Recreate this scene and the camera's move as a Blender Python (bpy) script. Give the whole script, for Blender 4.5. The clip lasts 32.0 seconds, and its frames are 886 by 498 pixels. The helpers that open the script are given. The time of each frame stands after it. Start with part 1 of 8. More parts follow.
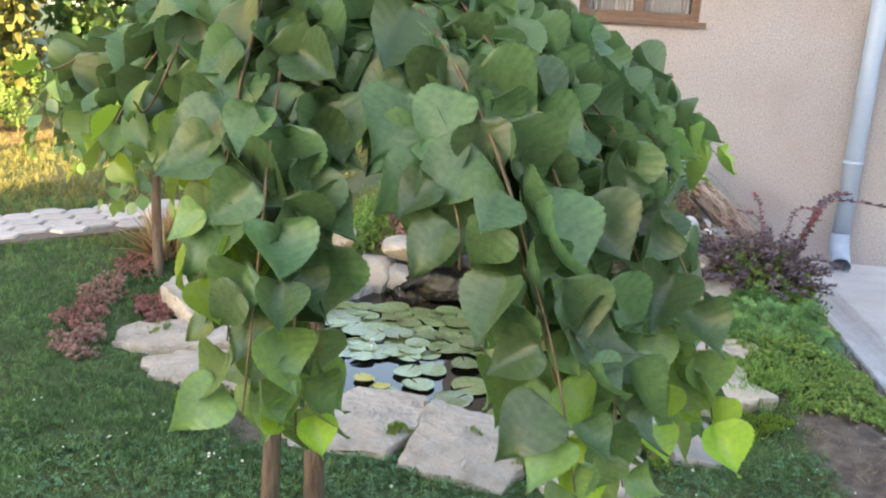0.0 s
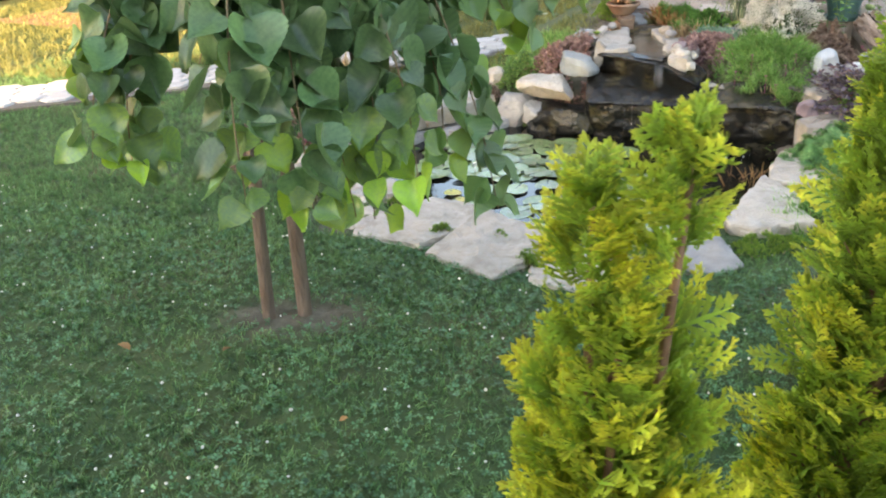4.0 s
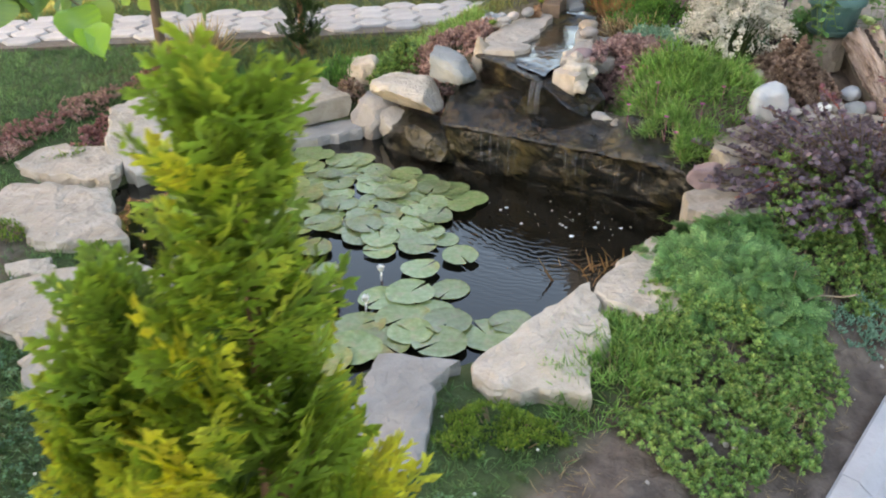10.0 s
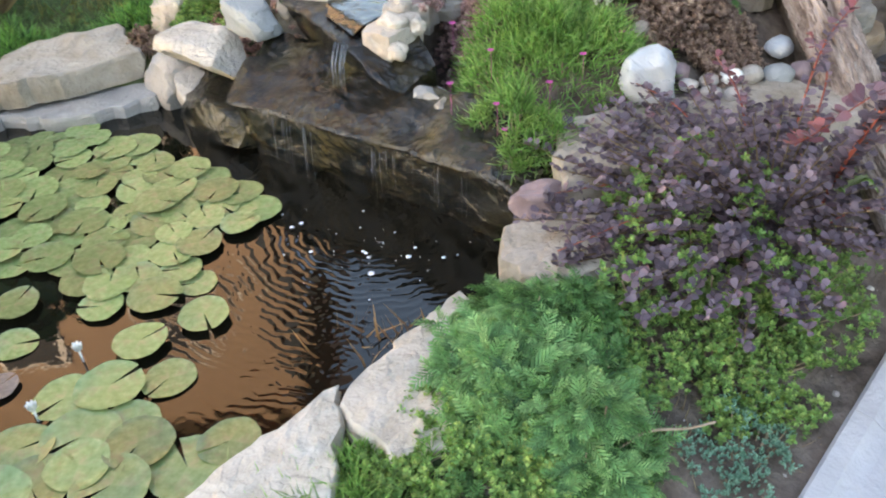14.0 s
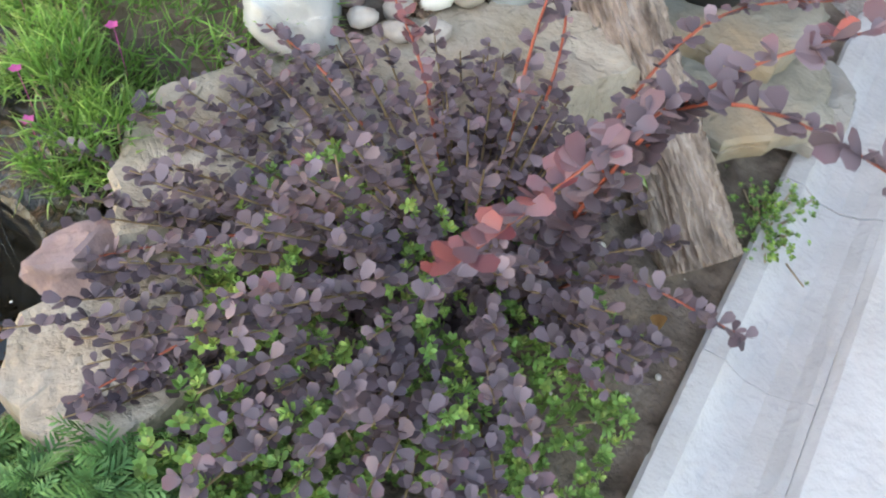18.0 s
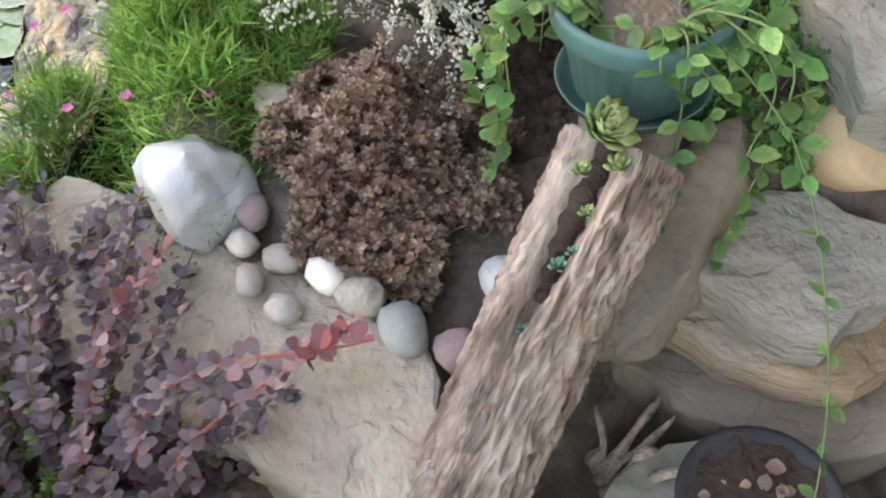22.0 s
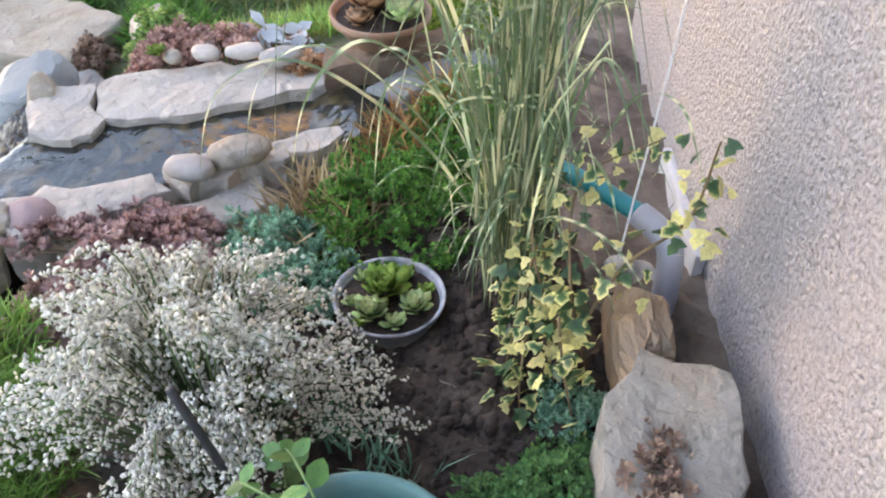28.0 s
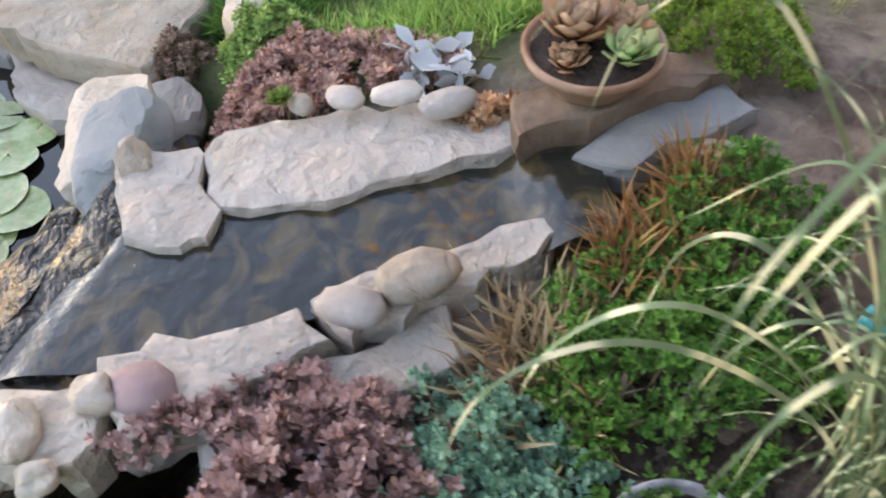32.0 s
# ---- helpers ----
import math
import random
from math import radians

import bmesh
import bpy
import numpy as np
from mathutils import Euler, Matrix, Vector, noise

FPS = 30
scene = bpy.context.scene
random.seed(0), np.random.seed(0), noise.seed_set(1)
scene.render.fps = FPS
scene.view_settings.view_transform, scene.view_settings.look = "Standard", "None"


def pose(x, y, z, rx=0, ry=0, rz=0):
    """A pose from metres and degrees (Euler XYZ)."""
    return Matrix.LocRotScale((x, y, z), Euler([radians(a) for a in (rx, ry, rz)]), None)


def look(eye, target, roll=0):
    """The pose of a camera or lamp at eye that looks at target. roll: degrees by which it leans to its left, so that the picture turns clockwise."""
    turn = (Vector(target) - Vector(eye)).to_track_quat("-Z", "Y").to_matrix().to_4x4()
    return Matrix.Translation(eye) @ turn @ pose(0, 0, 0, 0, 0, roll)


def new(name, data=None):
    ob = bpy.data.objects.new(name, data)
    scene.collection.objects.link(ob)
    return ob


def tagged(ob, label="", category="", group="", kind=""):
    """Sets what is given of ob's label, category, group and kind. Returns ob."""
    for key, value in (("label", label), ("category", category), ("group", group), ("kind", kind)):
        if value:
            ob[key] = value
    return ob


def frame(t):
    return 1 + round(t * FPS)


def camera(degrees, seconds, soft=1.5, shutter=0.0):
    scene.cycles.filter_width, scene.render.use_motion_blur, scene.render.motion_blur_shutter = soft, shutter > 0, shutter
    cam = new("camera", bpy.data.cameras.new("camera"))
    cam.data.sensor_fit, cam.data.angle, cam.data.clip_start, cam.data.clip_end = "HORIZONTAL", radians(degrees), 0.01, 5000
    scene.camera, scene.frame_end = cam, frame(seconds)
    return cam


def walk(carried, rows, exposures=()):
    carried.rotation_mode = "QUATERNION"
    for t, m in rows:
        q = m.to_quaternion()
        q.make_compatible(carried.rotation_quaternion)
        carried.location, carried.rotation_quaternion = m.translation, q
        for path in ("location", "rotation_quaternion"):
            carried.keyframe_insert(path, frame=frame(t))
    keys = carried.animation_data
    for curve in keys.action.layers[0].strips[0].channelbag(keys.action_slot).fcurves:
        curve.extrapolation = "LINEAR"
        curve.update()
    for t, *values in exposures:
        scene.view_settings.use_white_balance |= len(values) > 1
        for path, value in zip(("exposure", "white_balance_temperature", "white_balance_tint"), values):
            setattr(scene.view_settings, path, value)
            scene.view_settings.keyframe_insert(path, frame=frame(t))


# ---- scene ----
cam = camera(54.0, 32.0, soft=2.0, shutter=0.3)
PATH = [
    (0.0, -0.460, -3.447, 1.437, 75.14, -3.17, -4.06),
    (0.5, -0.355, -3.574, 1.450, 73.18, -2.21, -1.59),
    (1.0, -0.231, -3.715, 1.467, 70.07, -0.94, 2.01),
    (1.5, -0.097, -3.809, 1.457, 67.38, 0.77, 5.00),
    (2.0, 0.036, -3.873, 1.458, 65.79, 1.91, 7.43),
    (2.5, 0.163, -3.917, 1.468, 65.49, 2.55, 9.01),
    (4.5, 0.817, -3.905, 1.493, 65.51, 2.18, 19.42),
    (5.0, 0.985, -3.849, 1.507, 65.02, 1.94, 22.58),
    (5.5, 1.142, -3.736, 1.530, 64.12, 2.44, 24.71),
    (6.0, 1.280, -3.588, 1.553, 63.02, 2.53, 25.95),
    (6.5, 1.380, -3.452, 1.572, 62.28, 2.74, 27.39),
    (7.0, 1.437, -3.340, 1.603, 62.70, 2.61, 27.04),
    (7.5, 1.465, -3.155, 1.589, 63.51, 1.92, 26.55),
    (8.0, 1.481, -2.952, 1.576, 63.68, 2.09, 26.28),
    (8.5, 1.479, -2.758, 1.561, 63.48, 1.59, 25.90),
    (9.0, 1.487, -2.559, 1.541, 63.29, 1.00, 25.53),
    (9.5, 1.510, -2.355, 1.507, 62.39, 0.53, 25.61),
    (10.0, 1.575, -2.160, 1.464, 61.22, 0.83, 26.79),
    (10.5, 1.640, -2.025, 1.475, 59.75, 1.21, 28.02),
    (11.0, 1.689, -1.900, 1.487, 58.69, 1.25, 29.47),
    (11.5, 1.715, -1.698, 1.463, 57.92, 1.57, 30.58),
    (12.0, 1.728, -1.526, 1.446, 57.45, 1.68, 30.95),
    (12.5, 1.736, -1.391, 1.441, 56.82, 1.74, 30.47),
    (13.0, 1.731, -1.260, 1.432, 55.80, 1.81, 29.51),
    (13.5, 1.745, -1.109, 1.416, 54.48, 2.38, 28.66),
    (14.0, 1.775, -0.950, 1.403, 52.79, 3.25, 27.45),
    (14.5, 1.764, -0.818, 1.385, 50.80, 3.21, 24.55),
    (15.0, 1.748, -0.686, 1.356, 48.97, 3.06, 20.93),
    (15.5, 1.739, -0.544, 1.319, 48.13, 2.50, 17.49),
    (17.5, 1.692, -0.039, 1.157, 40.65, -2.18, 9.88),
    (18.0, 1.797, 0.061, 1.181, 39.36, -1.90, 18.29),
    (18.5, 1.944, 0.192, 1.204, 37.85, 1.80, 25.02),
    (19.0, 2.051, 0.328, 1.181, 37.18, 1.92, 27.35),
    (19.5, 2.143, 0.472, 1.243, 31.65, 1.16, 28.58),
    (20.0, 2.173, 0.675, 1.311, 28.10, 2.95, 41.48),
    (20.5, 2.204, 0.887, 1.365, 30.93, 5.46, 55.76),
    (21.0, 2.196, 1.063, 1.375, 34.49, 5.08, 67.09),
    (21.5, 2.170, 1.165, 1.351, 35.85, 4.01, 71.95),
    (22.0, 2.134, 1.249, 1.309, 36.30, 3.54, 74.52),
    (22.5, 2.099, 1.360, 1.263, 36.63, 5.20, 76.96),
    (23.0, 2.046, 1.426, 1.219, 37.46, 5.84, 77.63),
    (23.5, 1.963, 1.477, 1.204, 37.26, 5.47, 77.73),
    (24.0, 1.892, 1.547, 1.200, 37.91, 5.98, 78.95),
    (24.5, 1.832, 1.639, 1.209, 38.41, 7.57, 81.77),
    (25.0, 1.776, 1.687, 1.229, 39.30, 7.53, 83.61),
    (25.5, 1.733, 1.699, 1.246, 41.22, 6.30, 84.90),
    (26.0, 1.707, 1.704, 1.265, 43.00, 4.83, 85.89),
    (26.5, 1.696, 1.711, 1.280, 44.61, 3.87, 86.28),
    (28.5, 1.799, 1.640, 1.433, 48.74, -1.08, 76.80),
    (29.0, 1.723, 1.654, 1.406, 48.67, -0.62, 77.06),
    (29.5, 1.599, 1.702, 1.381, 47.07, 1.46, 78.84),
    (30.0, 1.486, 1.735, 1.373, 45.07, 2.56, 80.24),
    (30.5, 1.422, 1.755, 1.368, 44.05, 3.28, 81.79),
    (31.0, 1.375, 1.737, 1.381, 43.81, 2.99, 82.94),
    (31.5, 1.271, 1.654, 1.380, 42.81, 2.82, 82.31),
    (32.0, 1.126, 1.510, 1.367, 40.38, 2.43, 80.25),
]
EXPOSURE = [(0.0, 3.0, 8900, 18), (3.0, 3.1, 9000, 16), (5.5, 3.28, 9300, 18), (7.5, 3.22, 9700, 19), (9.2, 3.0, 9800, 19), (12.0, 3.0, 9200, 19), (15.0, 3.45, 8900, 16), (18.0, 3.5, 9700, 14), (21.0, 3.45, 10300, 17), (24.0, 3.75, 9100, 20), (26.0, 3.82, 8500, 24), (29.0, 3.28, 8400, 21), (32.0, 3.25, 8900, 22)]
walk(cam, [(t, pose(x, y, z, a, b, c)) for t, x, y, z, a, b, c in PATH], EXPOSURE)

# ---- light: low evening sun, the garden in open shade ----
world = bpy.data.worlds.new("sky")
scene.world = world
world.use_nodes = True
wn = world.node_tree.nodes
sky = wn.new("ShaderNodeTexSky")
sky.sky_type, sky.sun_disc = "NISHITA", False
sky.sun_elevation, sky.sun_rotation = radians(14), radians(200)
sky.air_density, sky.dust_density, sky.ozone_density = 1.0, 1.0, 2.2
wn["Background"].inputs[1].default_value = 0.15
world.node_tree.links.new(sky.outputs[0], wn["Background"].inputs[0])
sun = new("sun", bpy.data.lights.new("sun", "SUN"))
sun.data.energy, sun.data.angle, sun.data.color = 3.5, radians(0.6), (1.0, 0.80, 0.58)
SUN_AZ = radians(200)
sun.matrix_world = look((8 * math.sin(SUN_AZ), 8 * math.cos(SUN_AZ), 2.0), (0, 0, 0))

# ---- small tools ----
rng = np.random.default_rng(7)


def smooth(v, a, b):
    s = np.clip((v - a) / (b - a), 0, 1)
    return s * s * (3 - 2 * s)


def mesh(name, verts, faces, mat, flat=False, tint=None):
    """A mesh from arrays; tint: one value a vertex, read by the material as attribute 'tip'."""
    me = bpy.data.meshes.new(name)
    me.from_pydata(np.asarray(verts, float).tolist(), [], faces if isinstance(faces, list) else faces.tolist())
    if tint is not None:
        me.attributes.new("tip", "FLOAT", "POINT").data.foreach_set("value", np.asarray(tint, np.float32))
    if not flat:
        me.polygons.foreach_set("use_smooth", [True] * len(me.polygons))
    me.materials.append(mat)
    me.update()
    return me


def thing(name, label, category, at=(0, 0, 0), group="", kind="", data=None):
    ob = tagged(new(name, data), label, category, group, kind)
    ob.location = at
    return ob


def part(name, bm, material, parent, label="", flat=False, kind=""):
    """Links a bmesh, or a ready mesh, as one mesh object under a thing or a part."""
    if isinstance(bm, bmesh.types.BMesh):
        me = bpy.data.meshes.new(name)
        bm.to_mesh(me)
        bm.free()
        me.materials.append(material)
        if not flat:
            me.polygons.foreach_set("use_smooth", [True] * len(me.polygons))
    else:
        me = bm
    ob = tagged(new(name, me), label, "", "", kind)
    ob.parent = parent
    return ob


def turn(rx, ry, rz):
    """Rotation matrices (n, 3, 3) from arrays of angles in radians."""
    rx, ry, rz = np.broadcast_arrays(rx, ry, rz)
    c, s = np.cos, np.sin
    o, i = np.zeros_like(rx, float), np.ones_like(rx, float)
    X = np.stack([i, o, o, o, c(rx), -s(rx), o, s(rx), c(rx)], -1).reshape(-1, 3, 3)
    Y = np.stack([c(ry), o, s(ry), o, i, o, -s(ry), o, c(ry)], -1).reshape(-1, 3, 3)
    Z = np.stack([c(rz), -s(rz), o, s(rz), c(rz), o, o, o, i], -1).reshape(-1, 3, 3)
    return Z @ Y @ X


def scatter(tv, tf, at, rots, sizes, tt=None):
    """Many copies of a template (verts, faces, tint) in one set of arrays."""
    tv, at = np.asarray(tv, float), np.asarray(at, float)
    n, m = len(at), len(tv)
    sizes = np.broadcast_to(np.asarray(sizes, float).reshape(-1, 1, 1) if np.ndim(sizes) else sizes, (n, 1, 1))
    V = (np.einsum("nij,mj->nmi", rots, tv) * sizes + at[:, None, :]).reshape(-1, 3)
    off = np.arange(n) * m
    F = [[i + o for i in f] for o in off.tolist() for f in tf]
    T = np.tile(np.asarray(tt, float), n) if tt is not None else None
    return V, F, T


def gather(sets):
    """Joins several (verts, faces, tint) into one."""
    V, F, T, o = [], [], [], 0
    for v, f, t in sets:
        V.append(v)
        F += [[i + o for i in g] for g in f] if o else list(f)
        T.append(t if t is not None else np.zeros(len(v)))
        o += len(v)
    return np.concatenate(V), F, np.concatenate(T)


def tube(points, radii, sides=8, closed=True):
    """Arrays of a tube along points, rounded off by its radii."""
    P = np.asarray(points, float)
    radii = np.broadcast_to(np.asarray(radii, float), (len(P),))
    d = np.gradient(P, axis=0)
    d /= np.linalg.norm(d, axis=1, keepdims=True) + 1e-9
    up = np.array([0.13, 0.31, 0.94])
    V, F = [], []
    for p, t, r in zip(P, d, radii):
        a = np.cross(t, up)
        if np.linalg.norm(a) < 0.05:
            a = np.cross(t, [1, 0, 0])
        a /= np.linalg.norm(a)
        b = np.cross(t, a)
        for k in range(sides):
            w = 2 * math.pi * k / sides
            V.append(p + r * (math.cos(w) * a + math.sin(w) * b))
    for i in range(len(P) - 1):
        for k in range(sides):
            k2 = (k + 1) % sides
            F.append([i * sides + k, i * sides + k2, (i + 1) * sides + k2, (i + 1) * sides + k])
    if closed:
        F.append(list(range(sides))[::-1])
        F.append([(len(P) - 1) * sides + k for k in range(sides)])
    return np.array(V), F, None


def curve3(*pts, n=12):
    """A smooth line through a few points."""
    P = np.array(pts, float)
    P = np.vstack([2 * P[0] - P[1], P, 2 * P[-1] - P[-2]])
    out = []
    for i in range(1, len(P) - 2):
        t = np.linspace(0, 1, n, endpoint=i == len(P) - 3)[:, None]
        a, b, c, d = P[i - 1:i + 3]
        out.append(0.5 * (2 * b + (c - a) * t + (2 * a - 5 * b + 4 * c - d) * t ** 2 + (3 * b - a - 3 * c + d) * t ** 3))
    return np.vstack(out)


def lathe(profile, sides=40):
    """Arrays of a turned body from (radius, height) pairs."""
    V, F = [], []
    for r, z in profile:
        for k in range(sides):
            w = 2 * math.pi * k / sides
            V.append((r * math.cos(w), r * math.sin(w), z))
    for i in range(len(profile) - 1):
        for k in range(sides):
            k2 = (k + 1) % sides
            F.append([i * sides + k, i * sides + k2, (i + 1) * sides + k2, (i + 1) * sides + k])
    return np.array(V), F, None


def lump(n=3, seed=0, rough=0.25, flatten=1.0, boxy=0.0, detail=0.05):
    """A rock as a bmesh of about unit size: an icosphere cut by noise, boxy towards square."""
    bm = bmesh.new()
    bmesh.ops.create_icosphere(bm, subdivisions=n, radius=1)
    off = Vector((seed * 7.3, seed * 3.1, seed * 1.7))
    rs = np.random.default_rng(seed + 900)
    cuts = [(Vector(c).normalized(), d) for c, d in zip(rs.normal(0, 1, (13, 3)).tolist(), rs.uniform(0.55, 0.92, 13))] if boxy > 0.2 else []
    for v in bm.verts:
        p = v.co.normalized()
        reach = 1.0
        for c, d in cuts:
            s = c.dot(p)
            if s > 0.05:
                reach = min(reach, d / s)
        p = p * (0.04 + 0.96 * reach)
        if boxy:
            m = max(abs(p.x), abs(p.y), abs(p.z)) / p.length
            p = p.lerp(p * (0.8 / m), boxy)
        k = 1 + rough * noise.noise(p * 1.1 + off) + detail * noise.noise(p * 4 + off) + detail * 0.5 * noise.noise(p * 9 + off)
        v.co = Vector((p.x * k, p.y * k, p.z * k * flatten))
    return bm


# ---- materials ----
def material(name, stops, rough=0.8, scale=6.0, detail=8.0, bump=0.3, bump_scale=40.0, metal=0.0, spec=0.4, attr=None, random=0.0,
             mottle=None, stretch=None, translucent=0.0, coat=0.0, relief=0.0):
    """A procedural surface. stops: (place, colour) of a ramp over noise (or over attribute attr); random: spread of brightness by piece;
    mottle: (colour, scale, amount) of stains over it; stretch: scale of the noise on each axis."""
    mat = bpy.data.materials.new(name)
    mat.use_nodes = True
    nt = mat.node_tree
    N, L = nt.nodes, nt.links
    b = N["Principled BSDF"]
    tc = N.new("ShaderNodeTexCoord")
    src = tc.outputs["Object"]
    if stretch:
        mp = N.new("ShaderNodeMapping")
        mp.inputs["Scale"].default_value = stretch
        L.new(src, mp.inputs[0])
        src = mp.outputs[0]
    nz = N.new("ShaderNodeTexNoise")
    nz.inputs["Scale"].default_value, nz.inputs["Detail"].default_value, nz.inputs["Roughness"].default_value = scale, detail, 0.62
    L.new(src, nz.inputs["Vector"])
    ramp = N.new("ShaderNodeValToRGB")
    while len(ramp.color_ramp.elements) < len(stops):
        ramp.color_ramp.elements.new(0.5)
    for e, (p, c) in zip(ramp.color_ramp.elements, stops):
        e.position, e.color = p, (*c, 1)
    fac = nz.outputs[0]
    if attr:
        at = N.new("ShaderNodeAttribute")
        at.attribute_name = attr
        mx = N.new("ShaderNodeMath")
        mx.operation = "MULTIPLY_ADD"
        mx.inputs[1].default_value = 0.5
        L.new(nz.outputs[0], mx.inputs[0])
        sb = N.new("ShaderNodeMath")
        sb.operation = "SUBTRACT"
        sb.inputs[1].default_value = 0.25
        L.new(at.outputs["Fac"], sb.inputs[0])
        L.new(sb.outputs[0], mx.inputs[2])
        fac = mx.outputs[0]
    L.new(fac, ramp.inputs[0])
    col = ramp.outputs[0]
    if mottle:
        n2 = N.new("ShaderNodeTexNoise")
        n2.inputs["Scale"].default_value, n2.inputs["Detail"].default_value = mottle[1], 5
        L.new(tc.outputs["Object"], n2.inputs["Vector"])
        r2 = N.new("ShaderNodeValToRGB")
        r2.color_ramp.elements[0].position, r2.color_ramp.elements[1].position = 0.5, 0.68
        L.new(n2.outputs[0], r2.inputs[0])
        sc = N.new("ShaderNodeMath")
        sc.operation = "MULTIPLY"
        sc.inputs[1].default_value = mottle[2]
        L.new(r2.outputs[0], sc.inputs[0])
        mm = N.new("ShaderNodeMix")
        mm.data_type = "RGBA"
        L.new(sc.outputs[0], mm.inputs[0])
        L.new(col, mm.inputs[6])
        mm.inputs[7].default_value = (*mottle[0], 1)
        col = mm.outputs[2]
    if random:
        oi = N.new("ShaderNodeObjectInfo")
        ge = N.new("ShaderNodeNewGeometry")
        ad = N.new("ShaderNodeMath")
        L.new(oi.outputs["Random"], ad.inputs[0])
        L.new(ge.outputs["Random Per Island"], ad.inputs[1])
        fr = N.new("ShaderNodeMath")
        fr.operation = "FRACT"
        L.new(ad.outputs[0], fr.inputs[0])
        hs = N.new("ShaderNodeHueSaturation")
        mr = N.new("ShaderNodeMapRange")
        mr.inputs["To Min"].default_value, mr.inputs["To Max"].default_value = 1 - random, 1 + random
        L.new(fr.outputs[0], mr.inputs[0])
        L.new(mr.outputs[0], hs.inputs["Value"])
        m3 = N.new("ShaderNodeMath")
        m3.operation = "MULTIPLY_ADD"
        m3.inputs[1].default_value, m3.inputs[2].default_value = 0.06 * random, 0.5 - 0.03 * random
        L.new(fr.outputs[0], m3.inputs[0])
        L.new(m3.outputs[0], hs.inputs["Hue"])
        L.new(col, hs.inputs["Color"])
        col = hs.outputs[0]
    L.new(col, b.inputs["Base Color"])
    b.inputs["Roughness"].default_value, b.inputs["Metallic"].default_value = rough, metal
    b.inputs["Specular IOR Level"].default_value = spec
    b.inputs["Coat Weight"].default_value = coat
    if bump:
        n3 = N.new("ShaderNodeTexNoise")
        n3.inputs["Scale"].default_value, n3.inputs["Detail"].default_value = bump_scale, 6
        L.new(src, n3.inputs["Vector"])
        bp = N.new("ShaderNodeBump")
        bp.inputs["Strength"].default_value, bp.inputs["Distance"].default_value = bump, 0.02
        L.new(n3.outputs[0], bp.inputs["Height"])
        if relief:
            n4 = N.new("ShaderNodeTexNoise")
            n4.inputs["Scale"].default_value, n4.inputs["Detail"].default_value, n4.inputs["Distortion"].default_value = bump_scale * 0.28, 7, 0.6
            L.new(src, n4.inputs["Vector"])
            st = N.new("ShaderNodeValToRGB")
            for e, (p, c) in zip(st.color_ramp.elements, ((0.33, 0.0), (0.7, 1.0))):
                e.position, e.color = p, (c, c, c, 1)
            for p, c in ((0.42, 0.08), (0.45, 0.42), (0.53, 0.5), (0.56, 0.85)):
                st.color_ramp.elements.new(p).color = (c, c, c, 1)
            L.new(n4.outputs[0], st.inputs[0])
            b2 = N.new("ShaderNodeBump")
            b2.inputs["Strength"].default_value, b2.inputs["Distance"].default_value = relief, 0.012
            L.new(st.outputs[0], b2.inputs["Height"])
            L.new(bp.outputs[0], b2.inputs["Normal"])
            bp = b2
        L.new(bp.outputs[0], b.inputs["Normal"])
    if translucent:
        tr = N.new("ShaderNodeBsdfTranslucent")
        L.new(col, tr.inputs[0])
        ms = N.new("ShaderNodeMixShader")
        ms.inputs[0].default_value = translucent
        L.new(b.outputs[0], ms.inputs[1])
        L.new(tr.outputs[0], ms.inputs[2])
        L.new(ms.outputs[0], N["Material Output"].inputs[0])
    return mat


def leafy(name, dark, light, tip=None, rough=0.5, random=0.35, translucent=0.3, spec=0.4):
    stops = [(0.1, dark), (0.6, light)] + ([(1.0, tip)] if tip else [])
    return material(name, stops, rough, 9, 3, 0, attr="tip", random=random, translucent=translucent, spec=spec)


M = {}
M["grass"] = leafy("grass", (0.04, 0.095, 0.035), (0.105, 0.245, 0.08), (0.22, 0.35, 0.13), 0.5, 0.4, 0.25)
# far grass and leaves: the low sun's yellow is put into the colour
M["sunlit_grass"] = leafy("sunlit_grass", (0.10, 0.11, 0.03), (0.20, 0.21, 0.06), (0.3, 0.27, 0.1), 0.6, 0.4, 0.2)
M["clover"] = leafy("clover", (0.04, 0.11, 0.05), (0.10, 0.25, 0.11), None, 0.5, 0.35, 0.2)
M["clover_flower"] = material("clover_flower", [(0.3, (0.6, 0.58, 0.5)), (0.7, (0.8, 0.78, 0.7))], 0.8, 30, 2, 0, random=0.1)
M["soil"] = material("soil", [(0.3, (0.022, 0.014, 0.011)), (0.55, (0.050, 0.034, 0.027)), (0.78, (0.105, 0.078, 0.062))], 0.95, 9, 12, 0.9, 45, random=0.2)
M["slab"] = material("pale_limestone", [(0.3, (0.30, 0.255, 0.20)), (0.46, (0.45, 0.40, 0.335)), (0.68, (0.60, 0.55, 0.48))], 0.85, 7, 14, 1.0, 26, random=0.12, mottle=((0.36, 0.25, 0.14), 6, 0.35), relief=0.55)
M["grey_slab"] = material("grey_stone", [(0.3, (0.23, 0.22, 0.205)), (0.55, (0.35, 0.335, 0.315)), (0.75, (0.46, 0.445, 0.42))], 0.85, 6, 12, 0.6, 26, random=0.15, mottle=((0.28, 0.22, 0.15), 5, 0.3), relief=0.55)
M["sandstone"] = material("sandstone", [(0.3, (0.22, 0.18, 0.13)), (0.5, (0.34, 0.29, 0.235)), (0.72, (0.45, 0.4, 0.34))], 0.88, 7, 12, 0.7, 30, random=0.12, mottle=((0.22, 0.2, 0.18), 4, 0.5), relief=0.55)
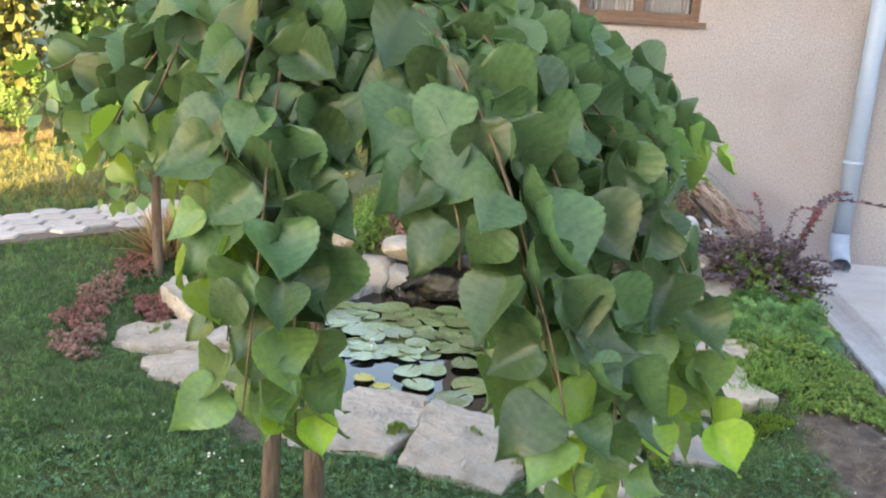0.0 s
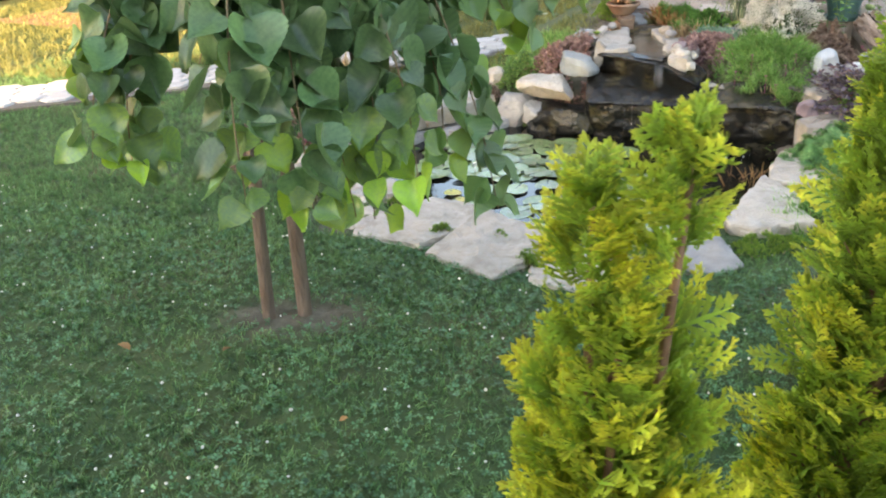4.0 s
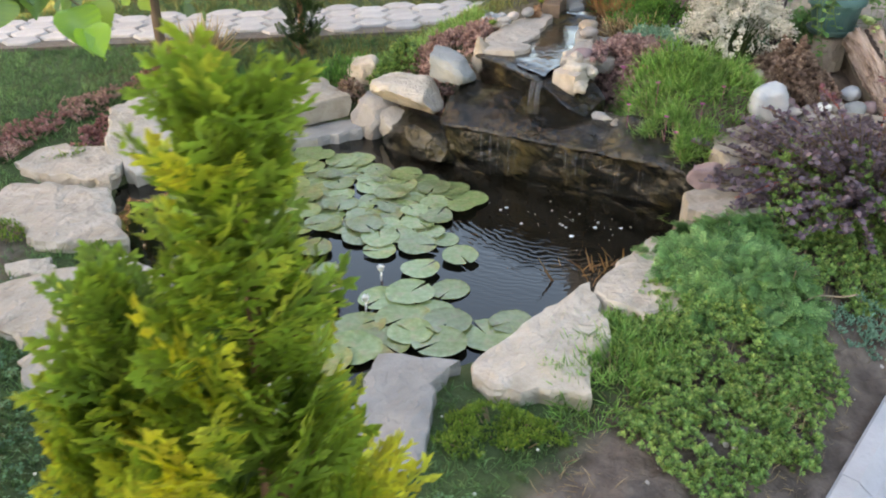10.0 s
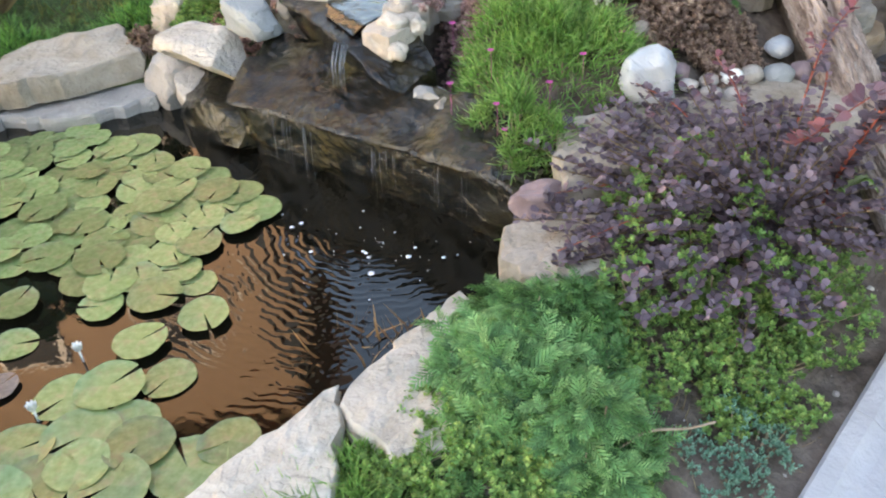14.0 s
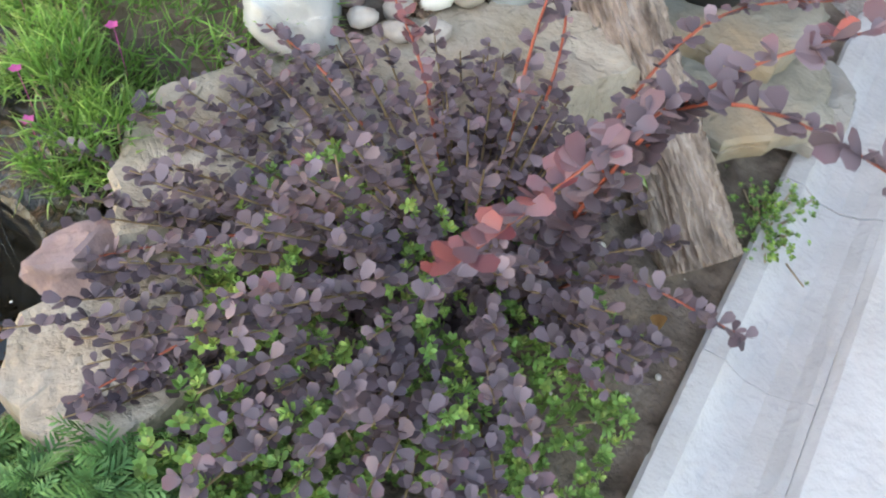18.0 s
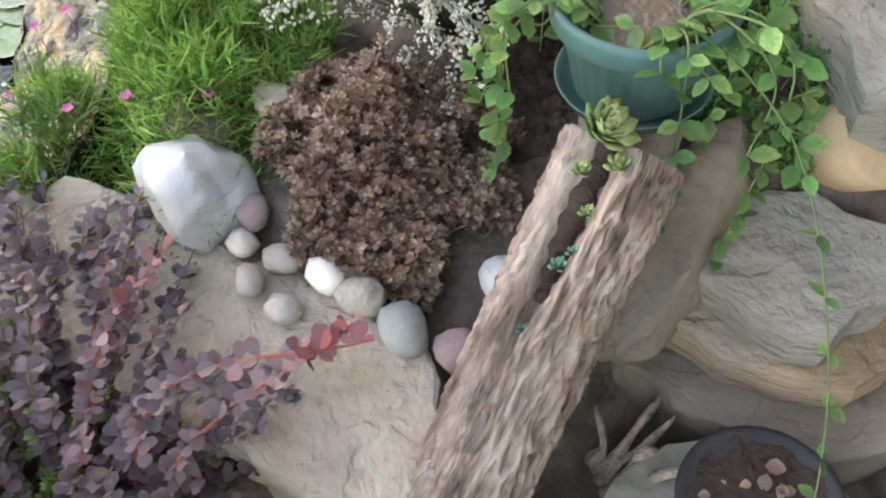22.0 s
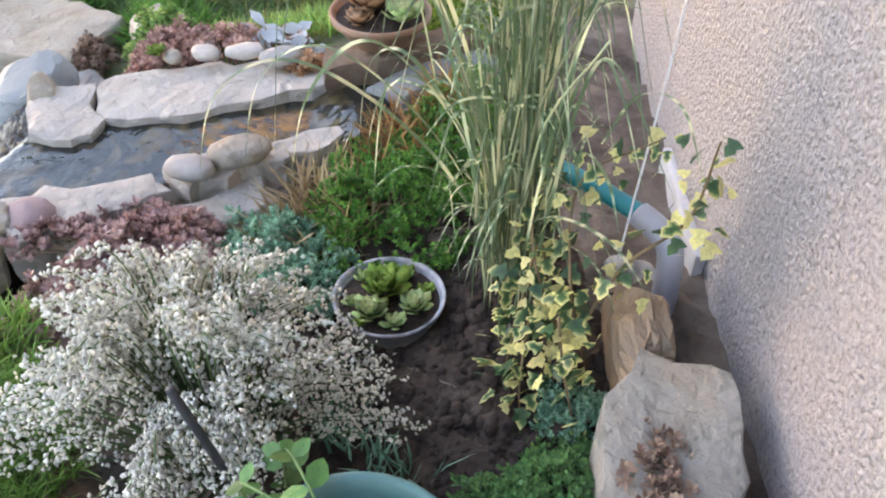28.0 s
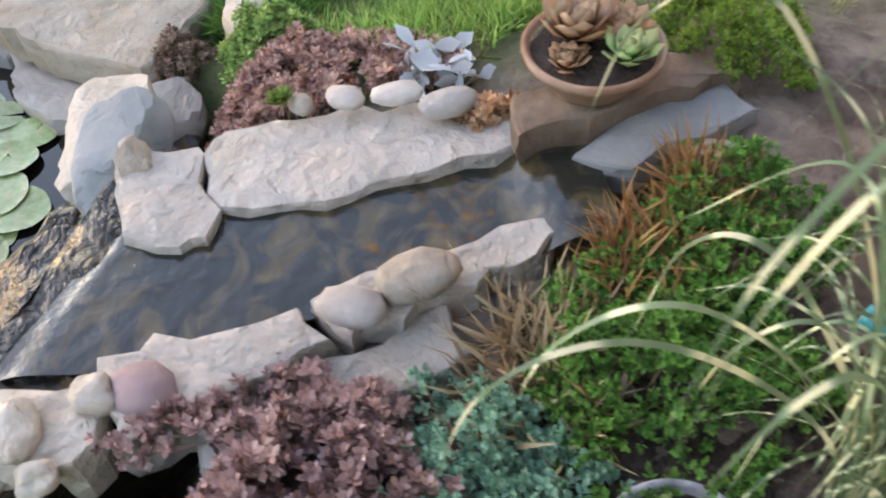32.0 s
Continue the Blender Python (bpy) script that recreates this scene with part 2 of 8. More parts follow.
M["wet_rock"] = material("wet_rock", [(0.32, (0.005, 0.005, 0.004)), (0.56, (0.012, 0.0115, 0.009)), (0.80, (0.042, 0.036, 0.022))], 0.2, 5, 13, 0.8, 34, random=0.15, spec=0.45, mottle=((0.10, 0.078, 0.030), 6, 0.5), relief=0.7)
M["white_stone"] = material("white_stone", [(0.3, (0.34, 0.38, 0.405)), (0.6, (0.48, 0.51, 0.52)), (0.8, (0.6, 0.61, 0.6))], 0.75, 5, 8, 0.4, 18, mottle=((0.5, 0.42, 0.33), 4, 0.3), relief=0.55)
M["blue_stone"] = material("blue_grey_stone", [(0.3, (0.17, 0.185, 0.185)), (0.6, (0.28, 0.30, 0.30)), (0.8, (0.42, 0.43, 0.42))], 0.8, 5, 10, 0.5, 20, random=0.12, relief=0.55)
M["pebble"] = material("pebble", [(0.3, (0.36, 0.32, 0.28)), (0.6, (0.5, 0.46, 0.42)), (0.8, (0.62, 0.6, 0.56))], 0.7, 12, 8, 0.3, 40, random=0.3)
M["purple_stone"] = material("purple_stone", [(0.3, (0.22, 0.15, 0.15)), (0.7, (0.33, 0.24, 0.24))], 0.8, 8, 8, 0.4, 30)
M["concrete"] = material("concrete", [(0.3, (0.40, 0.40, 0.41)), (0.55, (0.5, 0.5, 0.51)), (0.8, (0.6, 0.6, 0.6))], 0.85, 4, 12, 0.35, 50, random=0.05, mottle=((0.42, 0.41, 0.4), 3, 0.5))
M["paving"] = material("paving", [(0.3, (0.40, 0.385, 0.37)), (0.7, (0.52, 0.5, 0.48))], 0.85, 8, 8, 0.3, 60, random=0.12)
M["joint"] = material("joint", [(0.3, (0.10, 0.085, 0.07)), (0.7, (0.19, 0.165, 0.14))], 0.95, 20, 6, 0.4, 80)
M["stream_stone"] = material("grey_beige_stone", [(0.3, (0.27, 0.24, 0.205)), (0.5, (0.38, 0.35, 0.31)), (0.7, (0.47, 0.445, 0.41))], 0.85, 6, 12, 1.0, 26, random=0.1, mottle=((0.28, 0.2, 0.13), 6, 0.4), relief=0.5)
M["plaster"] = material("plaster", [(0.30, (0.16, 0.13, 0.12)), (0.41, (0.40, 0.365, 0.355)), (0.64, (0.53, 0.50, 0.495))], 0.9, 95, 9, 1.0, 130, mottle=((0.40, 0.33, 0.31), 1.6, 0.5))
M["pink_wall"] = material("rendered_wall", [(0.3, (0.32, 0.23, 0.17)), (0.7, (0.40, 0.295, 0.225))], 0.9, 1.5, 6, 0.2, 12)
M["bark"] = material("bark", [(0.3, (0.09, 0.065, 0.05)), (0.6, (0.2, 0.15, 0.12)), (0.8, (0.32, 0.26, 0.21))], 0.9, 8, 12, 0.8, 30, stretch=(3, 3, 0.6))
M["stem"] = material("stem", [(0.3, (0.12, 0.08, 0.04)), (0.7, (0.24, 0.17, 0.09))], 0.8, 20, 4, 0.2, 60)
M["elm"] = leafy("tree_leaf", (0.045, 0.098, 0.042), (0.16, 0.28, 0.105), (0.30, 0.48, 0.06), 0.34, 0.35, 0.32, 0.55)
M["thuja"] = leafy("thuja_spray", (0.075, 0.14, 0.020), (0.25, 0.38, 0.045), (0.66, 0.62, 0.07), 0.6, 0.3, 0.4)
M["dark_thuja"] = leafy("dark_conifer", (0.012, 0.03, 0.01), (0.03, 0.07, 0.02), (0.06, 0.11, 0.03), 0.6, 0.3, 0.2)
M["pad"] = material("lily_pad", [(0.3, (0.13, 0.185, 0.06)), (0.55, (0.19, 0.25, 0.095)), (0.78, (0.28, 0.30, 0.13))], 0.24, 3, 2, 0.05, 8, random=0.28, spec=0.6, mottle=((0.24, 0.16, 0.09), 2.2, 0.45))
M["petal"] = material("petal", [(0.2, (0.75, 0.74, 0.68)), (0.8, (0.85, 0.85, 0.8))], 0.6, 10, 2, 0)
M["white_paint"] = material("white_paint", [(0.3, (0.7, 0.7, 0.7)), (0.7, (0.8, 0.8, 0.79))], 0.5, 4, 4, 0.05)
M["wood_frame"] = material("brown_wood", [(0.3, (0.09, 0.05, 0.035)), (0.7, (0.16, 0.1, 0.07))], 0.5, 6, 8, 0.2, 30, stretch=(1, 1, 8))
M["zinc"] = material("painted_zinc", [(0.3, (0.27, 0.36, 0.48)), (0.7, (0.38, 0.47, 0.58))], 0.5, 3, 6, 0.05, 20)
M["roof"] = material("roof_tile", [(0.3, (0.24, 0.09, 0.05)), (0.7, (0.36, 0.15, 0.08))], 0.8, 8, 8, 0.3, 30, random=0.15)


# ---- lie of the land ----
SHORE = [(0.04, -0.70), (0.42, -0.60), (0.47, -0.46), (0.71, -0.36), (0.80, -0.08), (0.90, 0.12), (0.97, 0.36), (1.02, 0.62), (0.98, 0.80), (0.55, 0.86),
         (0.10, 0.88), (-0.16, 0.90), (-0.50, 1.02), (-0.80, 0.82), (-0.95, 0.62), (-1.06, 0.40), (-1.03, 0.12), (-0.90, -0.05), (-0.58, -0.30), (-0.30, -0.46)]
SHORE_A = np.array(SHORE)
KERB, KERB_DIR = np.array([1.99, 0.956]), np.array([0.215, 0.977])


def kerb_side(x, y):
    return (x - 1.99) * 0.977 - (y - 0.956) * 0.215


def shore_distance(x, y):
    """Signed distance to the water's edge, negative over the water."""
    p = np.stack([np.asarray(x, float), np.asarray(y, float)], -1)
    best, inside = np.full(p.shape[:-1], 1e9), np.zeros(p.shape[:-1], bool)
    for a, b in zip(SHORE_A, np.roll(SHORE_A, -1, 0)):
        ab = b - a
        t = np.clip(((p - a) @ ab) / (ab @ ab), 0, 1)
        best = np.minimum(best, np.linalg.norm(p - a - t[..., None] * ab, axis=-1))
        hit = ((a[1] > p[..., 1]) != (b[1] > p[..., 1])) & (p[..., 0] < (b[0] - a[0]) * (p[..., 1] - a[1]) / (b[1] - a[1] + 1e-12) + a[0])
        inside ^= hit
    return np.where(inside, -best, best)


def segment(x, y, a, b):
    """Distance to the line from a to b, and the share of the way along it."""
    a, b = np.array(a, float), np.array(b, float)
    p = np.stack([x, y], -1)
    t = np.clip(((p - a) @ (b - a)) / ((b - a) @ (b - a)), 0, 1)
    return np.linalg.norm(p - a - t[..., None] * (b - a), axis=-1), t


def land(x, y, hollow=True):
    x, y = np.asarray(x, float), np.asarray(y, float)
    sd = shore_distance(x, y)
    k = kerb_side(x, y)
    h = 0.13 - 0.105 * np.exp(-(np.clip(sd, 0, 9) / 0.75) ** 2)
    d, _ = segment(x, y, (1.30, 0.10), (1.36, 0.70))
    h = h + 0.13 * np.exp(-(d / 0.20) ** 2)
    fall = smooth(x, -0.65, -0.45) * (1 - smooth(x, 0.55, 0.85))
    top = smooth(x, -0.95, 0.05) * smooth(-k, 0.12, 0.85) * smooth(y - 0.30 * fall, 0.82, 1.10)
    h = h + (0.385 + 0.07 * smooth(y, 1.5, 2.2) - h) * top
    h = h + (0.0 - h) * smooth(k, -0.3, -0.02) - 0.12 * smooth(k, 0.02, 0.08)
    d, t = segment(x, y, (0.36, 1.02), (0.22, 1.84))
    h = h + (0.33 - h) * smooth(-d, -0.16, -0.09) * smooth(y, 1.10, 1.20)
    d, _ = segment(x, y, (1.80, 1.42), (1.74, 1.86))
    h = h + (0.06 - h) * smooth(-d, -0.24, -0.12)
    if hollow:
        h = h + (-0.45 - h) * smooth(-sd, -0.05, 0.07)
    return h


def bare(x, y):
    """Where the ground is bare soil (1) and where it is lawn (0)."""
    k = kerb_side(x, y)
    strip = smooth(-np.abs(k + 0.2), -0.36, -0.24) * smooth(y, -1.9, -1.2)
    bed = smooth(x, 0.0, 0.3) * smooth(y, 0.2, 0.6) + smooth(x, -0.4, 0.1) * smooth(y, 1.0, 1.2)
    d1, _ = segment(x, y, (-0.68, -1.66), (-0.50, -1.60))
    d2, _ = segment(x, y, (-0.8, -0.78), (-1.35, 0.1))
    d3, _ = segment(x, y, (1.2, -1.75), (1.22, -1.7))
    return np.clip(strip + bed + 0.75 * smooth(-d1, -0.24, -0.02) + 0.8 * smooth(-d2, -0.14, -0.04) + smooth(-d3, -0.2, -0.1), 0, 1)


def axis(lo, hi, step, far):
    inner = np.arange(lo, hi + step / 2, step)
    out = step * np.cumsum(1.35 ** np.arange(1, 40))
    out = out[out < far]
    return np.concatenate([lo - out[::-1], inner, hi + out])


gx, gy = axis(-3.6, 2.4, 0.04, 160), axis(-4.4, 3.2, 0.04, 160)
GX, GY = np.meshgrid(gx, gy, indexing="ij")
GZ = land(GX, GY)
BARE = bare(GX, GY)
GZ = GZ + 0.006 * rng.standard_normal(GZ.shape) * (0.4 + BARE) * (np.abs(GX) < 4)
nx, ny = GX.shape
ids = np.arange(nx * ny).reshape(nx, ny)
quads = np.stack([ids[:-1, :-1], ids[1:, :-1], ids[1:, 1:], ids[:-1, 1:]], -1).reshape(-1, 4)


def ground_material():
    mat = material("ground", [(0.3, (0.03, 0.058, 0.018)), (0.7, (0.06, 0.11, 0.035))], 0.95, 4, 10, 0.7, 50, mottle=((0.12, 0.10, 0.05), 2.2, 0.5))
    nt = mat.node_tree
    b = nt.nodes["Principled BSDF"]
    old = b.inputs["Base Color"].links[0].from_socket
    at = nt.nodes.new("ShaderNodeAttribute")
    at.attribute_name = "tip"
    tc = nt.nodes.new("ShaderNodeTexCoord")
    nz = nt.nodes.new("ShaderNodeTexNoise")
    nz.inputs["Scale"].default_value, nz.inputs["Detail"].default_value = 14, 10
    nt.links.new(tc.outputs["Object"], nz.inputs["Vector"])
    rp = nt.nodes.new("ShaderNodeValToRGB")
    for e, (p, c) in zip(rp.color_ramp.elements, ((0.32, (0.065, 0.048, 0.038, 1)), (0.7, (0.21, 0.165, 0.135, 1)))):
        e.position, e.color = p, c
    nt.links.new(nz.outputs[0], rp.inputs[0])
    mx = nt.nodes.new("ShaderNodeMix")
    mx.data_type = "RGBA"
    nt.links.new(at.outputs["Fac"], mx.inputs[0])
    nt.links.new(old, mx.inputs[6])
    nt.links.new(rp.outputs[0], mx.inputs[7])
    nt.links.new(mx.outputs[2], b.inputs["Base Color"])
    return mat


thing("ground", "lawn and dark bare soil of a sloping garden", "ground", kind="structure",
      data=mesh("ground", np.stack([GX.ravel(), GY.ravel(), GZ.ravel()], -1), quads, ground_material(), tint=BARE.ravel()))

# ---- pond water ----


def water_material(name, colour, rough, ripple, scale, rings=1.0):
    mat = bpy.data.materials.new(name)
    mat.use_nodes = True
    N, L = mat.node_tree.nodes, mat.node_tree.links
    b = N["Principled BSDF"]
    b.inputs["Base Color"].default_value = (*colour, 1)
    b.inputs["Roughness"].default_value = rough
    b.inputs["IOR"].default_value = 1.33
    b.inputs["Specular IOR Level"].default_value = 0.9
    tc = N.new("ShaderNodeTexCoord")
    nz = N.new("ShaderNodeTexNoise")
    nz.inputs["Scale"].default_value, nz.inputs["Detail"].default_value = scale, 3
    wv = N.new("ShaderNodeTexWave")
    wv.wave_type, wv.rings_direction = "RINGS", "SPHERICAL"
    wv.inputs["Scale"].default_value, wv.inputs["Distortion"].default_value = 12, 9
    mp = N.new("ShaderNodeMapping")
    mp.inputs["Location"].default_value = (-0.62, -0.72, 0)
    L.new(tc.outputs["Object"], mp.inputs[0])
    L.new(mp.outputs[0], wv.inputs["Vector"])
    L.new(tc.outputs["Object"], nz.inputs["Vector"])
    ln = N.new("ShaderNodeVectorMath")
    ln.operation = "LENGTH"
    L.new(mp.outputs[0], ln.inputs[0])
    fade = N.new("ShaderNodeMapRange")
    fade.inputs["From Min"].default_value, fade.inputs["From Max"].default_value = 0.1, 0.85
    fade.inputs["To Min"].default_value, fade.inputs["To Max"].default_value = rings, 0.0
    L.new(ln.outputs["Value"], fade.inputs[0])
    ml = N.new("ShaderNodeMath")
    ml.operation = "MULTIPLY"
    L.new(wv.outputs["Fac"], ml.inputs[0])
    L.new(fade.outputs[0], ml.inputs[1])
    ad = N.new("ShaderNodeMath")
    ad.operation = "MULTIPLY_ADD"
    ad.inputs[1].default_value = 0.35
    L.new(nz.outputs[0], ad.inputs[0])
    L.new(ml.outputs[0], ad.inputs[2])
    bp = N.new("ShaderNodeBump")
    bp.inputs["Strength"].default_value, bp.inputs["Distance"].default_value = ripple, 0.01
    L.new(ad.outputs[0], bp.inputs["Height"])
    L.new(bp.outputs[0], b.inputs["Normal"])
    return mat


M["water"] = water_material("pond_water", (0.007, 0.006, 0.004), 0.015, 0.085, 16)
wv_x, wv_y = np.meshgrid(np.linspace(-1.25, 1.25, 51), np.linspace(-0.95, 1.25, 45), indexing="ij")
wi = np.arange(51 * 45).reshape(51, 45)
wq = np.stack([wi[:-1, :-1], wi[1:, :-1], wi[1:, 1:], wi[:-1, 1:]], -1)
keep = shore_distance(wv_x, wv_y)[:-1, :-1] < 0.16
thing("pond_water", "dark still pond water with faint ripples", "water", kind="structure",
      data=mesh("pond_water", np.stack([wv_x.ravel(), wv_y.ravel(), 0 * wv_x.ravel()], -1), wq[keep].reshape(-1, 4), M["water"]))

# ---- flat stones ----


def flat_stone(name, outline, z, thick, mat, label, seed, tilt=(0, 0), category="stone slab", group="pond edging slabs"):
    """A flagstone: a worn outline extruded, with broken edges and an uneven top."""
    c = np.mean(outline, 0)
    P = np.array(outline, float) - c
    rs = np.random.default_rng(seed)
    ring = []
    for a, b in zip(P, np.roll(P, -1, 0)):
        steps = max(2, int(np.linalg.norm(b - a) / 0.035))
        for i in range(steps):
            q = a + (b - a) * i / steps
            ring.append(q + rs.normal(0, 0.008, 2) if i else q * 0.985)
    ring = np.array(ring)
    n = len(ring)
    V, F = [], []
    levels = [(0.95, -thick), (0.99, -thick * 0.7), (1.005, -thick * 0.35), (1.0, -0.016), (0.992, -0.005), (0.975, 0.0), (0.93, 0.001), (0.84, 0.002), (0.72, 0.003), (0.58, 0.003), (0.44, 0.003), (0.3, 0.003), (0.14, 0.003)]
    chip = [max(0.0, rs.normal(0, 1) - 0.9) for _ in ring]
    for li, (s, dz) in enumerate(levels):
        for qi, q in enumerate(ring):
            side = li < 4
            j = 1 + rs.normal(0, 0.011 if side else 0.003) - (0.03 * chip[qi] if 2 < li < 6 else 0.0)
            p = q * s * j
            n5 = noise.noise(Vector((p[0] * 5 + seed, p[1] * 5, seed * 1.3)))
            n6 = noise.noise(Vector((p[0] * 9 - seed, p[1] * 9, seed * 0.7)))
            zz = dz + 0.007 * n5 + 0.009 * (math.floor(n6 * 4 + 0.5) / 4) * (0.4 if side else 1.0) + 0.0035 * noise.noise(Vector((p[0] * 26, p[1] * 26, seed)))
            zz -= 0.012 * chip[qi] if 3 < li < 6 else 0.0
            V.append((p[0], p[1], zz + tilt[0] * p[0] + tilt[1] * p[1]))
    for i in range(len(levels) - 1):
        for k in range(n):
            k2 = (k + 1) % n
            F.append([i * n + k, i * n + k2, (i + 1) * n + k2, (i + 1) * n + k])
    F.append([(len(levels) - 1) * n + k for k in range(n)])
    me = mesh(name, V, F, mat)
    me.set_sharp_from_angle(angle=radians(22))
    return thing(name, label, category, (c[0], c[1], z), group, data=me)


SLABS = [
    ([(-1.51, -0.02), (-1.52, 0.15), (-1.25, 0.31), (-1.09, 0.17), (-1.0, 0.015), (-1.34, -0.055)], 0.085, "slab", (0, 0)),
    ([(-1.27, -0.34), (-1.35, -0.17), (-0.98, -0.01), (-0.81, -0.16), (-0.59, -0.31), (-0.86, -0.48), (-0.95, -0.42)], 0.08, "slab", (0, 0)),
    ([(-0.86, -0.60), (-0.76, -0.49), (-0.68, -0.56), (-0.76, -0.64)], 0.06, "slab", (0, 0)),
    ([(-0.71, -0.86), (-0.76, -0.72), (-0.49, -0.40), (-0.23, -0.47), (-0.25, -0.66), (-0.39, -0.92)], 0.08, "slab", (0, 0)),
    ([(-0.36, -0.97), (-0.21, -0.52), (0.08, -0.71), (0.06, -0.95), (-0.04, -1.13)], 0.085, "slab", (0, 0.05)),
    ([(0.10, -1.14), (0.08, -0.92), (0.13, -0.76), (0.29, -0.70), (0.48, -0.67), (0.46, -0.90), (0.44, -1.12), (0.26, -1.18)], 0.075, "slab", (0, 0)),
    ([(0.52, -0.51), (0.74, -0.44), (0.72, -0.56), (0.80, -0.74), (0.84, -0.85), (0.70, -0.95), (0.57, -0.90), (0.58, -0.72)], 0.075, "grey_slab", (0, 0)),
    ([(0.77, -0.45), (0.86, -0.16), (0.94, 0.04), (1.09, -0.22), (1.06, -0.34), (1.12, -0.48), (0.98, -0.49), (0.86, -0.53)], 0.10, "slab", (0.1, 0.05)),
]
for i, (outline, z, mat, tilt) in enumerate(SLABS):
    flat_stone("stone_slab", outline, z, 0.07, M[mat], "pale rough flagstone at the pond's edge" if mat == "slab" else "grey flagstone at the pond's edge", i + 3, tilt)


def boulder(name, at, size, mat, label, seed, turn_z=0.0, lean=(0, 0), boxy=0.3, rough=0.3, n=4, category="stone", group="", detail=0.05, crisp=24):
    bm = lump(n, seed, rough, 1.0, boxy, detail)
    for v in bm.verts:
        v.co = Vector((v.co.x * size[0], v.co.y * size[1], v.co.z * size[2]))
    me = bpy.data.meshes.new(name)
    bm.to_mesh(me)
    bm.free()
    me.materials.append(mat)
    me.polygons.foreach_set("use_smooth", [True] * len(me.polygons))
    if boxy > 0.2:
        me.set_sharp_from_angle(angle=radians(crisp))
    ob = thing(name, label, category, at, group, data=me)
    ob.rotation_euler = (radians(lean[0]), radians(lean[1]), radians(turn_z))
    return ob


E_STONES = "rocks round the pond"
flat_stone("stone_slab", [(-1.42, 0.44), (-1.35, 0.72), (-1.20, 0.76), (-1.05, 0.64), (-0.97, 0.36), (-1.00, 0.14), (-1.22, 0.21)], 0.135, 0.10, M["slab"], "large pale slab tilted towards the water", 11, (-0.22, 0.10))
flat_stone("stone_slab", [(-1.10, 0.40), (-1.07, 0.66), (-0.93, 0.76), (-0.86, 0.66), (-0.95, 0.44)], 0.055, 0.10, M["grey_slab"], "low grey rock at the waterline", 12, (-0.12, 0.0))
flat_stone("stone_slab", [(-0.95, 0.58), (-1.02, 0.98), (-0.80, 1.22), (-0.54, 1.06), (-0.74, 0.76)], 0.17, 0.10, M["sandstone"], "thick tan ledge stone above the water", 31)
flat_stone("stone_slab", [(-0.92, 0.66), (-0.74, 1.0), (-0.52, 1.12), (-0.44, 0.98), (-0.66, 0.72)], 0.05, 0.06, M["grey_slab"], "thin grey ledge stone just above the water", 32)
boulder("boulder", (-0.43, 1.10, 0.085), (0.13, 0.12, 0.105), M["grey_slab"], "grey angular rock beside the waterfall", 13, -30, (0, 8), group=E_STONES, boxy=0.28, rough=0.2, detail=0.03)
boulder("boulder", (-0.29, 1.04, 0.07), (0.15, 0.11, 0.09), M["grey_slab"], "grey-purple rock at the water beneath a cream one", 28, -20, (0, 0), group=E_STONES, boxy=0.3, rough=0.2, detail=0.03)
boulder("boulder", (-0.225, 1.055, 0.235), (0.185, 0.13, 0.085), M["slab"], "thick cream rock lying on grey ones", 14, -8, (6, 6), group=E_STONES, boxy=0.25, rough=0.18, detail=0.03)
boulder("boulder", (-0.055, 1.105, 0.355), (0.135, 0.085, 0.080), M["blue_stone"], "blue-grey rounded rock on top of a cream one", 15, -12, (0, 5), group=E_STONES, boxy=0.24, rough=0.2, detail=0.045)
boulder("boulder", (0.06, 1.16, 0.40), (0.045, 0.04, 0.08), M["sandstone"], "small upright tan stone at the stream's mouth", 27, 10, group=E_STONES)
boulder("boulder", (-0.62, 1.32, 0.20), (0.12, 0.09, 0.08), M["slab"], "small pale rock in the planting", 16, 10, group=E_STONES)
flat_stone("stone_slab", [(0.96, -0.02), (0.97, 0.20), (1.03, 0.41), (1.18, 0.32), (1.33, 0.15), (1.34, 0.02), (1.14, -0.10)], 0.125, 0.12, M["slab"], "large pale rock under a creeping juniper", 25, (0.10, 0.0))
flat_stone("stone_slab", [(1.09, 0.52), (1.13, 0.41), (1.27, 0.33), (1.36, 0.48), (1.35, 0.66), (1.18, 0.64)], 0.24, 0.17, M["sandstone"], "squared tan rock at the pond's edge", 18, (0.05, 0.05))
boulder("boulder", (1.15, 0.60, 0.27), (0.075, 0.06, 0.05), M["purple_stone"], "small reddish stone wedged under a rock shelf", 19, 40, group=E_STONES)

# ---- waterfall ----


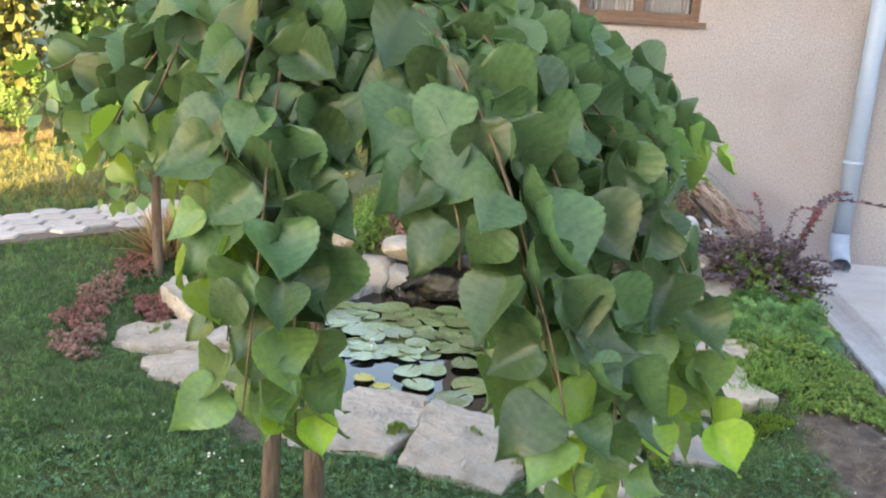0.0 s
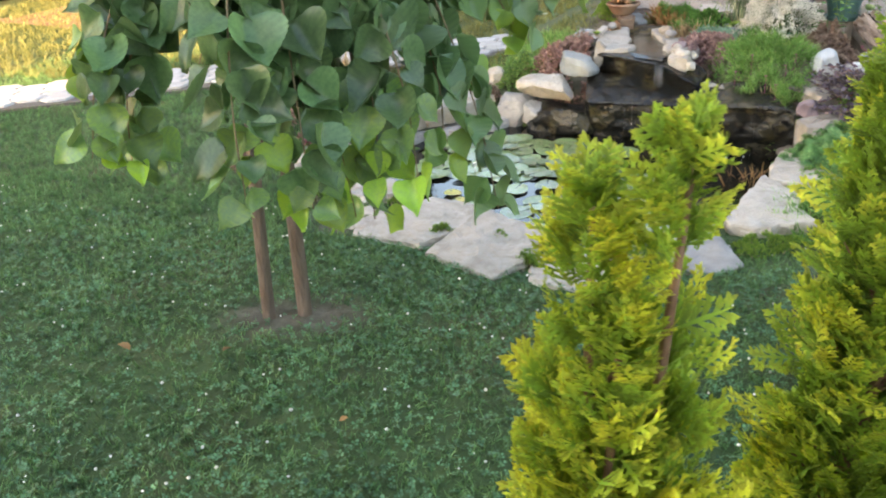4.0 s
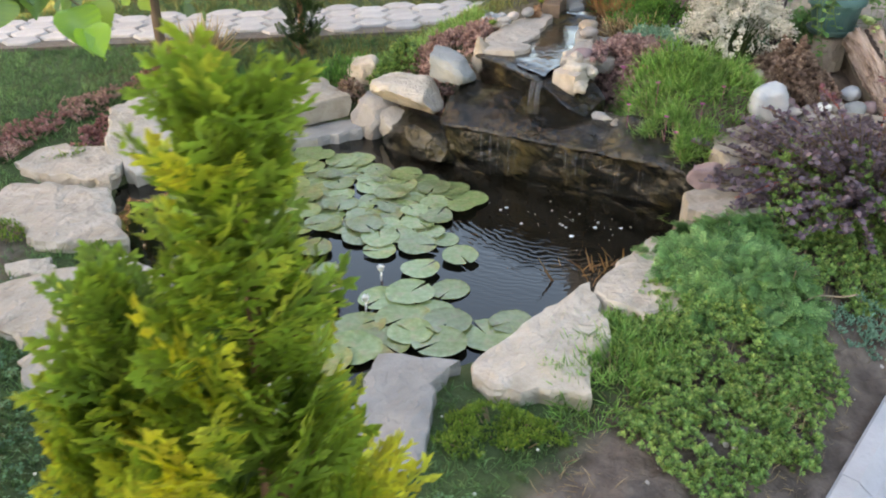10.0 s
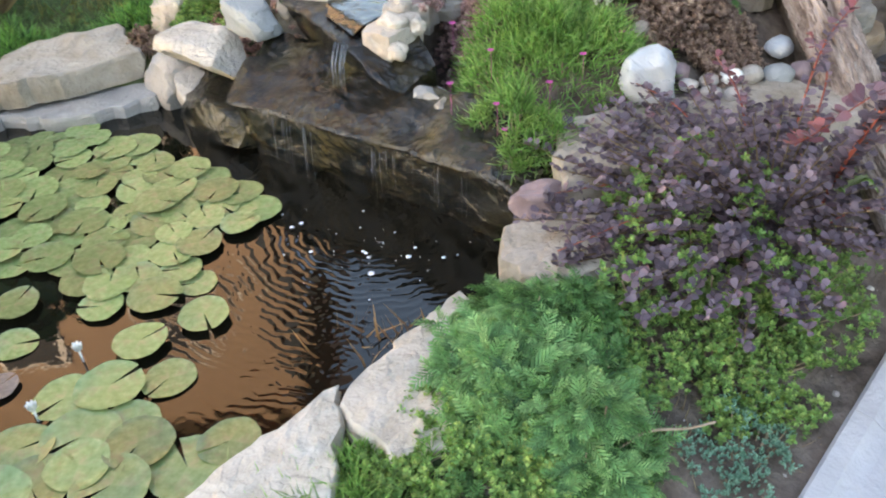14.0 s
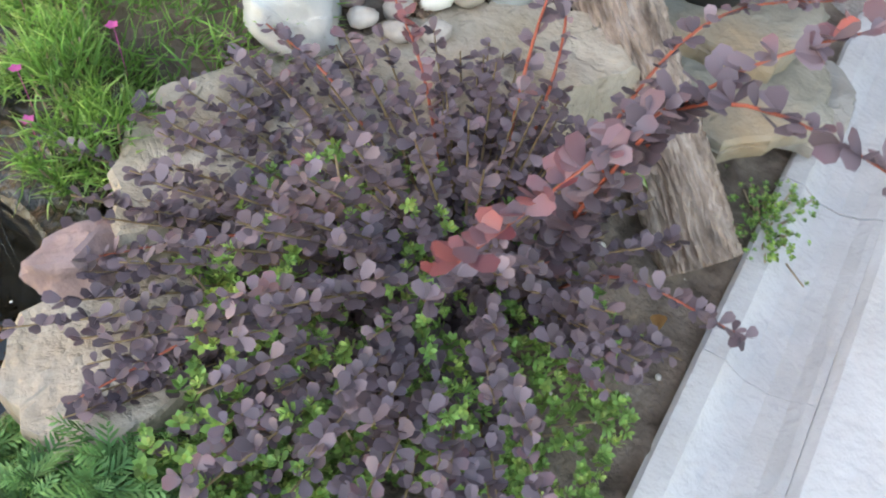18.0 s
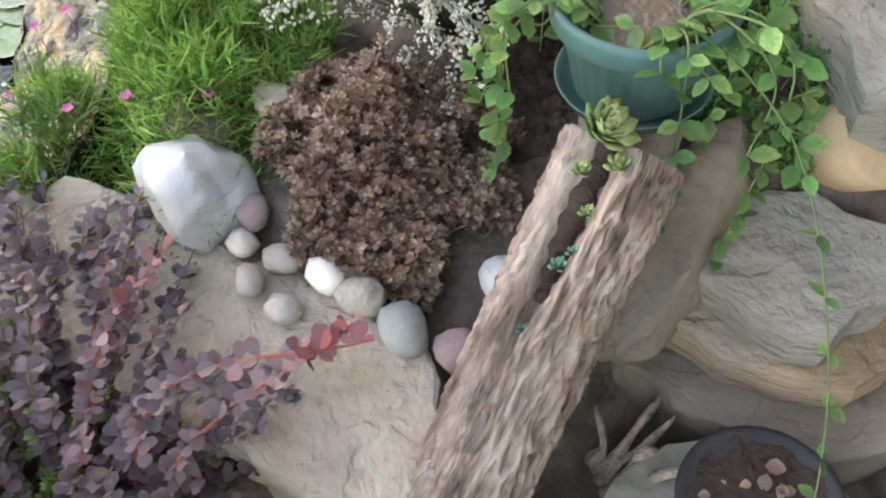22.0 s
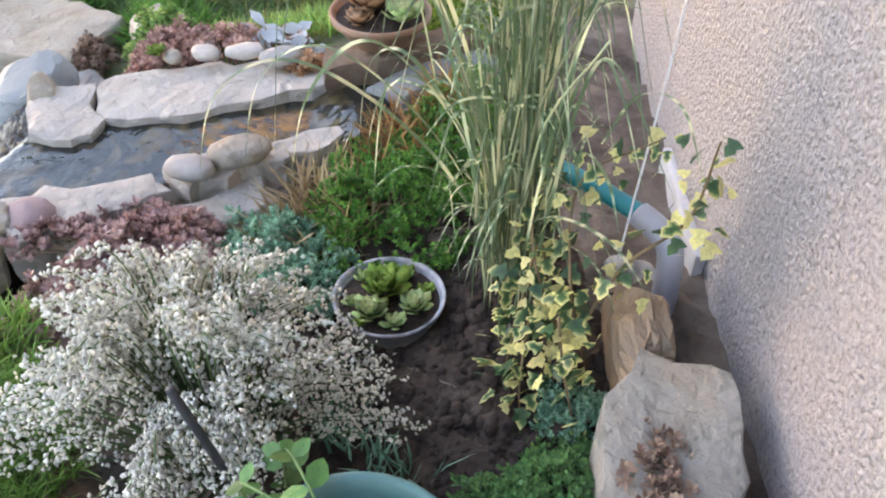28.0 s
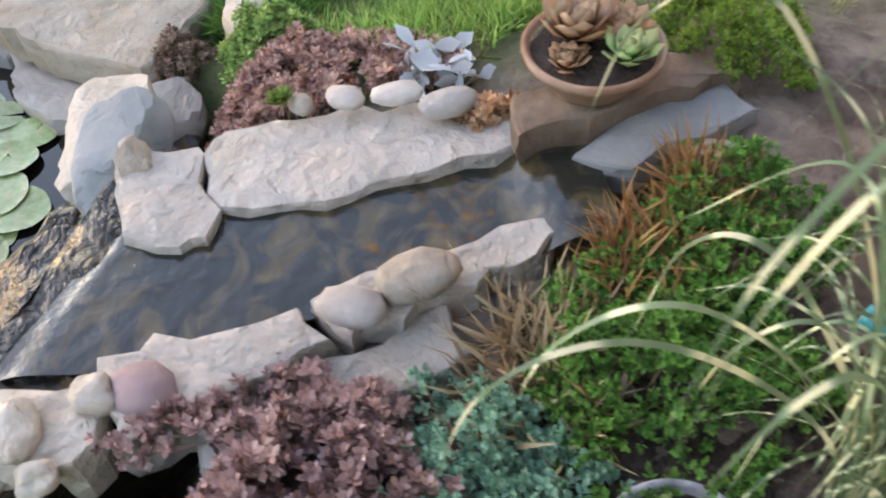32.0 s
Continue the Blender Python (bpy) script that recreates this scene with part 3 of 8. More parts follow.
def rock_sheet(name, front, back, drop, mat, label, seed, rough=0.02, category="rock ledge", nose=0.03):
    """A broken rock bed: a skin between a front and a back edge, rounded over the front, with its face falling back below it."""
    Fr, Ba = curve3(*front, n=16), curve3(*back, n=16)
    m = 64
    pick = lambda P: np.stack([np.interp(np.linspace(0, len(P) - 1, m), np.arange(len(P)), P[:, k]) for k in range(3)], -1)
    Fr, Ba = pick(Fr), pick(Ba)
    rows, inward = [], (Ba - Fr) * [1, 1, 0]
    inward /= np.linalg.norm(inward, axis=1, keepdims=True)
    for u in np.linspace(1, 0, 20):
        rows.append(Fr + (Ba - Fr) * u)
    for a, b in ((-0.25, 0.12), (-0.45, 0.35), (-0.30, 0.7), (0.2, 1.0)):
        rows.append(Fr + inward * nose * a + [0, 0, -nose * b])
    for u in np.linspace(0.12, 1, 12):
        rows.append(Fr + inward * (nose * 0.2 + 0.10 * u ** 1.3) + [0, 0, -nose - (drop - nose) * u])
    back_low = Ba + [0, 0, -drop]
    rows.append(Fr + inward * 0.14 + [0, 0, -drop])
    rows.append(back_low)
    V = np.array(rows)
    for r in range(len(rows) - 1):
        for k in range(m):
            p = Vector(V[r, k])
            strata = noise.noise(Vector((p.x * 5, p.y * 5 + p.z * 16, p.z * 12 + seed)))
            step = math.floor(strata * 5) / 5
            d = rough * (noise.noise(p * 7 + Vector((seed, 0, 0))) + 0.5 * noise.noise(p * 19) + 0.25 * noise.noise(p * 43) + 0.9 * step)
            V[r, k] += (np.array([0, 0, 1.0]) if r < 20 else -inward[k]) * d
    n = len(rows)
    V = V.reshape(-1, 3)
    ids_ = np.arange(n * m).reshape(n, m)
    F = np.stack([ids_[:-1, :-1], ids_[:-1, 1:], ids_[1:, 1:], ids_[1:, :-1]], -1).reshape(-1, 4).tolist()
    F += [[int(ids_[n - 1, k]), int(ids_[n - 1, k + 1]), int(ids_[0, k + 1]), int(ids_[0, k])] for k in range(m - 1)]
    F += [[int(i) for i in ids_[:, 0]], [int(i) for i in ids_[::-1, m - 1]]]
    me = mesh(name, V, F, mat)
    me.set_sharp_from_angle(angle=radians(35))
    return thing(name, label, category, data=me)


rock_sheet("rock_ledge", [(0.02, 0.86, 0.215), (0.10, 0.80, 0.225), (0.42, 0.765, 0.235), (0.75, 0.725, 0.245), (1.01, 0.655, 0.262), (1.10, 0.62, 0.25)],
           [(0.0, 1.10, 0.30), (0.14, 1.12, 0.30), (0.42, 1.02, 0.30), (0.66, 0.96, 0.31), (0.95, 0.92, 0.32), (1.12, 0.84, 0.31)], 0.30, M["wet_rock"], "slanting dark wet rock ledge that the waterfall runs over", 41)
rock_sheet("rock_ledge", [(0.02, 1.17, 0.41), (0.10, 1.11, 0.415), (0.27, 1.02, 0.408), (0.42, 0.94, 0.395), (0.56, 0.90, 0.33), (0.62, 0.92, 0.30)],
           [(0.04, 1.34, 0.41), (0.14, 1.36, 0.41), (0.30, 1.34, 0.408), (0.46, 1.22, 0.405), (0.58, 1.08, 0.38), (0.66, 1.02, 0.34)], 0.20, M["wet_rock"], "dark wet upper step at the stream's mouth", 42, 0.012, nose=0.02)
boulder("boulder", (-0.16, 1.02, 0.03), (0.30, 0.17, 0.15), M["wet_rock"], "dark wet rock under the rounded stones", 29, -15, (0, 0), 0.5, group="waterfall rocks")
boulder("boulder", (0.676, 0.935, 0.285), (0.05, 0.045, 0.045), M["grey_slab"], "grey stone at the edge of the wet ledge", 45, 20, group="waterfall rocks")
boulder("boulder", (0.74, 0.905, 0.275), (0.04, 0.035, 0.03), M["sandstone"], "small tan stone at the edge of the wet ledge", 46, 50, group="waterfall rocks")
for i, (x, y, z, s) in enumerate([(0.52, 1.04, 0.445, 0.08), (0.57, 0.97, 0.40, 0.06), (0.49, 1.14, 0.455, 0.065), (0.58, 1.07, 0.435, 0.055), (0.55, 1.00, 0.40, 0.05)]):
    boulder("boulder", (x, y, z - 0.015), (s * 0.52, s * 0.44, s * 0.42), M["slab"], "small pale stone beside the waterfall lip", 50 + i, i * 40, boxy=0.1, rough=0.35, group="white stones at the waterfall")

# ---- concrete gutter and yard ----
ANG = math.atan2(KERB_DIR[1], KERB_DIR[0]) - math.pi / 2


def yard_mesh(name, profile, length, mat):
    """A cross-section (kerb side, height) drawn out along the kerb, with its ends closed."""
    V, F = [], []
    for s in (0.0, length):
        V += [(k, s, z) for k, z in profile]
    n = len(profile)
    for i in range(n):
        j = (i + 1) % n
        F.append([i, j, n + j, n + i])
    F += [list(range(n))[::-1], list(range(n, 2 * n))]
    return mesh(name, V, F, mat, flat=True)


GUTTER = [(0.0, -0.15), (0.0, 0.012), (0.008, 0.02), (0.045, 0.018), (0.062, 0.004), (0.085, -0.010), (0.125, -0.016), (0.160, -0.008), (0.182, 0.006), (0.196, 0.010), (0.196, -0.15)]
gutter = thing("gutter", "pale concrete gutter of short sections along the yard", "gutter", (0, 0, 0), kind="structure")
gutter_me = yard_mesh("gutter_section", GUTTER, 0.4485, M["concrete"])
for i in range(20):
    s = -7.03 + 0.45 * i
    ob = new("gutter_section", gutter_me)
    ob.parent = gutter
    ob.location = (KERB[0] + KERB_DIR[0] * (s + 0.25), KERB[1] + KERB_DIR[1] * (s + 0.25), rng.normal(0, 0.0015))
    ob.rotation_euler = (0, 0, ANG + rng.normal(0, 0.002))
YARD = [(0.1968, -0.15), (0.1968, 0.010), (0.212, 0.020), (4.2, 0.05), (4.2, -0.15)]
yard = thing("yard_slab", "pale cracked concrete yard", "pavement", (KERB[0] - KERB_DIR[0] * 7, KERB[1] - KERB_DIR[1] * 7, 0), kind="structure",
             data=yard_mesh("yard_slab", YARD, 9.4, M["concrete"]))
yard.rotation_euler = (0, 0, ANG)

# ---- house ----
WALL_P, WALL_D, WALL_N = np.array([0.10, 2.45]), np.array([0.975, -0.22]), np.array([0.22, 0.975])
HOUSE_ANG = math.atan2(-0.22, 0.975)


def box(bm, x0, x1, y0, y1, z0, z1):
    vs = [bm.verts.new(p) for p in ((x0, y0, z0), (x1, y0, z0), (x1, y1, z0), (x0, y1, z0), (x0, y0, z1), (x1, y0, z1), (x1, y1, z1), (x0, y1, z1))]
    for f in ((3, 2, 1, 0), (4, 5, 6, 7), (0, 1, 5, 4), (1, 2, 6, 5), (2, 3, 7, 6), (3, 0, 4, 7)):
        bm.faces.new([vs[i] for i in f])


def boxes(name, dims, mat, parent, label="", bevel=0.0):
    bm = bmesh.new()
    for d in dims:
        box(bm, *d)
    if bevel:
        bmesh.ops.bevel(bm, geom=bm.edges[:], offset=bevel, segments=2, profile=0.7, affect="EDGES")
    return part(name, bm, mat, parent, label, flat=True)


house = thing("house", "garden house with rough pinkish plaster walls", "house", (WALL_P[0], WALL_P[1], 0), kind="structure")
house.rotation_euler = (0, 0, HOUSE_ANG)
W0, W1, WZ0, WZ1 = 0.74, 1.50, 1.50, 2.35
boxes("wall_front", [(0, W0, 0, 0.3, -0.3, 3.1), (W1, 7, 0, 0.3, -0.3, 3.1), (W0, W1, 0, 0.3, -0.3, WZ0), (W0, W1, 0, 0.3, WZ1, 3.1)], M["plaster"], house)
boxes("wall_side", [(0, 0.3, 0.303, 6, -0.3, 3.1)], M["plaster"], house)
boxes("wall_back", [(0.303, 7, 5.7, 6, -0.3, 3.1)], M["plaster"], house)
roof_bm = bmesh.new()
rv = [roof_bm.verts.new(p) for p in ((-0.4, -0.45, 3.1), (7.4, -0.45, 3.1), (7.4, 6.4, 3.1), (-0.4, 6.4, 3.1), (-0.4, 3, 4.6), (7.4, 3, 4.6))]
for f in ((0, 1, 5, 4), (2, 3, 4, 5), (0, 4, 3), (1, 2, 5), (3, 2, 1, 0)):
    roof_bm.faces.new([rv[i] for i in f])
part("roof", roof_bm, M["roof"], house, flat=True)
window = boxes("window_frame", [(W0, W0 + 0.05, 0.05, 0.12, WZ0, WZ1), (W1 - 0.05, W1, 0.05, 0.12, WZ0, WZ1), (W0 + 0.05, W1 - 0.05, 0.05, 0.12, WZ0, WZ0 + 0.05),
                                (W0 + 0.05, W1 - 0.05, 0.05, 0.12, WZ1 - 0.05, WZ1), ((W0 + W1) / 2 - 0.03, (W0 + W1) / 2 + 0.03, 0.045, 0.125, WZ0 + 0.05, WZ1 - 0.05)],
               M["wood_frame"], house, "dark brown wooden window frame")
boxes("window_sill", [(W0 - 0.04, W1 + 0.04, -0.03, 0.049, WZ0 - 0.03, WZ0 - 0.001)], M["wood_frame"], house)
glass = bpy.data.materials.new("window_glass")
glass.use_nodes = True
gb = glass.node_tree.nodes["Principled BSDF"]
gb.inputs["Transmission Weight"].default_value, gb.inputs["Roughness"].default_value, gb.inputs["IOR"].default_value = 1.0, 0.0, 1.45
for a, b in ((W0 + 0.051, (W0 + W1) / 2 - 0.031), ((W0 + W1) / 2 + 0.031, W1 - 0.051)):
    pane = boxes("pane", [(a, b, 0.08, 0.084, WZ0 + 0.051, WZ1 - 0.051)], glass, window)
    pane.visible_shadow = False
    cu = bmesh.new()
    m_ = 40
    rows = [[cu.verts.new((a + (b - a) * i / m_, 0.16 + 0.018 * math.sin(i * 1.9), z + (0.02 * abs(math.sin(i * 0.5)) if z < 1.6 else 0))) for i in range(m_ + 1)] for z in (WZ0 + 0.03, 1.75, WZ1)]
    for r0, r1 in zip(rows, rows[1:]):
        for i in range(m_):
            cu.faces.new((r0[i], r0[i + 1], r1[i + 1], r1[i]))
    part("curtain", cu, M["white_paint"], house, "white lace curtain")
boxes("plinth", [(0.50, 0.80, -0.02, -0.001, -0.3, 0.50)], M["concrete"], house, "grey cement patch at the wall foot", 0.008)
boxes("room", [(0.3, 3, 0.9, 0.95, 0.8, 2.8)], M["white_paint"], house)
pipe_at = WALL_P + WALL_D * 2.54
downpipe = thing("downpipe", "pale blue painted downpipe on the house wall", "downpipe", (pipe_at[0] - 0.02, pipe_at[1] - 0.09, 0), kind="structure")
downpipe.rotation_euler = (0, 0, HOUSE_ANG)
v, f, _ = tube([(0, 0, 3.1), (0, 0, 1.5), (0, 0, 0.22)], 0.055, 16)
part("pipe", mesh("pipe", v, f, M["zinc"]), None, downpipe)
v, f, _ = tube(curve3((0, 0, 0.24), (0, -0.01, 0.16), (0, -0.07, 0.09), (-0.02, -0.17, 0.06)), 0.06, 16, closed=False)
part("outlet", mesh("outlet", v, f, M["zinc"]), None, downpipe)
for z in (0.7, 2.2):
    v, f, _ = lathe([(0.057, -0.015), (0.062, -0.013), (0.062, 0.013), (0.057, 0.015)], 20)
    part("pipe_clip", mesh("pipe_clip", v + [0, 0, z], f, M["zinc"]), None, downpipe)

# ---- honeycomb path ----
PATH_P, PATH_U, PATH_V = np.array([-2.6, 1.10]), np.array([0.838, 0.545]), np.array([-0.545, 0.838])
path = thing("garden_path", "pale honeycomb paving path across the lawn", "path", (0, 0, 0), kind="structure")
bed_pts = [PATH_P + PATH_U * a + PATH_V * b for a, b in ((-6, 0), (3.6, 0), (3.6, 0.64), (-6, 0.64))]
bb = bmesh.new()
lo = [bb.verts.new((p[0], p[1], 0.09)) for p in bed_pts]
hi = [bb.verts.new((p[0], p[1], 0.148)) for p in bed_pts]
bb.faces.new(hi)
for i in range(4):
    bb.faces.new((lo[i], lo[(i + 1) % 4], hi[(i + 1) % 4], hi[i]))
part("path_bed", bb, M["joint"], path, flat=True)
hexv = []
HR = 0.098
for s, z in ((0.93, -0.03), (0.93, 0.006), (0.86, 0.014)):
    for k in range(6):
        w = math.pi / 3 * k
        hexv.append((HR * s * math.cos(w) * 1.18, HR * s * math.sin(w) * 0.93, z))
hexf = [[12, 13, 14, 15, 16, 17]] + [[r * 6 + k, r * 6 + (k + 1) % 6, r * 6 + 6 + (k + 1) % 6, r * 6 + 6 + k] for r in (0, 1) for k in range(6)]
hex_me = mesh("paving_stone", hexv, hexf, M["paving"], flat=True)
for i in range(-34, 22):
    for j in range(4):
        a, b = i * 0.182, 0.085 + j * 0.158 - (0.0 if i % 2 else 0.079) + 0.04
        if not 0.05 < b < 0.60:
            continue
        q = PATH_P + PATH_U * (a + 0.4) + PATH_V * b
        ob = new("paving_stone", hex_me)
        ob.parent = path
        ob.location = (q[0], q[1], 0.15 + rng.normal(0, 0.002))
        ob.rotation_euler = (rng.normal(0, 0.008), rng.normal(0, 0.008), math.atan2(PATH_U[1], PATH_U[0]))


# ---- conifers ----


def spray_template(seed, lobes=9, detail=True, wide=1.0):
    """A flat fan of scale leaves: a spine with short side twigs, each a tapered sliver."""
    rs = np.random.default_rng(seed)
    V, F, T = [], [], []

    def sliver(a, b, w, t0, t1):
        a, b = np.array(a, float), np.array(b, float)
        d = b - a
        nrm = np.array([-d[1], d[0], 0]) / (np.linalg.norm(d) + 1e-9) * w * wide
        m = a + d * 0.55
        i = len(V)
        V.extend([a - nrm * 0.5, a + nrm * 0.5, m + nrm, b, m - nrm])
        T.extend([t0, t0, (t0 + t1) / 2, t1, (t0 + t1) / 2])
        F.append([i, i + 4, i + 3, i + 2, i + 1])

    sliver((0, 0, 0), (0, 1, 0.03), 0.035, 0.1, 0.9)
    for k in range(lobes):
        y = 0.12 + 0.8 * k / lobes
        side = 1 if k % 2 else -1
        ln = (0.42 - 0.28 * (k / lobes)) * rs.uniform(0.8, 1.2)
        e = (side * ln * 0.75, y + ln * 0.75, rs.normal(0, 0.05))
        sliver((0, y, 0), e, 0.05, 0.2 + 0.4 * y, 0.55 + 0.45 * y)
        if detail:
            for q in (0.4, 0.7):
                b = np.array((0, y, 0)) * (1 - q) + np.array(e) * q
                sliver(b, b + np.array((side * 0.04, 0.13, rs.normal(0, 0.03))), 0.035, 0.4 + 0.4 * y, 0.7 + 0.3 * y)
                sliver(b, b + np.array((side * 0.13, 0.03, rs.normal(0, 0.03))), 0.035, 0.4 + 0.4 * y, 0.7 + 0.3 * y)
    return np.array(V), F, np.array(T)


SPRAYS = [spray_template(s) for s in range(4)]


def conifer(name, at, height, width, count, mat, label, seed, tips=((0, 0, 1.0),), low=0.05, group="", yellow=0.0, gap=None, size=1.0):
    """A columnar conifer: leaders, limbs and many flat sprays that lean outward and up, in an uneven column."""
    rs = np.random.default_rng(seed)
    tree = thing(name, label, "conifer", at, group)
    stems = []
    for dx, dy, hh in tips:
        stems.append(tube(curve3((dx * 0.1, dy * 0.1, -0.05), (dx * 0.6, dy * 0.6, height * hh * 0.45), (dx, dy, height * hh * 0.97)), np.linspace(0.02, 0.004, 24), 7))
    for v, f, _ in stems:
        part("trunk", mesh("trunk", v, f, M["red_bark"]), None, tree)
    A, Rr, S, Tn = [], [], [], []
    limbs = []
    for i in range(count):
        dx, dy, hh = tips[rs.integers(len(tips))]
        z = height * hh * (low + (1 - low) * rs.beta(1.15, 1.0))
        if i % 5 == 0:
            tuft = rs.uniform(0, 2 * math.pi), z, (dx, dy, hh)
        az = tuft[0] + rs.normal(0, 0.16)
        dx, dy, hh = tuft[2]
        z = min(tuft[1] + rs.normal(0, 0.022), height * hh * 0.99)
        u = z / (height * hh)
        prof = width * (1 - u) ** 0.75 * (0.7 + 0.3 * min(1.0, u / 0.25))
        bulge = 1 + 0.42 * math.sin(az * 3 + z * 9 + seed) * math.sin(z * 13 + az)
        r = prof * bulge * math.sqrt(rs.uniform(0.12, 1.0)) * (0.9 + 0.1 * rs.random())
        if gap is not None and abs((az - gap[0] + math.pi) % (2 * math.pi) - math.pi) < 0.35 and gap[1] < u < gap[2] and r > 0.3 * prof:
            continue
        k = u * 0.8 + 0.1
        c = np.array([dx * k + r * math.cos(az), dy * k + r * math.sin(az), z])
        A.append(c)
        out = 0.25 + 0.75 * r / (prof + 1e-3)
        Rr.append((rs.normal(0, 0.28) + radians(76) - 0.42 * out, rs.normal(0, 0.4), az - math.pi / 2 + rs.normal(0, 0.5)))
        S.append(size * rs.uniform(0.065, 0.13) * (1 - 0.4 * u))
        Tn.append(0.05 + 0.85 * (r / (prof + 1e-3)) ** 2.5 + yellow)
        if i % 26 == 0 and r > 0.05:
            limbs.append(tube(curve3((dx * k, dy * k, z - 0.09), (dx * k + 0.5 * r * math.cos(az), dy * k + 0.5 * r * math.sin(az), z - 0.05), c, n=4), (0.006, 0.005, 0.005, 0.004, 0.003, 0.003, 0.002, 0.001), 5))
    for v, f, _ in limbs:
        part("branch", mesh("branch", v, f, M["red_bark"]), None, tree)
    A, S, Tn = np.array(A), np.array(S), np.array(Tn)
    ang = np.array(Rr)
    R = turn(ang[:, 0], ang[:, 1], ang[:, 2])
    sets = []
    for q, (tv, tf, tt) in enumerate(SPRAYS):
        m = np.arange(len(A)) % len(SPRAYS) == q
        V, F, T = scatter(tv, tf, A[m], R[m], S[m], tt)
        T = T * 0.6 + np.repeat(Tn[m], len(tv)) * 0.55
        sets.append((V, F, T))
    V, F, T = gather(sets)
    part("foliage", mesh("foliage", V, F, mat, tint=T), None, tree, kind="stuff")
    return tree


M["red_bark"] = material("reddish_bark", [(0.3, (0.16, 0.08, 0.045)), (0.7, (0.34, 0.18, 0.1))], 0.85, 20, 6, 0.3, 60)
THUJAS = "young thujas in a row"
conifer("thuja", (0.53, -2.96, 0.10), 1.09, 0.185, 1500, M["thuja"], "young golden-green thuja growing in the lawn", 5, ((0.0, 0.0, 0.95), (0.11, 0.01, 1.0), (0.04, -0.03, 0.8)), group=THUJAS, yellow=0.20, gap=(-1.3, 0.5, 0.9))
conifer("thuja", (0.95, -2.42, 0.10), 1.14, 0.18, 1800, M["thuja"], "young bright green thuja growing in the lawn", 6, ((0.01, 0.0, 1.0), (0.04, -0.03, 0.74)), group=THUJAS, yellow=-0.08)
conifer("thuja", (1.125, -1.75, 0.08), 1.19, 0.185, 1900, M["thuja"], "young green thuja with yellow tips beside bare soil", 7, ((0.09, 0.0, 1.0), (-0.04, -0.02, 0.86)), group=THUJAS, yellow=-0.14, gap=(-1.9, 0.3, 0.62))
conifer("conifer", (-1.24, 1.68, 0.12), 0.95, 0.13, 700, M["dark_thuja"], "small dark green conifer beside the path", 8, size=0.8)

# ---- weeping trees ----


def leaf_mesh(seed, fold=0.35, curl=0.3, teeth=0.016, wave=0.07):
    """One broad toothed leaf with a drawn-out tip towards -z, folded along its midrib and ribbed by side veins."""
    rs = np.random.default_rng(seed)
    n = 26
    cols = (-1, -0.66, -0.33, 0, 0.33, 0.66, 1)
    V, T = [], []
    for i in range(n + 1):
        u = i / n
        w = 0.46 * math.sin(math.pi * u ** 0.58) ** (0.55 + 0.8 * u) if 0 < i < n else 0.0
        w *= 1 + (teeth * (1.6 if i % 2 else -1.2) if 0 < i < n else 0)
        y0 = curl * (u - 0.3) ** 2
        for s in cols:
            vein = math.sin((u - 0.30 * abs(s)) * 2 * math.pi * 8)
            rib = 0.006 * vein * min(1.0, abs(s) * 2.2) - 0.02 * (1 - min(1.0, abs(s) * 3))
            V.append((s * w, y0 + fold * abs(s) ** 1.3 * w + rib + wave * math.sin(5 * u + seed + 1.6 * s) * abs(s), -u + 0.10 * abs(s) * w))
            T.append(0.32 + 0.045 * vein * abs(s) + 0.12 * abs(s) * rs.random())
    F = []
    k7 = len(cols)
    for i in range(n):
        for k in range(k7 - 1):
            a = i * k7 + k
            F.append([a, a + 1, a + k7 + 1, a + k7])
    return np.array(V), F, np.array(T)


LEAVES = [leaf_mesh(0, 0.45, 0.35), leaf_mesh(1, 0.95, 0.6, wave=0.11), leaf_mesh(2, 0.2, -0.3, wave=0.09), leaf_mesh(3, 0.65, 0.9, wave=0.12)]
SIMPLE_LEAF = (np.array([(0, 0, 0), (0.32, 0.1, -0.28), (0.4, 0.14, -0.55), (0, 0.05, -1), (-0.4, 0.14, -0.55), (-0.32, 0.1, -0.28), (0, 0.0, -0.5)], float),
               [[0, 6, 2, 1], [6, 3, 2], [0, 5, 4, 6], [6, 4, 3]], np.array([0.3, 0.4, 0.4, 0.35, 0.4, 0.4, 0.3]))


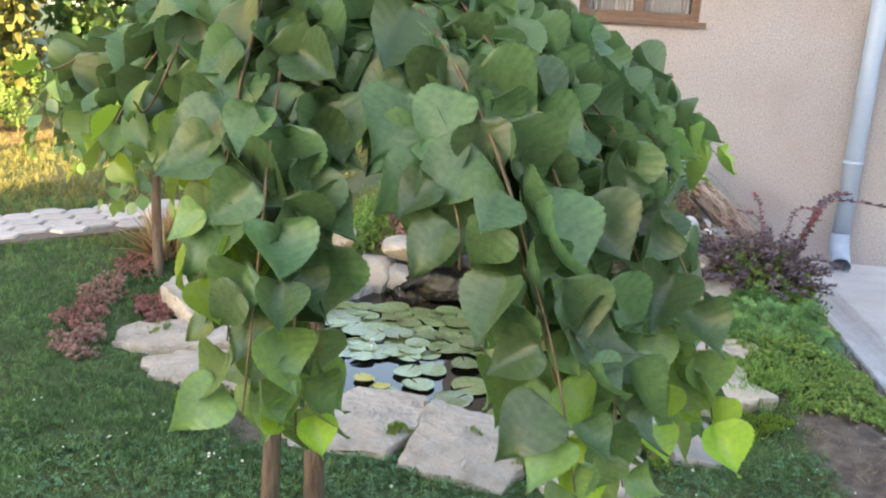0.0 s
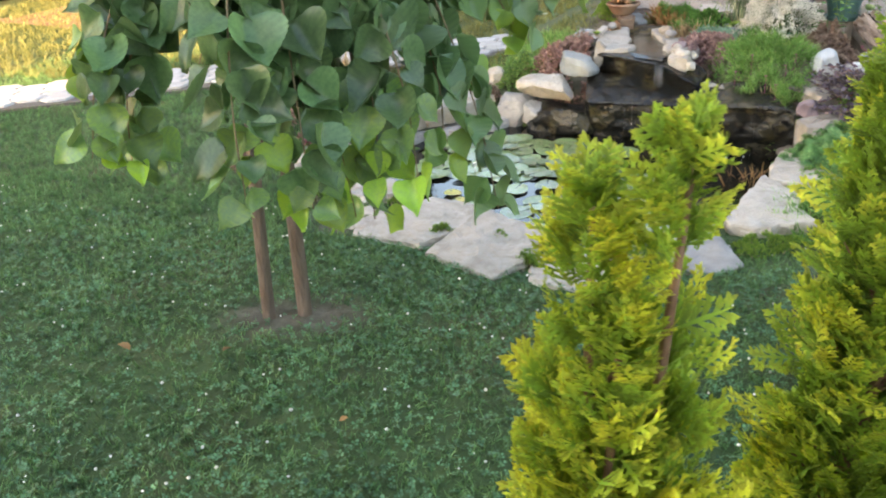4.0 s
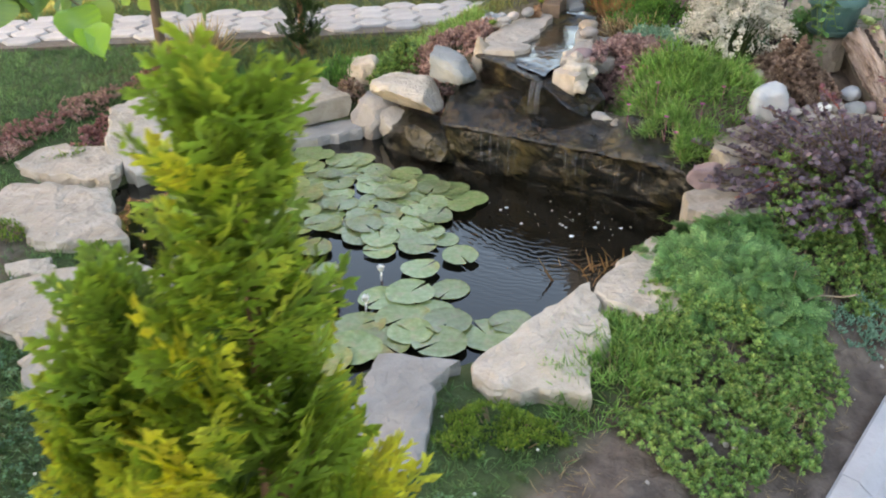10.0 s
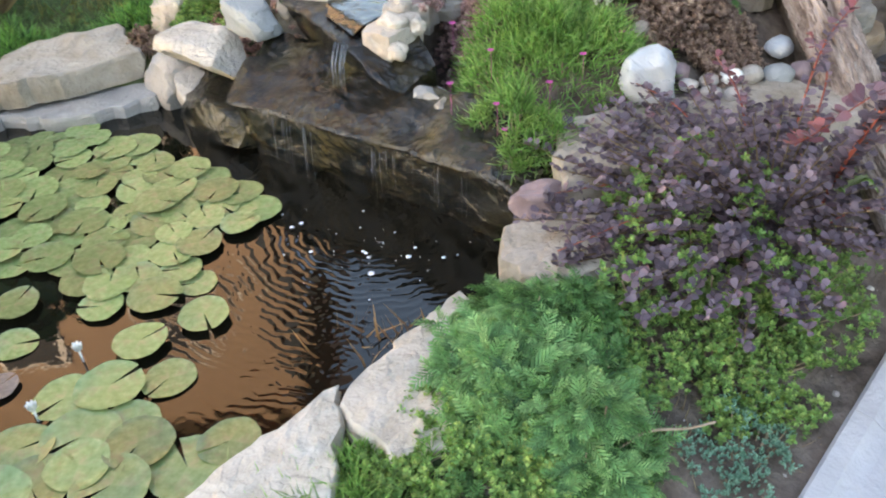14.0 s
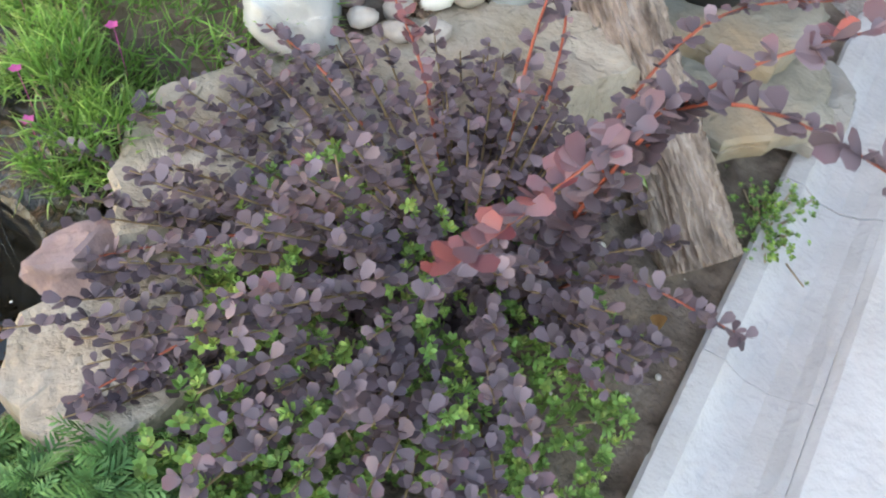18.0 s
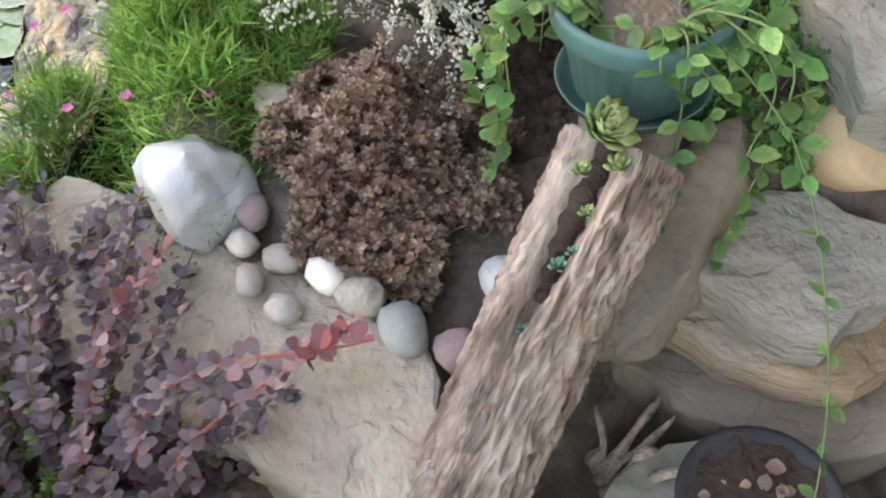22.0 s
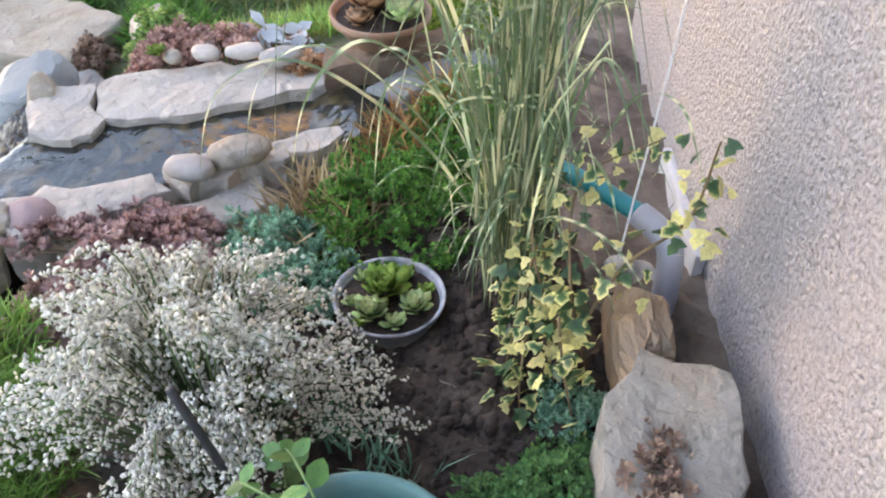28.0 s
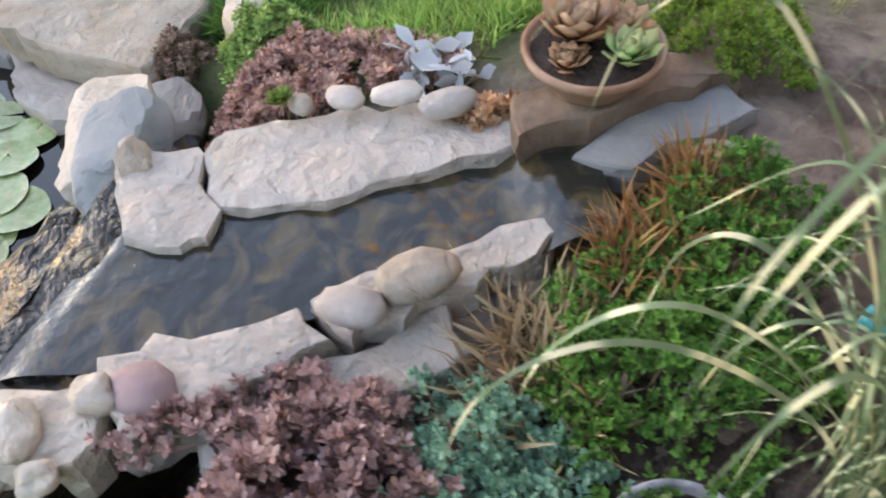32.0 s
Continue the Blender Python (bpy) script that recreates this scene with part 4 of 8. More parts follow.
def weeping_tree(at, top, boughs, seed, label, singles, leaf=0.10, stake=None, group="weeping trees", trunk_lean=(0, 0)):
    rs = np.random.default_rng(seed)
    tree = thing("weeping_tree", label, "tree", at, group)
    hx, hy = trunk_lean
    v, f, _ = tube(curve3((0, 0, -0.06), (hx * 0.4, hy * 0.4, top * 0.5), (hx, hy, top)), np.linspace(0.026, 0.020, 24), 10)
    part("trunk", mesh("trunk", v, f, M["bark"]), None, tree)
    if stake:
        v, f, _ = tube(curve3((stake[0], stake[1], -0.06), (stake[0] * 0.8, stake[1] * 0.8, top * 0.5), (stake[2], stake[3], top * 0.98)), np.linspace(0.022, 0.018, 24), 9)
        part("second_stem", mesh("second_stem", v, f, M["bark"]), None, tree)
    wood, A, Rr, S, Tn = [], [], [], [], []
    for az, reach, rise, drop in boughs:
        az = radians(az)
        c, s = math.cos(az), math.sin(az)
        pts = curve3((hx, hy, top - 0.02), (hx + 0.33 * reach * c, hy + 0.33 * reach * s, top + rise), (hx + 0.70 * reach * c, hy + 0.70 * reach * s, top + rise * 0.55 - 0.15 * drop),
                     (hx + 0.93 * reach * c, hy + 0.93 * reach * s, top - drop * 0.5), (hx + reach * c + rs.normal(0, 0.02), hy + reach * s, top - drop), n=14)
        wood.append(tube(pts, np.linspace(0.0046, 0.0013, len(pts)), 6))
        ln = np.concatenate([[0], np.cumsum(np.linalg.norm(np.diff(pts, axis=0), axis=1))])
        side, d, lime = 1, 0.10, rs.choice([0.2, 0.45, 0.65])
        while d < ln[-1]:
            p = np.array([np.interp(d, ln, pts[:, k]) for k in range(3)])
            tipness = d / ln[-1]
            side = -side
            yaw = az + math.pi / 2 + math.pi + side * rs.uniform(0.1, 1.3)
            A.append(p + rs.normal(0, 0.008, 3) + [0.02 * side * -s, 0.02 * side * c, 0])
            Rr.append((rs.uniform(0.35, 1.5) if tipness < 0.45 else rs.uniform(-0.15, 0.8), side * rs.uniform(-0.3, 0.9), yaw))
            S.append(leaf * rs.uniform(0.75, 1.2) * (1 - 0.35 * max(0, tipness - 0.75) / 0.25))
            Tn.append(0.08 * rs.random() + lime * max(0, tipness - 0.82) / 0.18)
            d += rs.uniform(0.020, 0.038)
    for v, f, _ in wood:
        part("branch", mesh("branch", v, f, M["stem"]), None, tree)
    ang = np.array(Rr)
    A, S, Tn = np.array(A), np.array(S), np.array(Tn)
    R = turn(ang[:, 0], ang[:, 1], ang[:, 2])
    order = np.argsort(A[:, 1] + 0.15 * rs.random(len(A)))
    near, rest = order[:singles], order[singles:]
    bank = {}
    for q, (tv, tf, tt) in enumerate(LEAVES):
        for lv in (0, 1, 2):
            bank[q, lv] = mesh("leaf", tv, tf, M["elm"], tint=np.clip(tt + 0.3 * lv, 0, 1))
    for i in near:
        ob = new("leaf", bank[int(i) % 4, 0 if Tn[i] < 0.18 else 1 if Tn[i] < 0.42 else 2])
        ob.parent = tree
        ob.matrix_basis = Matrix.LocRotScale(Vector(A[i]), Matrix(R[i].tolist()).to_quaternion(), (S[i],) * 3)
    if len(rest):
        sets = []
        for q, (tv, tf, tt) in enumerate(LEAVES if singles else [SIMPLE_LEAF] * 4):
            m = rest[rest % 4 == q]
            V, F, T = scatter(tv, tf, A[m], R[m], S[m], tt)
            sets.append((V, F, T + np.repeat(Tn[m], len(tv))))
        V, F, T = gather(sets)
        part("foliage", mesh("foliage", V, F, M["elm"], tint=T), None, tree, kind="stuff")
    return tree


rb = np.random.default_rng(3)
GRAFT = (-0.59, -1.56, 1.26)
TIPS = [(-0.56, -2.36, 0.86), (-0.61, -2.40, 0.90), (-0.68, -2.30, 1.05), (-0.66, -2.25, 0.95), (-0.75, -2.10, 1.15),
        (-0.21, -2.50, 0.86), (-0.22, -2.40, 0.92), (-0.33, -2.36, 1.10), (-0.37, -2.25, 1.14), (-0.10, -2.25, 0.74), (-0.06, -2.16, 0.70), (-0.13, -2.33, 0.78), (0.08, -2.25, 0.84), (-0.60, -2.25, 0.84), (-0.11, -2.40, 0.81), (0.00, -2.25, 0.85), (0.16, -1.95, 0.66), (0.10, -2.05, 0.80),
        (0.07, -1.85, 0.92), (0.23, -1.48, 1.12), (0.13, -1.60, 1.05), (-0.21, -2.30, 0.95), (-0.10, -2.10, 0.95), (0.00, -1.90, 1.05), (-0.20, -2.00, 1.10), (0.05, -1.70, 1.15), (-0.32, -2.10, 1.12), (-0.15, -1.75, 1.22),
        (-1.10, -1.75, 1.25), (-1.02, -1.80, 1.10), (-0.95, -1.90, 1.06), (-0.90, -1.65, 1.06), (-1.10, -1.55, 1.20), (-0.85, -2.00, 1.18),
        (-0.50, -1.00, 1.05), (-0.30, -1.05, 1.10), (-0.10, -1.15, 1.10), (0.10, -1.25, 1.10), (0.45, -1.17, 1.10), (0.38, -1.25, 1.15), (0.30, -1.40, 1.12), (0.20, -1.55, 1.02), (0.15, -1.50, 0.95), (-0.75, -1.10, 1.05), (-0.95, -1.30, 1.10)]
BOUGHS = []
for x, y, z in TIPS:
    dx, dy = x - GRAFT[0], y - GRAFT[1]
    BOUGHS.append((math.degrees(math.atan2(dy, dx)), math.hypot(dx, dy), rb.uniform(0.18, 0.30), GRAFT[2] - z - (0.10 if x < -0.8 else 0.02)))
weeping_tree((-0.57, -1.61, 0.10), 1.16, BOUGHS, 21, "grafted weeping tree with large toothed green leaves and two stems", 300, leaf=0.108, stake=(-0.11, -0.05, -0.05, 0.0), trunk_lean=(-0.02, 0.05))
BOUGHS2 = [(az + rb.uniform(-9, 9), rb.uniform(0.30, 0.6), rb.uniform(0.05, 0.2), rb.uniform(0.3, 0.65)) for az in range(0, 360, 14)]
weeping_tree((-1.55, 0.95, 0.11), 1.05, BOUGHS2, 22, "grafted weeping tree with dark green leaves on the lawn", 0, leaf=0.10)


# ---- stream ----
M["terracotta"] = material("terracotta", [(0.3, (0.2, 0.1, 0.06)), (0.55, (0.3, 0.17, 0.11)), (0.75, (0.4, 0.27, 0.2))], 0.85, 8, 8, 0.3, 40, mottle=((0.4, 0.36, 0.3), 6, 0.4))
M["green_pot"] = material("green_plastic", [(0.3, (0.05, 0.14, 0.135)), (0.7, (0.075, 0.19, 0.18))], 0.5, 5, 8, 0.1, 60, mottle=((0.13, 0.2, 0.19), 9, 0.4))
M["black_pot"] = material("black_plastic", [(0.3, (0.018, 0.02, 0.024)), (0.7, (0.04, 0.043, 0.05))], 0.5, 8, 6, 0.1, 50)
M["worn_pot"] = material("worn_grey_plastic", [(0.35, (0.10, 0.11, 0.13)), (0.5, (0.28, 0.29, 0.32)), (0.65, (0.5, 0.5, 0.53))], 0.6, 18, 8, 0.2, 60)
M["hose"] = material("teal_hose", [(0.3, (0.0, 0.16, 0.19)), (0.7, (0.0, 0.24, 0.28))], 0.4, 8, 4, 0.05)
M["grey_pipe"] = material("grey_plastic_pipe", [(0.3, (0.3, 0.31, 0.35)), (0.7, (0.42, 0.43, 0.47))], 0.5, 6, 6, 0.1)
M["log"] = material("weathered_bark", [(0.34, (0.145, 0.10, 0.078)), (0.46, (0.28, 0.21, 0.17)), (0.58, (0.41, 0.325, 0.275)), (0.76, (0.55, 0.465, 0.41))], 0.9, 30, 12, 0.7, 75, stretch=(1, 1, 0.3))
M["cut_wood"] = material("cut_wood", [(0.3, (0.42, 0.28, 0.16)), (0.7, (0.58, 0.42, 0.27))], 0.8, 10, 6, 0.2, 40)
M["brown_edge"] = material("brown_stone", [(0.3, (0.10, 0.07, 0.05)), (0.55, (0.18, 0.125, 0.09)), (0.75, (0.27, 0.21, 0.16))], 0.85, 9, 10, 0.5, 30, mottle=((0.3, 0.26, 0.22), 7, 0.4))
M["foam"] = material("foam", [(0.3, (0.75, 0.76, 0.78)), (0.7, (0.85, 0.85, 0.86))], 0.4, 30, 2, 0)
M["stream"] = water_material("stream_water", (0.05, 0.036, 0.018), 0.03, 0.9, 34, 0.0)
stream_nodes = M["stream"].node_tree
bed_noise, bed_ramp, bed_at = stream_nodes.nodes.new("ShaderNodeTexNoise"), stream_nodes.nodes.new("ShaderNodeValToRGB"), stream_nodes.nodes.new("ShaderNodeTexCoord")
bed_noise.inputs["Scale"].default_value, bed_noise.inputs["Detail"].default_value, bed_noise.inputs["Distortion"].default_value = 13, 9, 1.4
for e_, (p_, c_) in zip(bed_ramp.color_ramp.elements, ((0.46, (0.020, 0.021, 0.018, 1)), (0.74, (0.105, 0.076, 0.034, 1)))):
    e_.position, e_.color = p_, c_
stream_nodes.links.new(bed_at.outputs["Object"], bed_noise.inputs["Vector"])
stream_nodes.links.new(bed_noise.outputs[0], bed_ramp.inputs[0])
stream_nodes.links.new(bed_ramp.outputs[0], stream_nodes.nodes["Principled BSDF"].inputs["Base Color"])
M["barberry"] = leafy("barberry_leaf", (0.06, 0.046, 0.058), (0.19, 0.14, 0.165), (0.26, 0.065, 0.07), 0.5, 0.35, 0.2)
M["red_stem"] = material("red_stem", [(0.3, (0.25, 0.05, 0.03)), (0.7, (0.4, 0.1, 0.06))], 0.6, 20, 3, 0)
M["juniper"] = leafy("juniper", (0.035, 0.10, 0.04), (0.11, 0.27, 0.088), (0.27, 0.47, 0.17), 0.6, 0.3, 0.25)
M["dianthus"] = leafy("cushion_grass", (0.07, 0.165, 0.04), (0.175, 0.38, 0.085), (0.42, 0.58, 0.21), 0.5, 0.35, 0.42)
M["cover"] = leafy("ground_cover", (0.06, 0.125, 0.04), (0.18, 0.34, 0.095), (0.36, 0.46, 0.13), 0.55, 0.4, 0.25)
M["moss"] = leafy("bright_moss", (0.039, 0.091, 0.013), (0.156, 0.286, 0.039), (0.312, 0.429, 0.078), 0.6, 0.3, 0.25)
M["red_sedum"] = leafy("red_sedum", (0.108, 0.042, 0.038), (0.324, 0.144, 0.132), (0.504, 0.264, 0.24), 0.55, 0.35, 0.15)
M["far_sedum"] = leafy("rusty_sedum", (0.15, 0.078, 0.062), (0.38, 0.215, 0.185), (0.50, 0.35, 0.30), 0.55, 0.45, 0.15)
M["brown_sedum"] = leafy("brown_sedum", (0.085, 0.055, 0.042), (0.26, 0.17, 0.13), (0.39, 0.28, 0.205), 0.6, 0.35, 0.15)
M["purple_sedum"] = leafy("purple_sedum", (0.12, 0.065, 0.06), (0.33, 0.20, 0.19), (0.48, 0.33, 0.30), 0.55, 0.35, 0.15)
M["blue_sedum"] = leafy("blue_sedum", (0.05, 0.14, 0.10), (0.18, 0.40, 0.28), (0.35, 0.57, 0.43), 0.55, 0.3, 0.2)
M["green_sedum"] = leafy("green_sedum", (0.033, 0.091, 0.039), (0.098, 0.26, 0.091), (0.221, 0.429, 0.156), 0.5, 0.3, 0.2)
M["fine_green"] = leafy("feathery_green", (0.022, 0.075, 0.018), (0.075, 0.24, 0.045), (0.18, 0.405, 0.075), 0.55, 0.35, 0.25)
M["dry"] = leafy("dry_grass", (0.2, 0.13, 0.07), (0.38, 0.27, 0.15), (0.52, 0.42, 0.27), 0.7, 0.3, 0.2)
M["rust"] = leafy("rusty_stems", (0.15, 0.07, 0.03), (0.3, 0.15, 0.06), (0.42, 0.25, 0.1), 0.7, 0.3, 0.2)
M["white_flower"] = material("tiny_white_flower", [(0.3, (0.69, 0.66, 0.56)), (0.7, (0.86, 0.84, 0.77))], 0.7, 60, 2, 0, random=0.15, translucent=0.2)
M["flower_stem"] = leafy("flower_stem", (0.06, 0.11, 0.04), (0.15, 0.24, 0.09), (0.30, 0.36, 0.19), 0.6, 0.3, 0.2)
M["vinca"] = leafy("trailing_leaf", (0.036, 0.108, 0.042), (0.12, 0.288, 0.084), (0.48, 0.552, 0.192), 0.45, 0.3, 0.3)
M["rosette"] = leafy("houseleek", (0.16, 0.28, 0.09), (0.36, 0.50, 0.2), (0.62, 0.58, 0.27), 0.5, 0.25, 0.15)
M["rosette_brown"] = leafy("brown_houseleek", (0.24, 0.10, 0.05), (0.5, 0.29, 0.16), (0.6, 0.42, 0.27), 0.5, 0.2, 0.15)
M["pale_stem"] = material("pale_stem", [(0.3, (0.22, 0.15, 0.09)), (0.7, (0.42, 0.33, 0.24))], 0.8, 20, 4, 0.1, 60)
M["silver"] = leafy("silver_leaf", (0.3, 0.34, 0.36), (0.55, 0.6, 0.62), (0.72, 0.74, 0.74), 0.8, 0.2, 0.1)
M["reed"] = leafy("striped_reed", (0.085, 0.14, 0.07), (0.25, 0.34, 0.20), (0.76, 0.72, 0.46), 0.5, 0.35, 0.3)
M["ivy"] = leafy("ivy_green", (0.02, 0.06, 0.025), (0.06, 0.14, 0.05), (0.72, 0.66, 0.28), 0.45, 0.2, 0.2)
M["hosta"] = leafy("hosta", (0.06, 0.16, 0.03), (0.18, 0.36, 0.06), (0.5, 0.55, 0.3), 0.45, 0.2, 0.3)

M["magenta"] = material("magenta_petal", [(0.3, (0.4, 0.05, 0.2)), (0.7, (0.5, 0.09, 0.28))], 0.6, 20, 2, 0)
BANK = "stones along the stream"
flat_stone("stone_slab", [(0.455, 0.97), (0.455, 1.06), (0.46, 1.135), (0.55, 1.14), (0.575, 1.06), (0.55, 0.96)], 0.428, 0.10, M["slab"], "pale slab at the mouth of the stream", 60, (0, 0), "stone slab", BANK)
flat_stone("stone_slab", [(0.035, 1.14), (0.045, 1.262), (0.15, 1.272), (0.25, 1.275), (0.258, 1.235), (0.22, 1.15), (0.12, 1.13)], 0.437, 0.08, M["stream_stone"], "cream slab on the far bank of the stream", 61, (0.0, 0.0), "stone slab", BANK)
flat_stone("stone_slab", [(0.03, 1.275), (0.01, 1.46), (0.02, 1.64), (0.10, 1.80), (0.165, 1.785), (0.187, 1.56), (0.203, 1.375), (0.19, 1.285)], 0.440, 0.09, M["stream_stone"], "long pale slab on the far bank of the stream", 62, (0.0, 0.02), "stone slab", BANK)
flat_stone("stone_slab", [(0.43, 1.13), (0.40, 1.40), (0.46, 1.44), (0.52, 1.30), (0.57, 1.16)], 0.44, 0.09, M["stream_stone"], "pale slab on the near bank of the stream", 63, (0, 0), "stone slab", BANK)
flat_stone("stone_slab", [(0.395, 1.41), (0.33, 1.66), (0.31, 1.78), (0.38, 1.74), (0.46, 1.46)], 0.44, 0.09, M["stream_stone"], "narrow pale slab on the near bank of the stream", 64, (0, 0), "stone slab", BANK)
flat_stone("stone_slab", [(0.52, 1.25), (0.47, 1.46), (0.42, 1.60), (0.50, 1.62), (0.57, 1.44), (0.60, 1.26)], 0.415, 0.06, M["stream_stone"], "flat grey stone beside the stream", 65, (0, 0), "stone slab", BANK)
flat_stone("stone_slab", [(0.22, 1.82), (0.27, 1.90), (0.20, 2.12), (0.12, 2.10), (0.13, 1.95)], 0.47, 0.06, M["blue_stone"], "blue-grey slab at the head of the stream", 66, (0, 0.05), "stone slab", BANK)
flat_stone("stone_slab", [(0.20, 1.74), (0.17, 1.92), (0.13, 2.12), (0.06, 2.10), (0.09, 1.90), (0.11, 1.75)], 0.50, 0.08, M["brown_edge"], "brown edging stone at the head of the stream", 67, (0, 0), "stone slab", BANK)
for i, (x, y, z, sx, sy, mat, w) in enumerate([(0.435, 1.47, 0.465, 0.05, 0.032, "pebble", 70), (0.405, 1.56, 0.468, 0.062, 0.04, "sandstone", 100), (0.02, 1.50, 0.47, 0.035, 0.025, "pebble", 60), (0.03, 1.585, 0.47, 0.045, 0.025, "pebble", 95),
                                               (0.075, 1.66, 0.475, 0.05, 0.03, "grey_slab", 100), (0.50, 1.20, 0.445, 0.05, 0.04, "purple", 30), (0.30, 2.02, 0.47, 0.05, 0.06, "grey_slab", 10), (0.015, 1.43, 0.465, 0.025, 0.02, "sandstone", 30)]):
    boulder("pebble", (x, y, z), (sx, sy, min(sx, sy) * 0.7), M[mat] if mat != "purple" else M["purple_stone"], "smooth rounded pebble on the stream bank", 70 + i, w, boxy=0.1, rough=0.2, n=2, group="pebbles on the stream bank", category="pebble")
sv, sf = [], []
for i, u in enumerate(np.linspace(0, 1, 60)):
    for k, s in enumerate(np.linspace(-0.14, 0.14, 15)):
        lip = 1.045 - 0.50 * s
        y = lip + (1.86 - lip) * u
        xc = 0.315 - 0.11 * (y - 1.0)
        z = 0.4185 + 0.035 * smooth(y, 1.7, 1.8) - 0.010 * (1 - smooth(u, 0.0, 0.07))
        z += 0.0022 * noise.noise(Vector((s * 30, y * 9, 3))) + 0.0012 * noise.noise(Vector((s * 60, y * 22, 8)))
        sv.append((xc + s * (0.75 + 0.25 * smooth(u, 0.0, 0.2)), y, z))
        if i and k:
            a = i * 15 + k
            sf.append([a - 16, a - 15, a, a - 1])
thing("stream_water", "shallow clear stream over brown gravel", "water", kind="structure", data=mesh("stream_water", sv, sf, M["stream"]))
clear = bpy.data.materials.new("falling_water")
clear.use_nodes = True
cb = clear.node_tree.nodes["Principled BSDF"]
cb.inputs["Base Color"].default_value, cb.inputs["Roughness"].default_value = (0.75, 0.8, 0.85, 1), 0.08
cb.inputs["Transmission Weight"].default_value, cb.inputs["IOR"].default_value = 0.93, 1.33
fall = thing("waterfall", "thin strands of falling water", "water", kind="structure")
rf = np.random.default_rng(9)
strands = []
for i in range(26):
    x = rf.choice([0.30, 0.36, 0.66, 0.84]) + rf.normal(0, 0.05)
    y = 0.752 - 0.11 * (x - 0.42) + rf.normal(0, 0.008)
    z1 = 0.215
    z0 = z1 - rf.uniform(0.05, 0.2)
    strands.append(tube([(x, y, z1), (x + 0.002, y - 0.012, (z0 + z1) / 2), (x + 0.003, y - 0.016, max(z0, 0))], (0.0009, 0.0007, 0.0004), 5))
for i in range(10):
    x = 0.40 + rf.normal(0, 0.012)
    strands.append(tube([(x, 0.935, 0.40), (x, 0.905, 0.35), (x, 0.898, 0.28)], (0.003, 0.0022, 0.0012), 5))
v, f, _ = gather(strands)
part("strand", mesh("strand", v, f, clear), None, fall, kind="stuff")
disc = [(math.cos(a), math.sin(a), 0) for a in np.linspace(0, 2 * math.pi, 9)[:-1]] + [(0, 0, 0.5)]
fa = np.stack([rf.normal(0.66, 0.13, 44), rf.normal(0.58, 0.07, 44), np.full(44, 0.003)], -1)
fa = fa[shore_distance(fa[:, 0], fa[:, 1]) < -0.02]
v, f, _ = scatter(disc, [[i, (i + 1) % 8, 8] for i in range(8)], fa, turn(0 * fa[:, 0], 0 * fa[:, 0], rf.uniform(0, 6, len(fa))), np.clip(rf.exponential(0.0032, len(fa)), 0.0015, 0.009))
thing("foam_bubbles", "white foam bubbles floating on dark water", "foam", kind="stuff", data=mesh("foam_bubbles", v, f, M["foam"]))

# ---- lily pads ----
PADS = [(0.15, -0.36), (0.06, -0.47), (0.02, -0.60), (0.25, -0.59), (0.36, -0.54), (0.29, -0.42), (0.35, -0.33), (0.33, -0.18), (0.40, -0.11), (0.36, 0.03), (0.50, -0.03), (0.52, -0.18), (0.45, -0.25), (0.58, -0.21),
        (0.61, -0.32), (0.71, -0.21), (0.75, -0.12), (0.46, -0.39), (0.40, -0.45), (0.51, -0.31), (-0.12, -0.33), (-0.39, -0.28), (-0.25, -0.21), (-0.29, -0.09), (-0.04, -0.00), (0.07, -0.10), (-0.03, -0.21), (0.17, 0.09),
        (0.27, 0.18), (0.44, 0.17), (0.33, 0.27), (0.09, 0.28), (-0.04, 0.19), (-0.28, 0.07), (-0.48, 0.06), (-0.76, 0.07), (-0.67, 0.20), (-0.19, -0.06), (0.19, 0.34), (0.17, 0.50), (-0.07, 0.45), (-0.28, 0.59), (-0.16, 0.35), (-0.06, 0.70)]


def pad_mesh(seed):
    rs = np.random.default_rng(seed)
    n, V, F = 30, [(0, 0, 0.0)], []
    notch = rs.uniform(0.05, 0.12)
    ph = rs.uniform(0, 6)
    for r in (0.35, 0.7, 0.93, 1.0):
        for k in range(n):
            a = notch + (2 * math.pi - 2 * notch) * k / (n - 1)
            w = r * (1 + 0.03 * math.sin(3 * a + ph) + 0.015 * math.sin(7 * a))
            z = 0.025 * math.sin(2 * a + ph) * r + 0.05 * max(0, math.sin(a + ph)) ** 6 * r ** 3 + (0.012 if r == 1.0 else 0) + 0.008 * math.cos(a * 11) * r
            V.append((w * math.cos(a), w * math.sin(a) * 0.97, z))
    for k in range(n - 1):
        F.append([0, 1 + k, 2 + k])
        for q in range(3):
            a = 1 + q * n + k
            F.append([a, a + n, a + n + 1, a + 1])
    return mesh("lily_pad", V, F, M["pad"])


